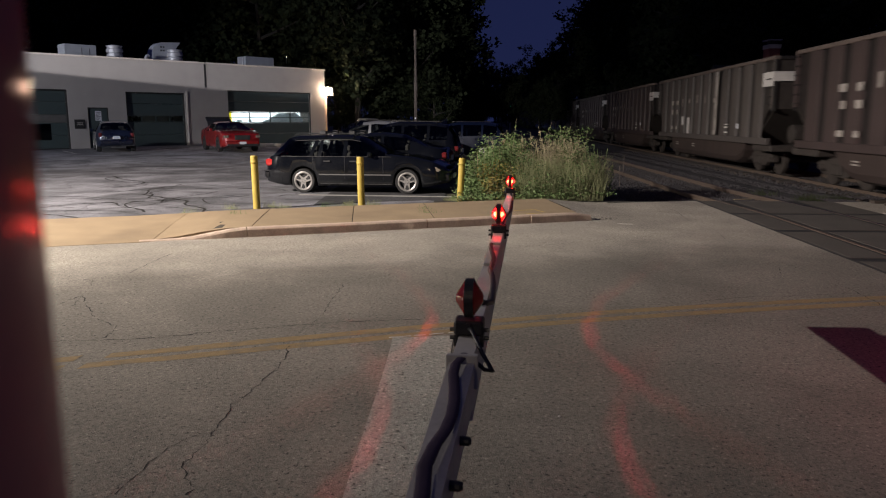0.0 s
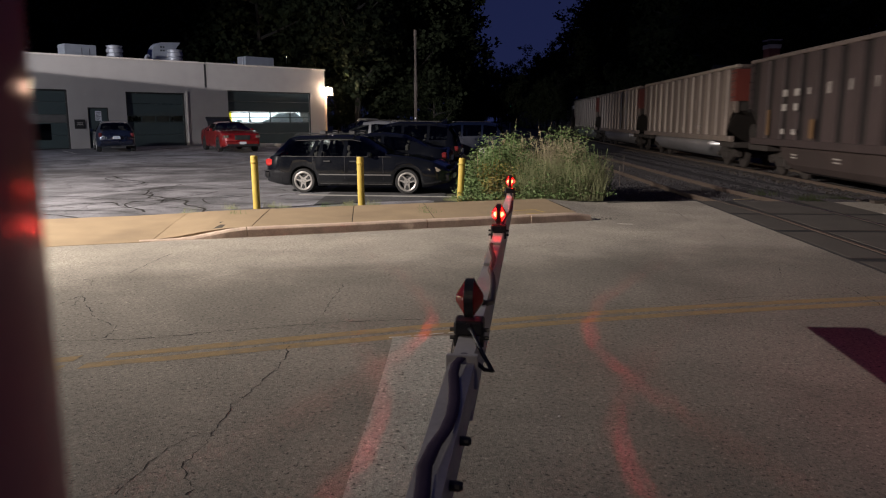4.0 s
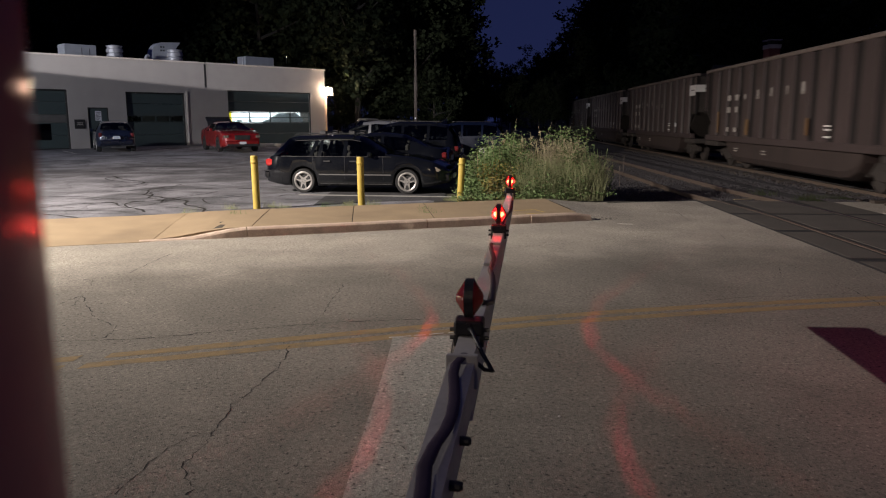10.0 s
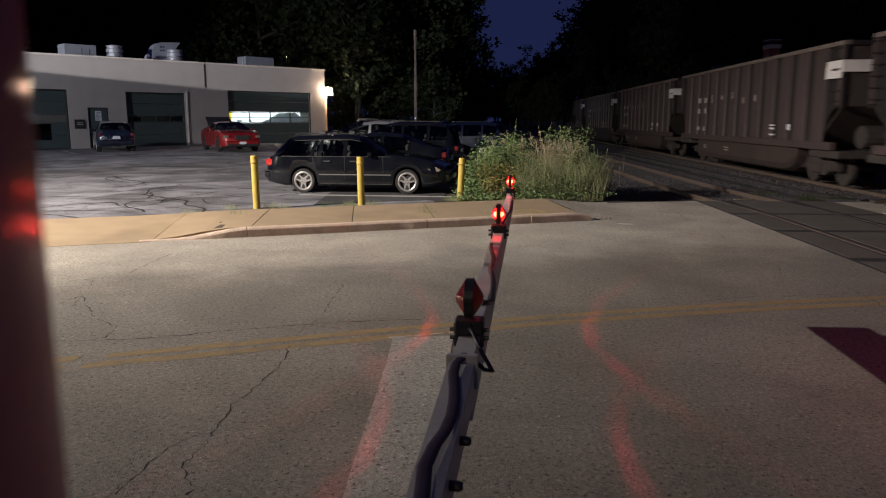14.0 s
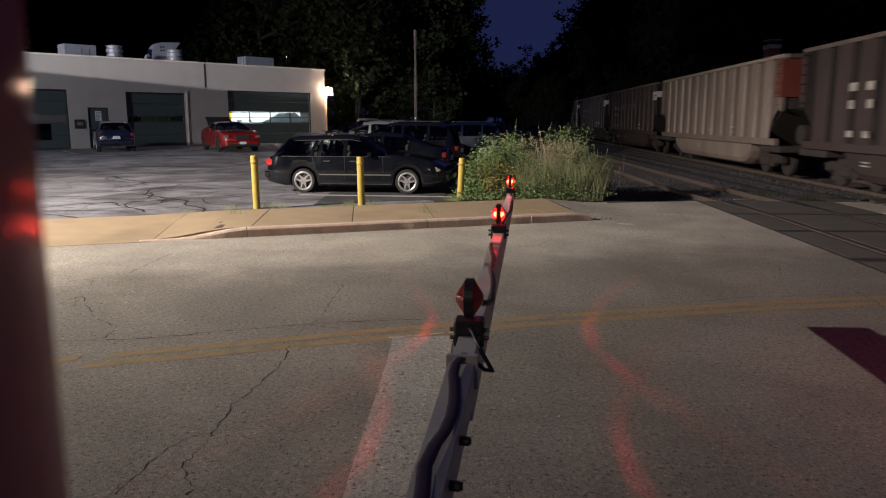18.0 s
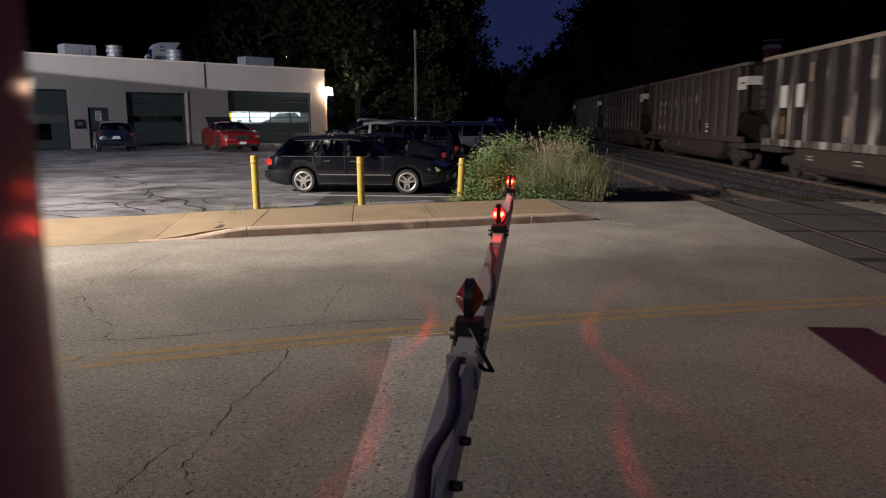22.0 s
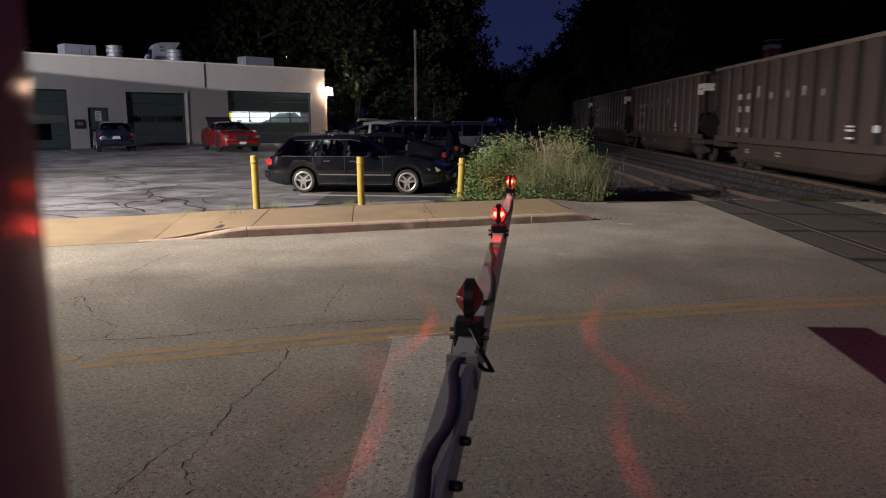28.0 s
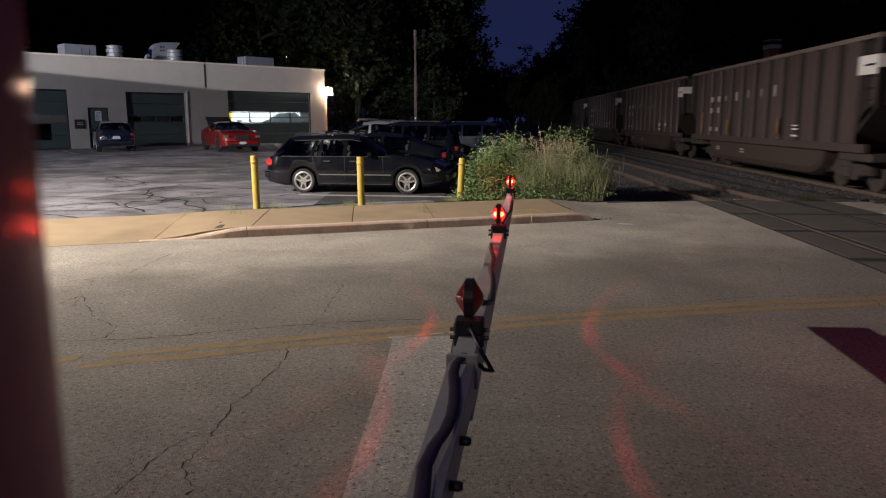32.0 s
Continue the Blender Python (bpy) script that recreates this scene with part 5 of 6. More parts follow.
            secs.append([bm.verts.new((x, yy, z0 - 0.09 - d)) for x, d in [(-a, b) for a, b in half] + half[::-1]])
    m = len(secs[0]) - 1
    for a, b in zip(secs, secs[1:]):
        for q in range(m):
            bm.faces.new((a[q], b[q], b[q + 1], a[q + 1]))
    bm.faces.new(secs[0])
    bm.faces.new(secs[-1])
    bmesh.ops.recalc_face_normals(bm, faces=bm.faces)
    part("belly_tub", bm, tub, w, smooth=tub is SILVERTUB)
    # coal load, just under the chord
    bm = B()
    box(bm, -hw + 0.03, hw - 0.03, 0.05, BODY - 0.05, z1 - 0.5, z1 - 0.35)
    part("coal_load", bm, CABLE, w)
    for y in (1.95, BODY - 1.95):
        truck_parts(w, y)
    # stencilled bars and reporting plates (unreadable lettering)
    f = -hw - 0.082
    bars = []
    if stencil < 9:
        for i in range(2):
            for j in range(3):
                bars.append((11.85 - 0.8 * i + rng.uniform(-0.03, 0.03), rng.uniform(0.22, 0.36), (2.36, 1.96, 1.30)[j], (0.19, 0.19, 0.15)[j], STENCIL))
        for i in range(5):
            bars.append((10.2 - 1.125 * i + rng.uniform(-0.06, 0.06), rng.uniform(0.09, 0.17), 2.35 + rng.uniform(-0.1, 0.1), rng.uniform(0.14, 0.34), STENCIL))
        bars += [(4.1, 0.34, 1.25, 0.05, ENDPANEL), (4.1, 0.34, 1.43, 0.05, ENDPANEL), (4.1, 0.34, 1.53, 0.04, ENDPANEL)]
        if stencil == 3:
            bars += [(13.0, 0.20, 1.25, 0.75, ORANGE), (9.95, 0.26, 1.22, 0.5, ORANGE), (5.35, 0.14, 1.30, 0.45, ORANGE)]
        else:
            bars += [(2.9, 0.2, 1.42, 0.16, PLATE)]
        if ribs is GREYRIB:
            bars += [(10.05, 0.28, 1.50, 0.36, ENDPANEL), (9.15, 0.34, 1.15, 0.66, ENDPANEL)]
    else:
        bars += [(4.1, 0.34, 1.25, 0.06, STENCIL), (6.7, 0.2, 1.28, 0.12, STENCIL), (4.1, 0.34, 1.45, 0.04, STENCIL)]
        for i in range(5):
            bars.append((9.2 - 1.125 * i, rng.uniform(0.12, 0.22), 2.1 + rng.uniform(-0.05, 0.05), rng.uniform(0.3, 0.55), TANRIB))
    if ribs is PATCHY:
        bars = [(12.95, 0.44, 2.05, 0.62, ENDPANEL), (11.85, 0.42, 2.05, 0.62, ENDPANEL), (12.9, 0.3, 1.3, 0.5, ORANGE), (11.2, 0.16, 2.7, 0.5, CHORD), (6.9, 0.2, 1.9, 0.3, STENCIL), (8.0, 0.18, 2.6, 0.5, STENCIL), (5.8, 0.2, 2.7, 0.4, CHORD), (9.1, 0.2, 1.3, 0.5, CHORD)]
    for y, wd, z, hh, mat in bars:
        # lettering sits on the rib faces
        part("lettering_bar", box(B(), f - 0.005, f + 0.006, y - wd / 2, y + wd / 2, z, z + hh), mat, w)
    for y, zz in ((8.6, 0.72), (8.6, 0.63), (11.2, 0.72), (11.2, 0.64)):
        part("lettering_bar", box(B(), -1.447, -1.41, y - 0.16, y + 0.16, zz, zz + 0.035), STENCIL, w)
    if stripes:
        for k in range(stripes):
            y = 5.4 - 1.62 * k
            st = part("bright_rib", box(B(), f - 0.02, f - 0.007, y - 0.16, y + 0.16, z0 + 0.12, z1 - 0.12), SILVERTUB if stripes > 1 else STENCIL, w, "bright bare metal strip")
            for q in range(9):
                part("rung", box(B(), f - 0.026, f - 0.021, y + 0.0, y + 0.14, z0 + 0.3 + 0.24 * q, z0 + 0.315 + 0.24 * q), DARK, st)
    return w


TRAIN = {}
# slack between couplers, metres
SHIFT = {2: -0.25, 3: -0.2, 9: 0.35, 10: 0.3, -7: 0.15}


def build_train():
    brown = "rust-brown ribbed coal wagon with a white end band"
    kinds = {
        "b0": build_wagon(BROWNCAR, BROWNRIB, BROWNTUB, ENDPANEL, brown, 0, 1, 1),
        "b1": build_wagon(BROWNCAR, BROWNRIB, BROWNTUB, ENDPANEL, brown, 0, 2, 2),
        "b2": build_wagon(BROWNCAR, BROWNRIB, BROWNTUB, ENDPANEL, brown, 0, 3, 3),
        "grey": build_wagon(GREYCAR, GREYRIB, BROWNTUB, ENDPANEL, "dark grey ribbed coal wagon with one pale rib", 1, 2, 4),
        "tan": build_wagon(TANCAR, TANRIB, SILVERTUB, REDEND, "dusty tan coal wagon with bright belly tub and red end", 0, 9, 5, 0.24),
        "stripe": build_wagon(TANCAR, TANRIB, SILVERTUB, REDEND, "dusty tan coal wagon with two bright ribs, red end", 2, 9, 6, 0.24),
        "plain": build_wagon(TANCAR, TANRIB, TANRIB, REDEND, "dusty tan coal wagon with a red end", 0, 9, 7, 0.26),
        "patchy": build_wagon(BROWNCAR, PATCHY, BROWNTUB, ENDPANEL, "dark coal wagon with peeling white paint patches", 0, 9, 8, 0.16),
    }
    special = {-7: "grey", -3: "tan", -2: "stripe", -1: "tan", 10: "plain", 13: "patchy"}
    used = set()
    for k in range(-9, 32):
        key = special.get(k, ("b0", "b1", "b2")[k % 3])
        if key in used:
            TRAIN[k] = copy_thing(kinds[key], pose(MAIN, 0, RAIL_Z))
        else:
            used.add(key)
            TRAIN[k] = kinds[key]


build_train()


# ---- vehicles ----
def curve(pts, x):
    for (a, u), (b, v) in zip(pts, pts[1:]):
        if x <= b:
            t = (x - a) / (b - a) if b > a else 0
            t = max(0, min(1, t))
            return u + (v - u) * t
    return pts[-1][1]


def build_vehicle(name, m, paint, label, category, length, width, wheels, roof, belt, windows, screen, rear_screen, sill=0.24, wheel_r=0.32, spokes=5, rim=None, group="", rake=((-9, 0), (9, 0)), rim_r=0.64, lamp_at=(0.30, -0.012, 0.78)):
    """roof and belt: (x, z) outlines seen from the side, front at +x. windows: x ranges of the side glass. screen, rear_screen: x ranges of the sloping glass."""
    car = thing(name, m, label, category, group)
    hx = length / 2
    step = 0.05
    n = int(length / step)
    rr = wheel_r + 0.055
    stations = []
    for i in range(n + 1):
        x = -hx + length * i / n
        e = min(1.0, (hx - abs(x)) / 0.55)
        w = width / 2 * (0.80 + 0.20 * (1 - (1 - e) ** 2.2))
        zr, zb = curve(roof, x), curve(belt, x)
        zb = min(zb, zr - 0.015)
        bot = sill + 0.10 * (1 - e)
        arch = 0.0
        for wx in wheels:
            if abs(x - wx) < rr:
                arch = max(arch, wheel_r + math.sqrt(rr * rr - (x - wx) ** 2))
        z1 = max(bot, arch)
        z2 = max(bot + 0.07, z1 + 0.005)
        z3 = max(0.52 * zb + 0.10, z2 + 0.02)
        cab = min(1, max(0, (zr - zb - 0.03) / 0.30))
        tw = w * (0.95 - 0.22 * cab)
        zrail = zb + (zr - zb) * (0.80 if cab > 0.2 else 0.6)
        sec = [(0.0, bot), (w * 0.80, bot if not arch else max(bot, z1)), (w * 0.96, z1), (w * 0.985, z2), (w, z3), (w * 0.965, zb), (tw, zrail), (tw * 0.82, zr - 0.012), (0.0, zr + 0.015)]
        stations.append((x, sec))
    wins = {}
    bm = B()
    def put(x, p, s, tgt):
        return tgt.verts.new((x, s * p[0], p[1]))
    body_faces, pane_faces = [], {}
    for s in (-1, 1):
        for (xa, sa), (xb, sb) in zip(stations, stations[1:]):
            xm = (xa + xb) / 2
            for k in range(8):
                quad = [(xa + (k == 6) * curve(rake, xa), sa[k]), (xb + (k == 6) * curve(rake, xb), sb[k]), (xb + (k == 5) * curve(rake, xb), sb[k + 1]), (xa + (k == 5) * curve(rake, xa), sa[k + 1])]
                key = None
                if k == 5:
                    for q, (lo, hi) in enumerate(windows):
                        if lo < xm < hi and sa[6][1] - sa[5][1] > 0.06:
                            key = ("side", q, s)
                if k in (6, 7) and screen[0] < xm < screen[1]:
                    key = ("screen", 0, 0)
                if k in (6, 7) and rear_screen and rear_screen[0] < xm < rear_screen[1]:
                    key = ("rear", 0, 0)
                (pane_faces.setdefault(key, []) if key else body_faces).append((s, quad))
    def emit(faces, out, mat, parent, label="", smooth=True):
        bm = B()
        seen = {}
        for s, quad in faces:
            vs = []
            for x, p in quad:
                c = (round(x, 4), round(s * p[0] * out, 4), round(p[1], 4))
                if c not in seen:
                    seen[c] = bm.verts.new(c)
                if seen[c] not in vs:
                    vs.append(seen[c])
            if len(vs) > 2:
                try:
                    bm.faces.new(vs)
                except ValueError:
                    pass
        bmesh.ops.recalc_face_normals(bm, faces=bm.faces)
        return part({"b": "body"}.get(label[:0], "body") if parent is car and mat is paint else "window_glass", bm, mat, parent, "", smooth)
    # close nose and tail
    for (x, sec) in (stations[0], stations[-1]):
        for s in (-1, 1):
            for k in range(1, 8):
                body_faces.append((s, [(x, sec[k]), (x, sec[k + 1]), (x, (0.0, sec[k + 1][1])), (x, (0.0, sec[k][1]))]))
    body = emit(body_faces, 1.0, paint, car)
    for key, fs in pane_faces.items():
        p = emit(fs, 0.995, GLASS, car)
        p.visible_shadow = False
    # cabin
    fl = part("cabin_floor", box(B(), -hx * 0.85, hx * 0.35, -width * 0.40, width * 0.40, sill + 0.08, sill + 0.16), SEAT, car)
    for sx, sy in ((0.05, -0.36), (0.05, 0.36), (-0.85, -0.3), (-0.85, 0.3)):
        bm = B()
        box(bm, sx - 0.25, sx + 0.25, sy - 0.24, sy + 0.24, sill + 0.16, sill + 0.36, 0.05)
        box(bm, sx - 0.34, sx - 0.20, sy - 0.23, sy + 0.23, sill + 0.30, sill + 0.86, 0.05)
        box(bm, sx - 0.35, sx - 0.25, sy - 0.12, sy + 0.12, sill + 0.88, sill + 1.02, 0.03)
        part("seat", bm, SEAT, car)
    # wheels
    for wx in wheels:
        for s in (-1, 1):
            wy = s * (width / 2 - 0.11)
            bm = B()
            lathe(bm, [(wheel_r * (rim_r + 0.02), -0.10), (wheel_r * 0.94, -0.105), (wheel_r, -0.08), (wheel_r, 0.08), (wheel_r * 0.94, 0.105), (wheel_r * (rim_r + 0.02), 0.10)], 32, "y", caps=False)
            wh = part("wheel", bm, TYRE, car, "black tyre on an alloy rim", False)
            wh.matrix_basis = pose(wx, wy, wheel_r)
            bm = B()
            inner = rim_r - (0.10 if spokes == 3 else 0.04)
            lathe(bm, [(wheel_r * rim_r, s * 0.085), (wheel_r * (rim_r + 0.06), s * 0.104), (wheel_r * rim_r, s * 0.108), (wheel_r * inner, s * 0.09), (wheel_r * inner, s * 0.05)], 32, "y", caps=False)
            lathe(bm, [(0.001, s * 0.075), (0.055, s * 0.095), (0.05, s * 0.10), (0.001, s * 0.102)], 16, "y")
            for q in range(spokes):
                a = 2 * math.pi * q / spokes + 0.5
                wd = 0.95 if spokes == 3 else 0.2
                pts = [(0.03, -wd * 0.6), (wheel_r * (rim_r + 0.02), -wd * 0.8), (wheel_r * (rim_r + 0.02), wd * 0.8), (0.03, wd * 0.6)]
                vs = []
                for yy in (s * 0.072, s * 0.097):
                    vs.append([bm.verts.new((r * math.cos(a) - tt * wheel_r * 0.35 * math.sin(a), yy, r * math.sin(a) + tt * wheel_r * 0.35 * math.cos(a))) for r, tt in pts])
                for k in range(4):
                    bm.faces.new((vs[0][k], vs[0][(k + 1) % 4], vs[1][(k + 1) % 4], vs[1][k]))
                bm.faces.new(vs[1])
            bmesh.ops.recalc_face_normals(bm, faces=bm.faces)
            part("rim", bm, rim or ALLOY, wh)
            if spokes == 3:
                for q in range(3):
                    a = 2 * math.pi * q / 3 + 0.5
                    slot = [(0.085, -0.02), (wheel_r * 0.60, -0.055), (wheel_r * 0.66, 0.0), (wheel_r * 0.60, 0.055), (0.085, 0.02)]
                    bm = B()
                    prism(bm, [(r * math.cos(a) - tt * math.sin(a), r * math.sin(a) + tt * math.cos(a)) for r, tt in slot], s * 0.0975, s * 0.0995, "y")
                    part("slot", bm, DARK, wh)
            part("hub_back", lathe(B(), [(0.001, s * 0.02), (wheel_r * (rim_r - 0.02), s * 0.03), (0.001, s * 0.04)], 20, "y"), DARK, wh)
    # lamps, bumpers, plate, handles, mirrors
    zbr, zbf = curve(belt, -hx + 0.15), curve(belt, hx - 0.15)
    wr = width / 2
    for s in (-1, 1):
        part("tail_lamp", box(B(), -hx - 0.008, -hx + 0.20, s * wr * 0.80 - 0.08, s * wr * 0.80 + 0.065, zbr - 0.24, zbr - 0.06, 0.03), TAIL if category == "estate car" else DULLTAIL, car)
        if lamp_at:
            part("headlamp", box(B(), hx - lamp_at[0], hx - lamp_at[1], s * wr * lamp_at[2] - 0.115, s * wr * lamp_at[2] + 0.115, zbf - 0.18, zbf - 0.05, 0.03), HEADL, car)
        part("mirror", box(B(), screen[0] + 0.25, screen[0] + 0.38, s * (wr + 0.05) - 0.08, s * (wr + 0.05) + 0.08, curve(belt, 0.5) + 0.0, curve(belt, 0.5) + 0.13, 0.03), paint, car)
        for q, (lo, hi) in enumerate(windows[:2]):
            part("door_handle", box(B(), lo + 0.08, lo + 0.26, s * (wr + 0.005) - 0.015, s * (wr + 0.005) + 0.015, curve(belt, lo) - 0.13, curve(belt, lo) - 0.09, 0.01), TRIM if category == "estate car" else paint, car)
        part("side_moulding", box(B(), wheels[0] + rr + 0.05, wheels[1] - rr - 0.05, s * (wr - 0.0) - 0.012, s * (wr - 0.0) + 0.012, 0.465, 0.495, 0.006), GREYSTRIP if category == "estate car" else paint, car)
    part("rear_bumper", box(B(), -hx - 0.07, -hx + 0.12, -wr * 0.86, wr * 0.86, 0.36, 0.58, 0.05), paint, car)
    part("front_bumper", box(B(), hx - 0.12, hx + 0.06, -wr * 0.84, wr * 0.84, 0.30, 0.54, 0.05), paint, car)
    part("grille", box(B(), hx - 0.05, hx + 0.022, -0.36, 0.36, 0.58, zbf - 0.05, 0.01), DARK, car)
    part("number_plate", box(B(), -hx - 0.09, -hx - 0.07, -0.16, 0.16, 0.62, 0.76), PLATE, car, "white plate without lettering")
    part("number_plate", box(B(), hx + 0.062, hx + 0.075, -0.16, 0.16, 0.38, 0.50), PLATE, car, "white plate without lettering")
    return car


def wagon_car():
    c = build_vehicle("estate_car", pose(-3.28, 19.62, 0.0, 0, 0, -4.6), BLACKPAINT, "black estate car with three-spoke alloy wheels and roof bars", "estate car",
                      4.80, 1.78, (-1.37, 1.36),
                      [(-2.40, 0.70), (-2.36, 0.90), (-2.22, 1.00), (-1.84, 1.39), (-1.72, 1.435), (-0.6, 1.47), (-0.1, 1.46), (0.12, 1.41), (0.86, 1.01), (1.5, 0.95), (2.0, 0.83), (2.3, 0.70), (2.40, 0.58)],
                      [(-2.40, 0.68), (-2.25, 0.93), (0.8, 0.93), (1.2, 0.92), (2.0, 0.79), (2.40, 0.56)],
                      [(-0.21, 0.78), (-0.90, -0.31), (-1.15, -0.96), (-2.10, -1.26)], (0.10, 0.86), (-2.22, -1.80), 0.19, 0.312, 3, rake=((-2.3, 0), (-2.10, 0.20), (-1.26, 0.16), (-1.15, 0.17), (-0.96, 0.03), (-0.31, 0.02), (0.1, 0), (0.9, 0)), rim_r=0.72, lamp_at=None)
    for s in (-1, 1):
        bm = B()
        tube(bm, [(-1.7, s * 0.56, 1.44), (-1.62, s * 0.56, 1.50), (-0.1, s * 0.56, 1.51), (0.0, s * 0.56, 1.45)], 0.010, 8)
        part("roof_rail", bm, PLASTIC, c, smooth=True)
    # belt and roof trim, door seams, sill line
    wr = 0.89
    for s in (-1, 1):
        bm = B()
        tube(bm, [(x, s * (wr * 0.966 + 0.003), 0.938) for x in (-1.95, -1.0, 0.0, 0.95)], 0.009, 6)
        part("belt_trim", bm, TRIM, c, "grey window trim")
        bm = B()
        tube(bm, [(x, s * 0.656, z) for x, z in ((-1.62, 1.335), (-0.6, 1.365), (-0.1, 1.357), (0.12, 1.317))], 0.008, 6)
        part("roof_trim", bm, TRIM, c)
        part("headlamp", prism(B(), [(1.77, 0.665), (1.84, 0.735), (2.10, 0.69), (2.22, 0.615), (2.16, 0.575), (1.90, 0.60)], s * 0.66, s * 0.845, "y"), HEADL, c)
        part("sill_line", box(B(), -0.92, 0.98, s * (wr * 0.985) - 0.008, s * (wr * 0.985) + 0.008, 0.235, 0.25, 0.003), TRIM, c)
        part("bumper_line", box(B(), -2.46, -1.85, s * (wr * 0.86) - 0.02, s * (wr * 0.86) + 0.02, 0.555, 0.575, 0.005), TRIM, c)
        for x in (-0.26, 0.74, -1.10):
            bm = B()
            tube(bm, [(x, s * (wr * 0.985 + 0.001), 0.36), (x, s * (wr + 0.001), 0.585), (x - 0.01, s * (wr * 0.965 + 0.002), 0.925)], 0.006, 5)
            part("door_seam", bm, DARK, c)
    for wx in (-1.37, 1.36):
        for s in (-1, 1):
            for q in range(5):
                a = 2 * math.pi * q / 5
                part("wheel_nut", lathe(B(), [(0.011, s * 0.875), (0.011, s * 0.882), (0.004, s * 0.884)], 8, "y", (wx + 0.045 * math.cos(a), 0, 0.312 + 0.045 * math.sin(a))), DARK, c)
    for x in (-0.88, -0.11):
        bm = B()
        box(bm, x - 0.03, x + 0.03, -0.62, 0.62, 1.545, 1.57, 0.008)
        cb = part("cross_bar", bm, PLASTIC, c, "black roof bar")
        for s in (-1, 1):
            part("bar_foot", box(B(), x - 0.09, x + 0.07, s * 0.58 - 0.05, s * 0.58 + 0.05, 1.49, 1.59, 0.015), PLASTIC, cb)
    return c


wagon_car()
SEDAN_R = [(-2.35, 0.66), (-2.30, 0.98), (-1.75, 1.06), (-1.0, 1.38), (-0.4, 1.44), (0.1, 1.42), (0.4, 1.33), (1.1, 0.98), (1.8, 0.90), (2.25, 0.76), (2.35, 0.6)]
SEDAN_B = [(-2.35, 0.64), (-2.2, 0.93), (0.9, 0.92), (1.8, 0.84), (2.35, 0.58)]
SUV_R = [(-2.3, 0.8), (-2.25, 1.1), (-1.95, 1.58), (-1.5, 1.66), (-0.2, 1.68), (0.25, 1.60), (1.05, 1.12), (1.9, 1.02), (2.2, 0.88), (2.3, 0.7)]
SUV_B = [(-2.3, 0.78), (-2.1, 1.07), (0.9, 1.05), (1.9, 0.96), (2.3, 0.68)]
RAKED_R = [(-2.3, 0.8), (-2.25, 1.1), (-1.95, 1.50), (-1.4, 1.64), (-0.6, 1.68), (-0.1, 1.62), (0.5, 1.40), (1.35, 1.08), (1.9, 1.0), (2.2, 0.88), (2.3, 0.7)]
SIDE = [(-0.35, 1.0), (-1.25, -0.45)]


def roof_rails(c, mat, z):
    for s in (-1, 1):
        bm = B()
        tube(bm, [(-1.6, s * 0.58, z - 0.05), (-1.5, s * 0.58, z + 0.02), (0.0, s * 0.58, z + 0.03), (0.1, s * 0.58, z - 0.05)], 0.013, 8)
        part("roof_rail", bm, mat, c, smooth=True)


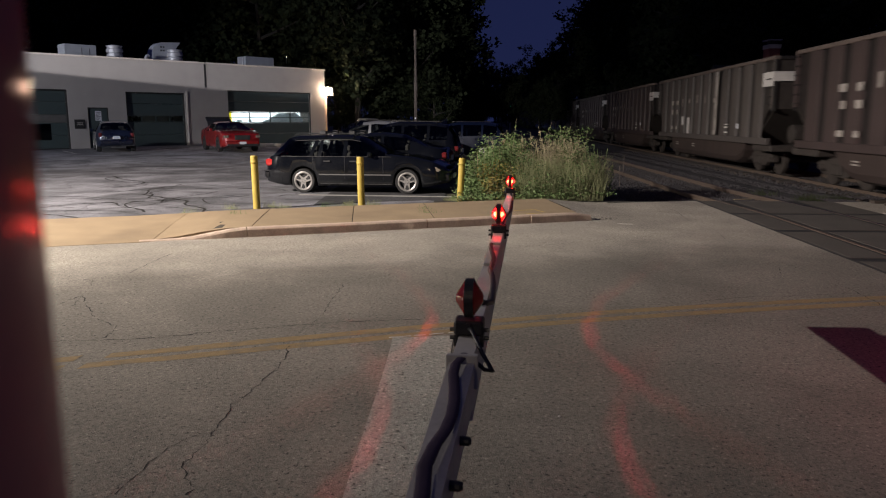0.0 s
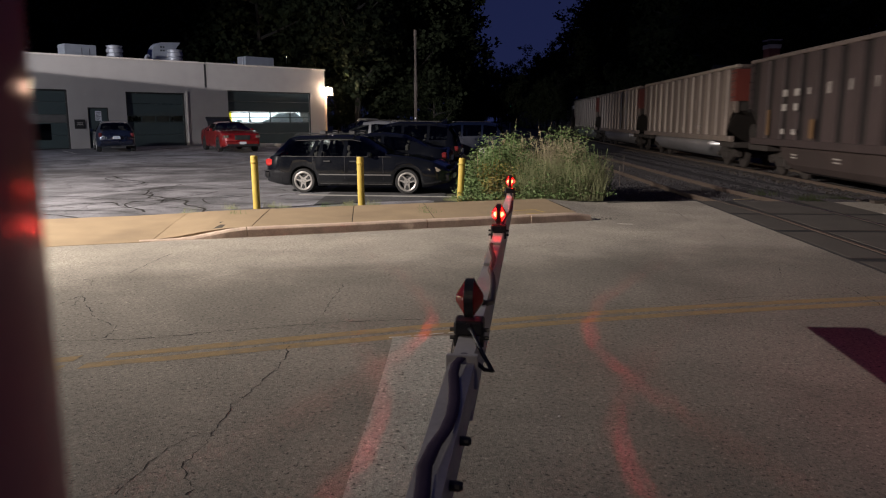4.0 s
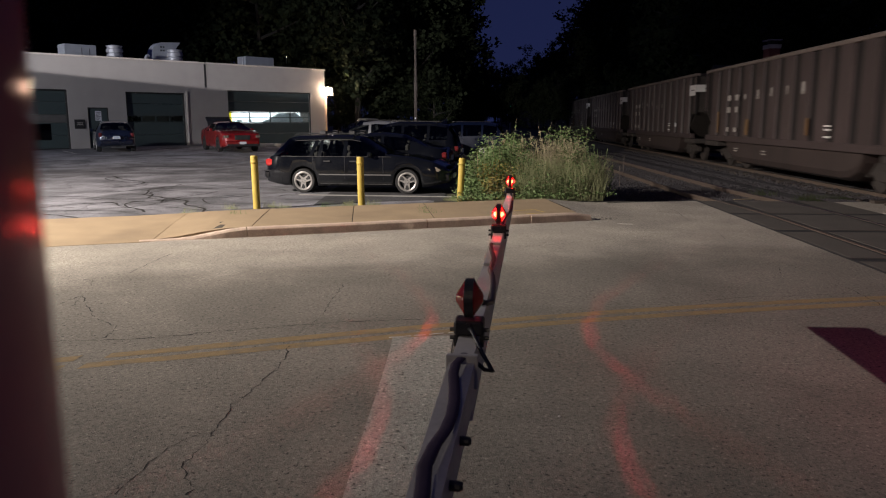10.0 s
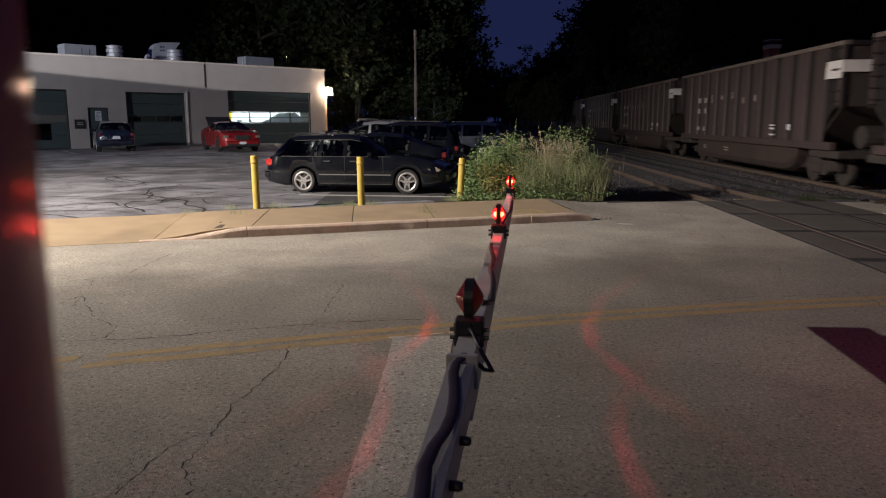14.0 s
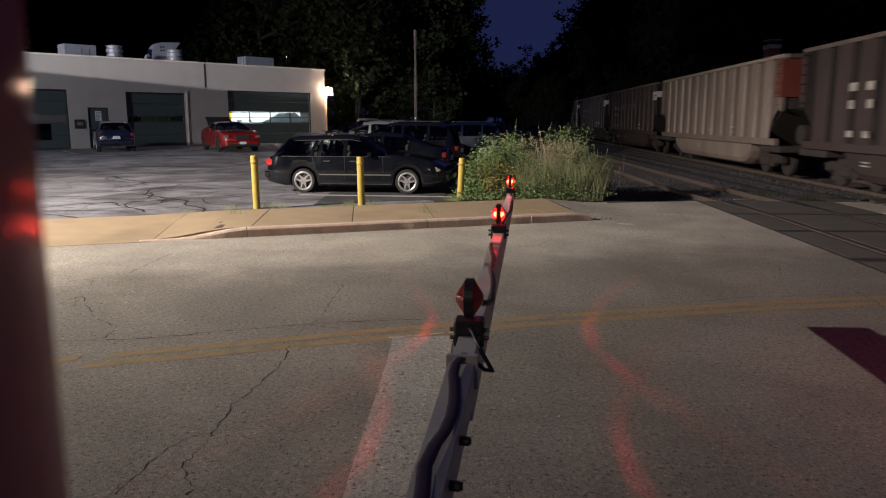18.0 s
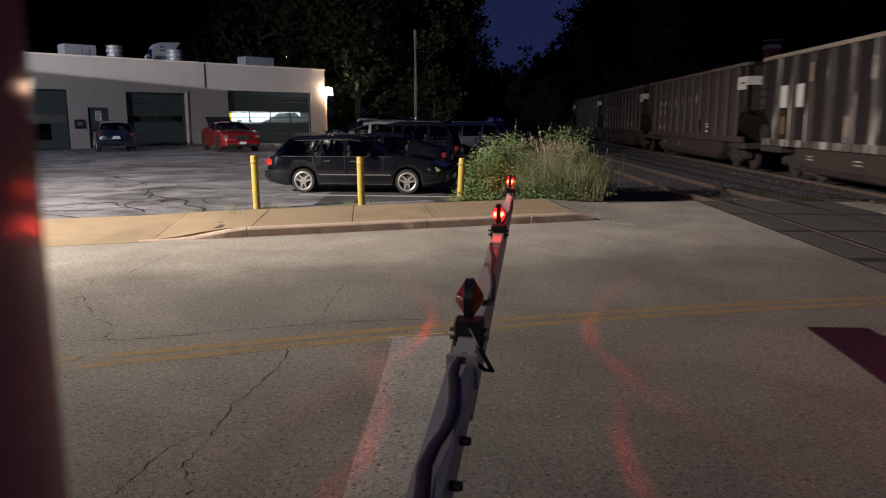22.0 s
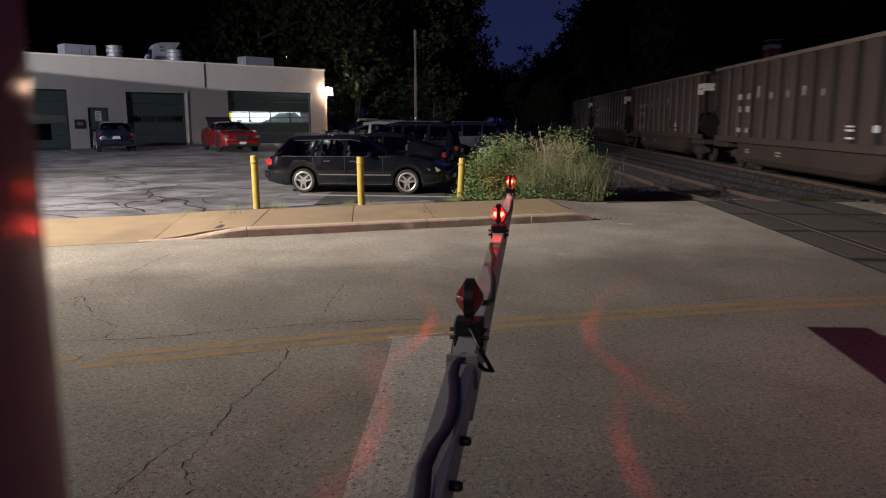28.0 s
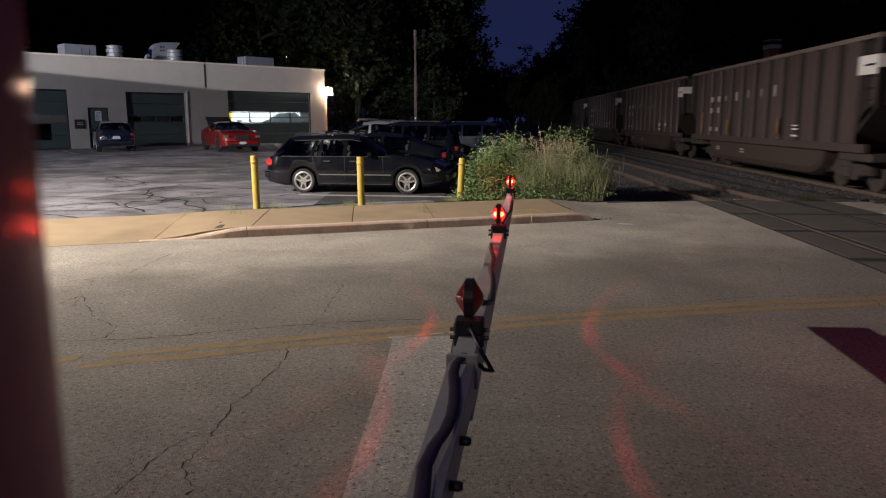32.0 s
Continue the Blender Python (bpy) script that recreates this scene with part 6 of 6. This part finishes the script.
def others():
    build_vehicle("saloon_car", pose(-3.45, 23.0, 0.05, 0, 0, 175), BLACKPAINT, "black saloon car parked behind the estate car", "saloon car", 4.7, 1.82, (-1.40, 1.42), SEDAN_R, SEDAN_B, SIDE, (0.38, 1.1), (-1.72, -1.0), group="parked cars")
    c = build_vehicle("parked_suv", pose(-3.25, 26.6, 0.12, 0, 0, 176), BLACKPAINT, "black sport utility car with dark roof rails", "car", 4.7, 1.88, (-1.40, 1.42), SUV_R, SUV_B, SIDE + [(-1.95, -1.35)], (0.22, 1.05), (-2.24, -1.9), group="parked cars")
    roof_rails(c, TRIM, 1.68)
    c = build_vehicle("parked_suv", pose(-4.9, 29.6, 0.16, 0, 0, 178), SILVERPAINT, "silver sport utility car among parked cars", "car", 4.7, 1.88, (-1.40, 1.42), RAKED_R, SUV_B, SIDE + [(-1.95, -1.35)], (-0.1, 1.35), (-2.24, -1.9), group="parked cars")
    roof_rails(c, TRIM, 1.68)
    c = build_vehicle("parked_suv", pose(-1.4, 34.0, 0.1, 0, 0, 174), BLUEPAINT, "dark blue sport utility car at the row's end", "car", 4.7, 1.88, (-1.40, 1.42), SUV_R, SUV_B, SIDE + [(-1.95, -1.35)], (0.22, 1.05), (-2.24, -1.9), group="parked cars")
    roof_rails(c, CABLE, 1.68)
    build_vehicle("parked_suv", pose(-7.0, 44.0, 0.3, 0, 0, -80), SILVERPAINT, "pale car in the dark before the trees", "car", 4.6, 1.85, (-1.40, 1.42), SUV_R, SUV_B, SIDE, (0.22, 1.05), (-2.24, -1.9), group="parked cars")
    ch = build_vehicle("coupe", pose(-12.9, 36.8, lot_z(-12.9, 36.8), 0, 0, -57), REDPAINT, "red muscle coupe with its boot lid raised before the workshop", "coupe", 5.0, 1.92, (-1.48, 1.47),
                       [(-2.5, 0.72), (-2.42, 1.02), (-1.7, 1.10), (-0.9, 1.38), (-0.3, 1.44), (0.2, 1.38), (0.95, 1.06), (1.8, 1.0), (2.4, 0.88), (2.5, 0.66)],
                       [(-2.5, 0.70), (-2.3, 0.98), (0.8, 0.98), (1.8, 0.94), (2.4, 0.84), (2.5, 0.62)], [(-0.75, 0.85)], (0.18, 0.95), (-1.65, -0.9), 0.22, 0.36, 5, DARK)
    # the boot lid stands open, black inside, with a lip along its edge
    bm = B()
    prism(bm, [(-1.72, 1.12), (-1.82, 1.30), (-2.05, 1.50), (-2.36, 1.63), (-2.42, 1.63), (-2.38, 1.57), (-2.10, 1.44), (-1.92, 1.28), (-1.80, 1.10)], -0.62, 0.62, "y")
    lid = part("boot_lid", bm, PLASTIC, ch, "raised black boot lid")
    part("lip", box(B(), -2.48, -2.34, -0.60, 0.60, 1.60, 1.68, 0.02), PLASTIC, lid)
    for s in (-1, 1):
        part("hinge", tube(B(), [(-1.62, s * 0.6, 1.08), (-1.75, s * 0.6, 1.22), (-1.88, s * 0.6, 1.32)], 0.02, 6), DARK, lid)
    part("hood_scoop", box(B(), 0.95, 1.75, -0.28, 0.28, 1.0, 1.055, 0.02), PLASTIC, ch)
    part("air_dam", box(B(), 2.44, 2.57, -0.75, 0.75, 0.28, 0.40, 0.02), PLASTIC, ch)
    build_vehicle("hatchback_car", pose(-18.75, 36.5, lot_z(-18.75, 36.5), 0, 0, 121), BLUEPAINT, "dark blue hatchback parked nose to the workshop wall", "hatchback car", 4.05, 1.76, (-1.25, 1.25),
                  [(-2.03, 0.72), (-2.0, 1.0), (-1.65, 1.36), (-1.3, 1.46), (-0.2, 1.48), (0.2, 1.40), (0.95, 1.02), (1.6, 0.92), (1.95, 0.76), (2.03, 0.6)],
                  [(-2.03, 0.70), (-1.9, 0.97), (0.8, 0.95), (1.6, 0.86), (2.03, 0.58)], SIDE, (0.2, 0.95), (-1.98, -1.55), 0.22, 0.31, 5)


others()


# ---- plants ----
def leaf_quad(verts, faces, p, size, rng, slim=0.42):
    a, t = rng.uniform(0, 6.283), rng.uniform(-0.9, 0.9)
    u = Vector((math.cos(a), math.sin(a), t * 0.7)).normalized()
    v = u.cross(Vector((rng.uniform(-1, 1), rng.uniform(-1, 1), rng.uniform(-0.3, 1)))).normalized()
    b = len(verts)
    w = size * slim
    verts += [p - u * size * 0.5, p + v * w, p + u * size * 0.5, p - v * w]
    faces.append((b, b + 1, b + 2, b + 3))


def leaf_mesh(name, verts, faces, mat):
    me = bpy.data.meshes.new(name)
    me.from_pydata([tuple(v) for v in verts], [], faces)
    me.materials.append(mat)
    return me


def build_tree(seed, height, spread, leaves, size, trunk_to=0.35):
    """A broadleaf tree: tapered trunk, forking limbs, leaf clumps at the limb ends with gaps between."""
    rng = random.Random(seed)
    t = thing("tree", pose(0, 0, 0), "tall dark broadleaf tree in full leaf", "tree", "trees behind the tracks and the lot")
    bm = B()
    tube(bm, [(0, 0, -0.4), (rng.uniform(-0.2, 0.2), 0, height * 0.3), (rng.uniform(-0.5, 0.5), rng.uniform(-0.5, 0.5), height * 0.85)], height * 0.022, 10, 0.06)
    ends = []
    for i in range(16):
        z = height * rng.uniform(0.22, 0.8)
        a = rng.uniform(0, 6.283)
        r = spread * (1.0 - 0.55 * (z / height - 0.2)) * rng.uniform(0.6, 1.05)
        e = Vector((math.cos(a) * r, math.sin(a) * r, z + height * rng.uniform(0.05, 0.18)))
        mid = Vector((math.cos(a) * r * 0.5, math.sin(a) * r * 0.5, z + 0.6))
        tube(bm, [(0, 0, z), mid, e], height * 0.008, 6, 0.03)
        ends += [e, mid + Vector((rng.uniform(-1, 1), rng.uniform(-1, 1), rng.uniform(0, 1.5)))]
    ends.append(Vector((0, 0, height * 0.97)))
    ends.append(Vector((0.5, 0.4, height * 0.88)))
    part("trunk", bm, BARK, t)
    verts, faces = [], []
    clumps = []
    for e in ends:
        for _ in range(5):
            clumps.append((e + Vector((rng.gauss(0, 1), rng.gauss(0, 1), rng.gauss(0, 0.8))) * spread * 0.19, rng.uniform(0.5, 1.25) * spread * 0.13))
    for i in range(leaves):
        c, r = clumps[rng.randrange(len(clumps))]
        d = Vector((rng.gauss(0, 1), rng.gauss(0, 1), rng.gauss(0, 1)))
        leaf_quad(verts, faces, c + d * r * 0.6, size * rng.uniform(0.6, 1.3), rng)
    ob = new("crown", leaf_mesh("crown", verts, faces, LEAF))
    ob.parent = t
    return t


def build_trees():
    kinds = [build_tree(11, 17, 5.2, 9000, 0.42), build_tree(12, 21, 6.0, 10000, 0.45), build_tree(13, 14, 4.6, 8000, 0.38), build_tree(14, 19, 5.4, 9000, 0.45)]
    rng = random.Random(21)
    spots = []
    # behind the workshop and the lot
    for i in range(12):
        spots.append((-46 + 3.5 * i + rng.uniform(-1, 1), 64 + rng.uniform(-3, 5) + max(0, -(i - 6)) * 0.5, 1.0))
    for i in range(7):
        spots.append((-46 + 5.6 * i + rng.uniform(-1, 1), 78 + rng.uniform(-3, 5), 1.25))
    spots += [(-6.6, 58, 0.8), (-9.5, 55, 0.85), (-5.4, 67, 1.0), (-4.6, 74, 1.0), (-7.0, 84, 1.1), (-7.5, 105, 1.1), (-6.5, 130, 0.95)]
    # along the far side of the main track
    for i in range(5):
        spots.append((26.0 + rng.uniform(-1, 2), 22 + 7.0 * i + rng.uniform(-1, 1), 1.05))
    for i in range(7):
        spots.append((19.5 + rng.uniform(0, 2), 56 + 8.0 * i + rng.uniform(-1, 1), 1.0))
    for i in range(9):
        spots.append((33 + rng.uniform(-2, 2), 28 + 9.0 * i + rng.uniform(-1, 1), 1.2))
    spots += [(18.5, 118, 1.25), (19.5, 132, 1.3), (20.0, 148, 1.25), (18.5, 168, 1.15), (17, 190, 1.1), (14.5, 215, 1.15), (10.5, 235, 1.1), (6.5, 245, 1.0), (3.0, 250, 1.0), (-1.0, 245, 1.05), (-5, 240, 1.2), (20, 230, 1.4), (23, 118, 1.4), (24, 135, 1.5), (26, 100, 1.4), (25, 155, 1.5)]
    first = {}
    for i in range(26):
        spots.append((-50 + 2.6 * i + rng.uniform(-1, 1), 60 + rng.uniform(-2, 6) + (14 if i > 16 else 0), 0.34))
    for i in range(9):
        spots.append((-16 + 1.5 * i, 57 + rng.uniform(-1, 2), 0.3))
    for i in range(16):
        spots.append((18.5 + rng.uniform(0, 2), 52 + 6.0 * i + rng.uniform(-1, 1), 0.36))
    for i in range(6):
        spots.append((22 + rng.uniform(0, 2), 20 + 4.0 * i, 0.36))
    for i in range(12):
        spots.append((-8 + 2.0 * i, 195 + rng.uniform(-9, 9), 0.62 if i > 5 else 0.5))
    for i, (x, y, s) in enumerate(spots):
        k = i % 4
        m = pose(x, y, 0, 0, 0, rng.uniform(0, 360))
        if k not in first:
            first[k] = kinds[k]
            t = kinds[k]
            t.matrix_basis = m
        else:
            t = copy_thing(kinds[k], m)
        t.scale = (s, s, s * rng.uniform(0.92, 1.1))


build_trees()


def build_weeds():
    rng = random.Random(31)
    w = thing("weed_patch", pose(0, 0, 0), "tangle of tall green and yellowing weeds beside the track", "weeds", kind="stuff")
    def top(x, y):
        return (0.72 + 0.35 * math.sin(x * 1.9 + 0.6) ** 2 + 0.75 * noise.noise((x * 1.7, y * 1.1, 2.0))) * smoothed(-0.75, -0.1, x) * (1 - 0.35 * smoothed(2.2, 3.0, x)) * smoothed(16.8, 17.5, y) + 0.1
    stems = B()
    sets = {"leaf": ([], []), "yellow": ([], []), "straw": ([], [])}
    for i in range(620):
        x = rng.uniform(-0.55, 2.45)
        y = 16.95 + 0.12 * x + abs(rng.gauss(0, 1.5))
        if y > 24:
            continue
        h = top(x, y) * rng.uniform(0.55, 1.12)
        lean = Vector((rng.gauss(0, 0.12), rng.gauss(0, 0.12) - 0.05, 1))
        base = Vector((x, y, 0))
        tip = base + lean * h
        tube(stems, [base, base + lean * h * 0.5 + Vector((rng.gauss(0, 0.03), 0, 0)), tip], 0.006, 3, 0.002, caps=False)
        yellow = rng.random() < (0.75 if 0.0 < x < 0.62 and y < 17.8 and h < 0.95 else 0.03)
        straw = rng.random() < 0.05 + 0.3 * smoothed(0.9, 1.5, x)
        v, f = sets["yellow" if yellow else "straw" if straw else "leaf"]
        nl = int(165 * h) + 20
        for _ in range(nl):
            t = rng.uniform(0.08, 1.02)
            p = base + lean * h * t + Vector((rng.gauss(0, 0.11), rng.gauss(0, 0.11), rng.gauss(0, 0.04)))
            if p.z < 0.01:
                p.z = 0.02
            leaf_quad(v, f, p, rng.uniform(0.03, 0.075) if not straw else rng.uniform(0.015, 0.04), rng, 0.24)
    # dry branching twigs and upright grasses on the track side
    twigs = B()
    for i in range(260):
        x = rng.gauss(1.66, 0.30)
        y = 17.4 + abs(rng.gauss(0, 0.5))
        h = rng.uniform(0.6, 1.45)
        base, lean = Vector((x, y, 0)), Vector((rng.gauss(0, 0.14), rng.gauss(0, 0.1), 1))
        tube(twigs, [base, base + lean * h * 0.55, base + lean * h + Vector((rng.gauss(0, 0.08), 0, 0))], 0.0055, 3, 0.003, caps=False)
        for q in range(11):
            p = base + lean * h * rng.uniform(0.4, 0.95)
            tube(twigs, [p, p + Vector((rng.gauss(0, 0.13), rng.gauss(0, 0.08), rng.uniform(0.03, 0.2)))], 0.0035, 3, 0.002, caps=False)
    part("dry_twigs", twigs, STRAW, w)
    # feathery upright fronds at the track's edge
    v, f = [], []
    for i in range(70):
        x = rng.choice((2.10, 2.42, 2.50, 2.62, 1.05, 1.25)) + rng.gauss(0, 0.08)
        base, h = Vector((x, 17.55 + abs(rng.gauss(0, 0.4)), 0)), rng.uniform(0.6, 1.25)
        lean = Vector((rng.gauss(0, 0.06), rng.gauss(0, 0.05), 1))
        for q in range(int(110 * h)):
            t = rng.uniform(0.05, 1.0)
            out = Vector((rng.gauss(0, 1), rng.gauss(0, 1), 0)).normalized()
            p = base + lean * h * t
            tip = p + out * 0.07 * (1.1 - t) + Vector((0, 0, rng.uniform(0.03, 0.10)))
            side = out.cross(Vector((0, 0, 1))) * 0.006
            b = len(v)
            v += [p - side, p + side, tip]
            f.append((b, b + 1, b + 2))
    ob = new("fronds", leaf_mesh("fronds", v, f, FROND))
    ob.parent = w
    # low creepers over the slab's edge
    for i in range(700):
        x = rng.uniform(-0.75, 3.0)
        leaf_quad(*sets["leaf"], Vector((x, 16.45 + 0.2 * x + rng.gauss(0, 0.18) + (0.4 if x > 1.8 else 0), 0.14 + abs(rng.gauss(0, 0.06)))), rng.uniform(0.03, 0.08), rng, 0.3)
    part("stems", stems, STRAW, w)
    for nm, mat in (("leaf", LEAF2), ("yellow", LEAFY), ("straw", STRAW)):
        ob = new({"leaf": "green_leaves", "yellow": "yellow_leaves", "straw": "dry_seed_heads"}[nm], leaf_mesh(nm, *sets[nm], mat))
        ob.parent = w
    # grass blades
    verts, faces = [], []
    for i in range(6500):
        x = rng.uniform(0.8, 2.75)
        y = 17.0 + 0.1 * x + abs(rng.gauss(0, 1.2))
        h = rng.uniform(0.3, 1.2) * (1.0 if x < 2.55 else 0.8)
        l = Vector((rng.gauss(0, 0.22), rng.gauss(0, 0.2), 1))
        b = len(verts)
        p = Vector((x, y, 0))
        q = 0.006
        verts += [p - Vector((q, 0, 0)), p + Vector((q, 0, 0)), p + l * h * 0.6 + Vector((q * 0.8, 0, 0)), p + l * h + Vector((l.x * h * 0.3, 0, -0.05 * h)), p + l * h * 0.6 - Vector((q * 0.8, 0, 0))]
        faces.append((b, b + 1, b + 2, b + 3, b + 4))
    ob = new("grass_blades", leaf_mesh("blades", verts, faces, DRYGRASS))
    ob.parent = w
    # tall seeded stalks
    for x, y, h, sw in ((0.62, 17.9, 1.98, 0.05), (0.55, 18.2, 1.7, -0.05), (1.30, 17.9, 1.90, 0.15), (1.38, 18.0, 1.78, -0.1), (1.72, 18.0, 1.86, 0.20), (1.66, 18.1, 1.62, 0.1), (2.30, 17.7, 1.50, 0.03), (2.22, 17.9, 1.3, 0.06), (0.2, 18.6, 1.5, -0.05), (1.12, 18.0, 1.65, -0.06), (1.5, 18.3, 1.7, 0.02), (-0.05, 18.2, 1.45, 0.05), (0.35, 18.0, 1.55, 0.06), (0.9, 18.2, 1.6, -0.04), (2.0, 17.8, 1.45, 0.1), (3.05, 18.4, 0.85, 0.02), (2.85, 18.9, 1.0, 0.0)):
        s = thing("tall_weed", pose(x, y, 0), "tall weed stalk with a drooping seed head", "weed", "tall weeds")
        bm = B()
        pts = [Vector((sw * (t ** 3) * 1.6 - 0.02 * math.sin(t * 5), 0, h * t * (1 - 0.04 * t))) for t in [i / 10 for i in range(11)]]
        tube(bm, pts, 0.008, 5, 0.003)
        part("stalk", bm, STRAW, s)
        v, f = [], []
        for i in range(150):
            t = rng.uniform(0.3, 1.0)
            k = int(t * 10)
            p = pts[min(k, 10)] + Vector((rng.gauss(0, 0.05 * (1.3 - t)) + (rng.uniform(-0.12, 0.12) if t < 0.8 and rng.random() < 0.3 else 0), rng.gauss(0, 0.05), rng.gauss(0, 0.03)))
            leaf_quad(v, f, p, rng.uniform(0.03, 0.09), rng, 0.16)
        ob = new("seed_head", leaf_mesh("seed", v, f, LEAF2 if h > 1.8 or rng.random() < 0.5 else STRAW))
        ob.parent = s
        tagged(ob, kind="stuff")
    # tufts at the lot's edge, by the bollards and in the joints
    for x, y, n in ((-4.6, 15.45, 60), (-4.3, 15.4, 40), (-2.5, 15.9, 60), (-2.9, 15.75, 50), (-3.4, 15.5, 30), (-0.75, 17.0, 120), (-5.9, 14.25, 40), (-1.1, 13.7, 26), (-1.15, 14.3, 20), (-4.55, 13.3, 18), (-5.3, 15.1, 40), (-3.0, 15.7, 40)):
        tuft = thing("grass_tuft", pose(x, y, 0.12 if y < far_kerb(x) + 2.6 else 0.02), "small green grass tuft in a pavement joint", "grass tuft", "grass tufts")
        v, f = [], []
        for i in range(n):
            p = Vector((rng.gauss(0, 0.10), rng.gauss(0, 0.05), 0))
            h = rng.uniform(0.04, 0.17)
            l = Vector((rng.gauss(0, 0.5), rng.gauss(0, 0.4), 1))
            b = len(v)
            v += [p - Vector((0.004, 0, 0)), p + Vector((0.004, 0, 0)), p + l * h]
            f.append((b, b + 1, b + 2))
        ob = new("grass_clump", leaf_mesh("tuft", v, f, DRYGRASS if n > 30 else LEAF2))
        ob.parent = tuft


build_weeds()

# ---- house with a chimney behind the train ----
house = thing("chimney_house", pose(18.6, 49.0, 0, 0, 0, 4), "low dark house with a brick chimney behind the tracks", "house")
part("wall", box(B(), -4, 6, -3.5, 4, -0.2, 3.0), BRICKM, house)
part("roof", prism(B(), [(-4.0, 2.95), (0.2, 5.3), (4.5, 2.95)], -4.3, 6.3, "x"), DARK, house)
bm = B()
box(bm, -2.60, -1.98, -3.9, -3.1, 0.0, 5.95)
chim = part("chimney", bm, BRICKM, house)
part("chimney_band", box(B(), -2.64, -1.94, -3.95, -3.05, 5.95, 6.18), CAP, chim, "pale chimney collar")
part("flue", box(B(), -2.48, -2.08, -3.75, -3.25, 6.18, 6.4), DARK, chim)
part("chimney_cap", box(B(), -2.66, -1.92, -4.0, -3.0, 6.4, 6.46), CAP, chim)


# ---- movement ----
def motions():
    for k, w in TRAIN.items():
        shift = SHIFT.get(k, 0.0)
        walk(w, [(t, pose(MAIN, shift + START + PITCH * k - SPEED * t - SLOW * t * t, RAIL_Z)) for t in (0, 4, 8, 12, 16, 20, 24, 28, 32)])
    # wheels: one turning action for all wheelsets
    sets = [o for w in TRAIN.values() for o in w.children_recursive if o.name.startswith("wheelset")]
    rate = math.degrees(SPEED / 0.457)
    walk(sets[0], [(i / 30, pose(0, 0, 0, rate * i / 30, 0, 0)) for i in range(961)])
    data = sets[0].animation_data
    for o in sets[1:]:
        o.rotation_mode = "QUATERNION"
        o.animation_data_create()
        o.animation_data.action = data.action
        o.animation_data.action_slot = data.action_slot
    # flashing lamps: the near and the middle bulb take turns
    period, first = 1.382, 0.44
    for bulb, bx, up, up_first in [(*b, 0.0) for b in NEAR_BULB] + [(*b, 0.691) for b in MID_BULB]:
        rows, t0 = [], first + up_first - 2 * period
        events = []
        while t0 < 33:
            events += [(t0, True), (t0 + 0.691, False)]
            t0 += period
        state = [s for t, s in events if t <= 0][-1]
        high, low = pose(bx, 0, up), pose(bx, 0, 0.020)
        rows.append((0.0, high if state else low))
        for t, s in events:
            if 0.05 < t < 31.95:
                rows += [(t - 1 / 60, low if s else high), (t + 1 / 60, high if s else low)]
                state = s
        rows.append((32.0, high if state else low))
        walk(bulb, rows)


motions()
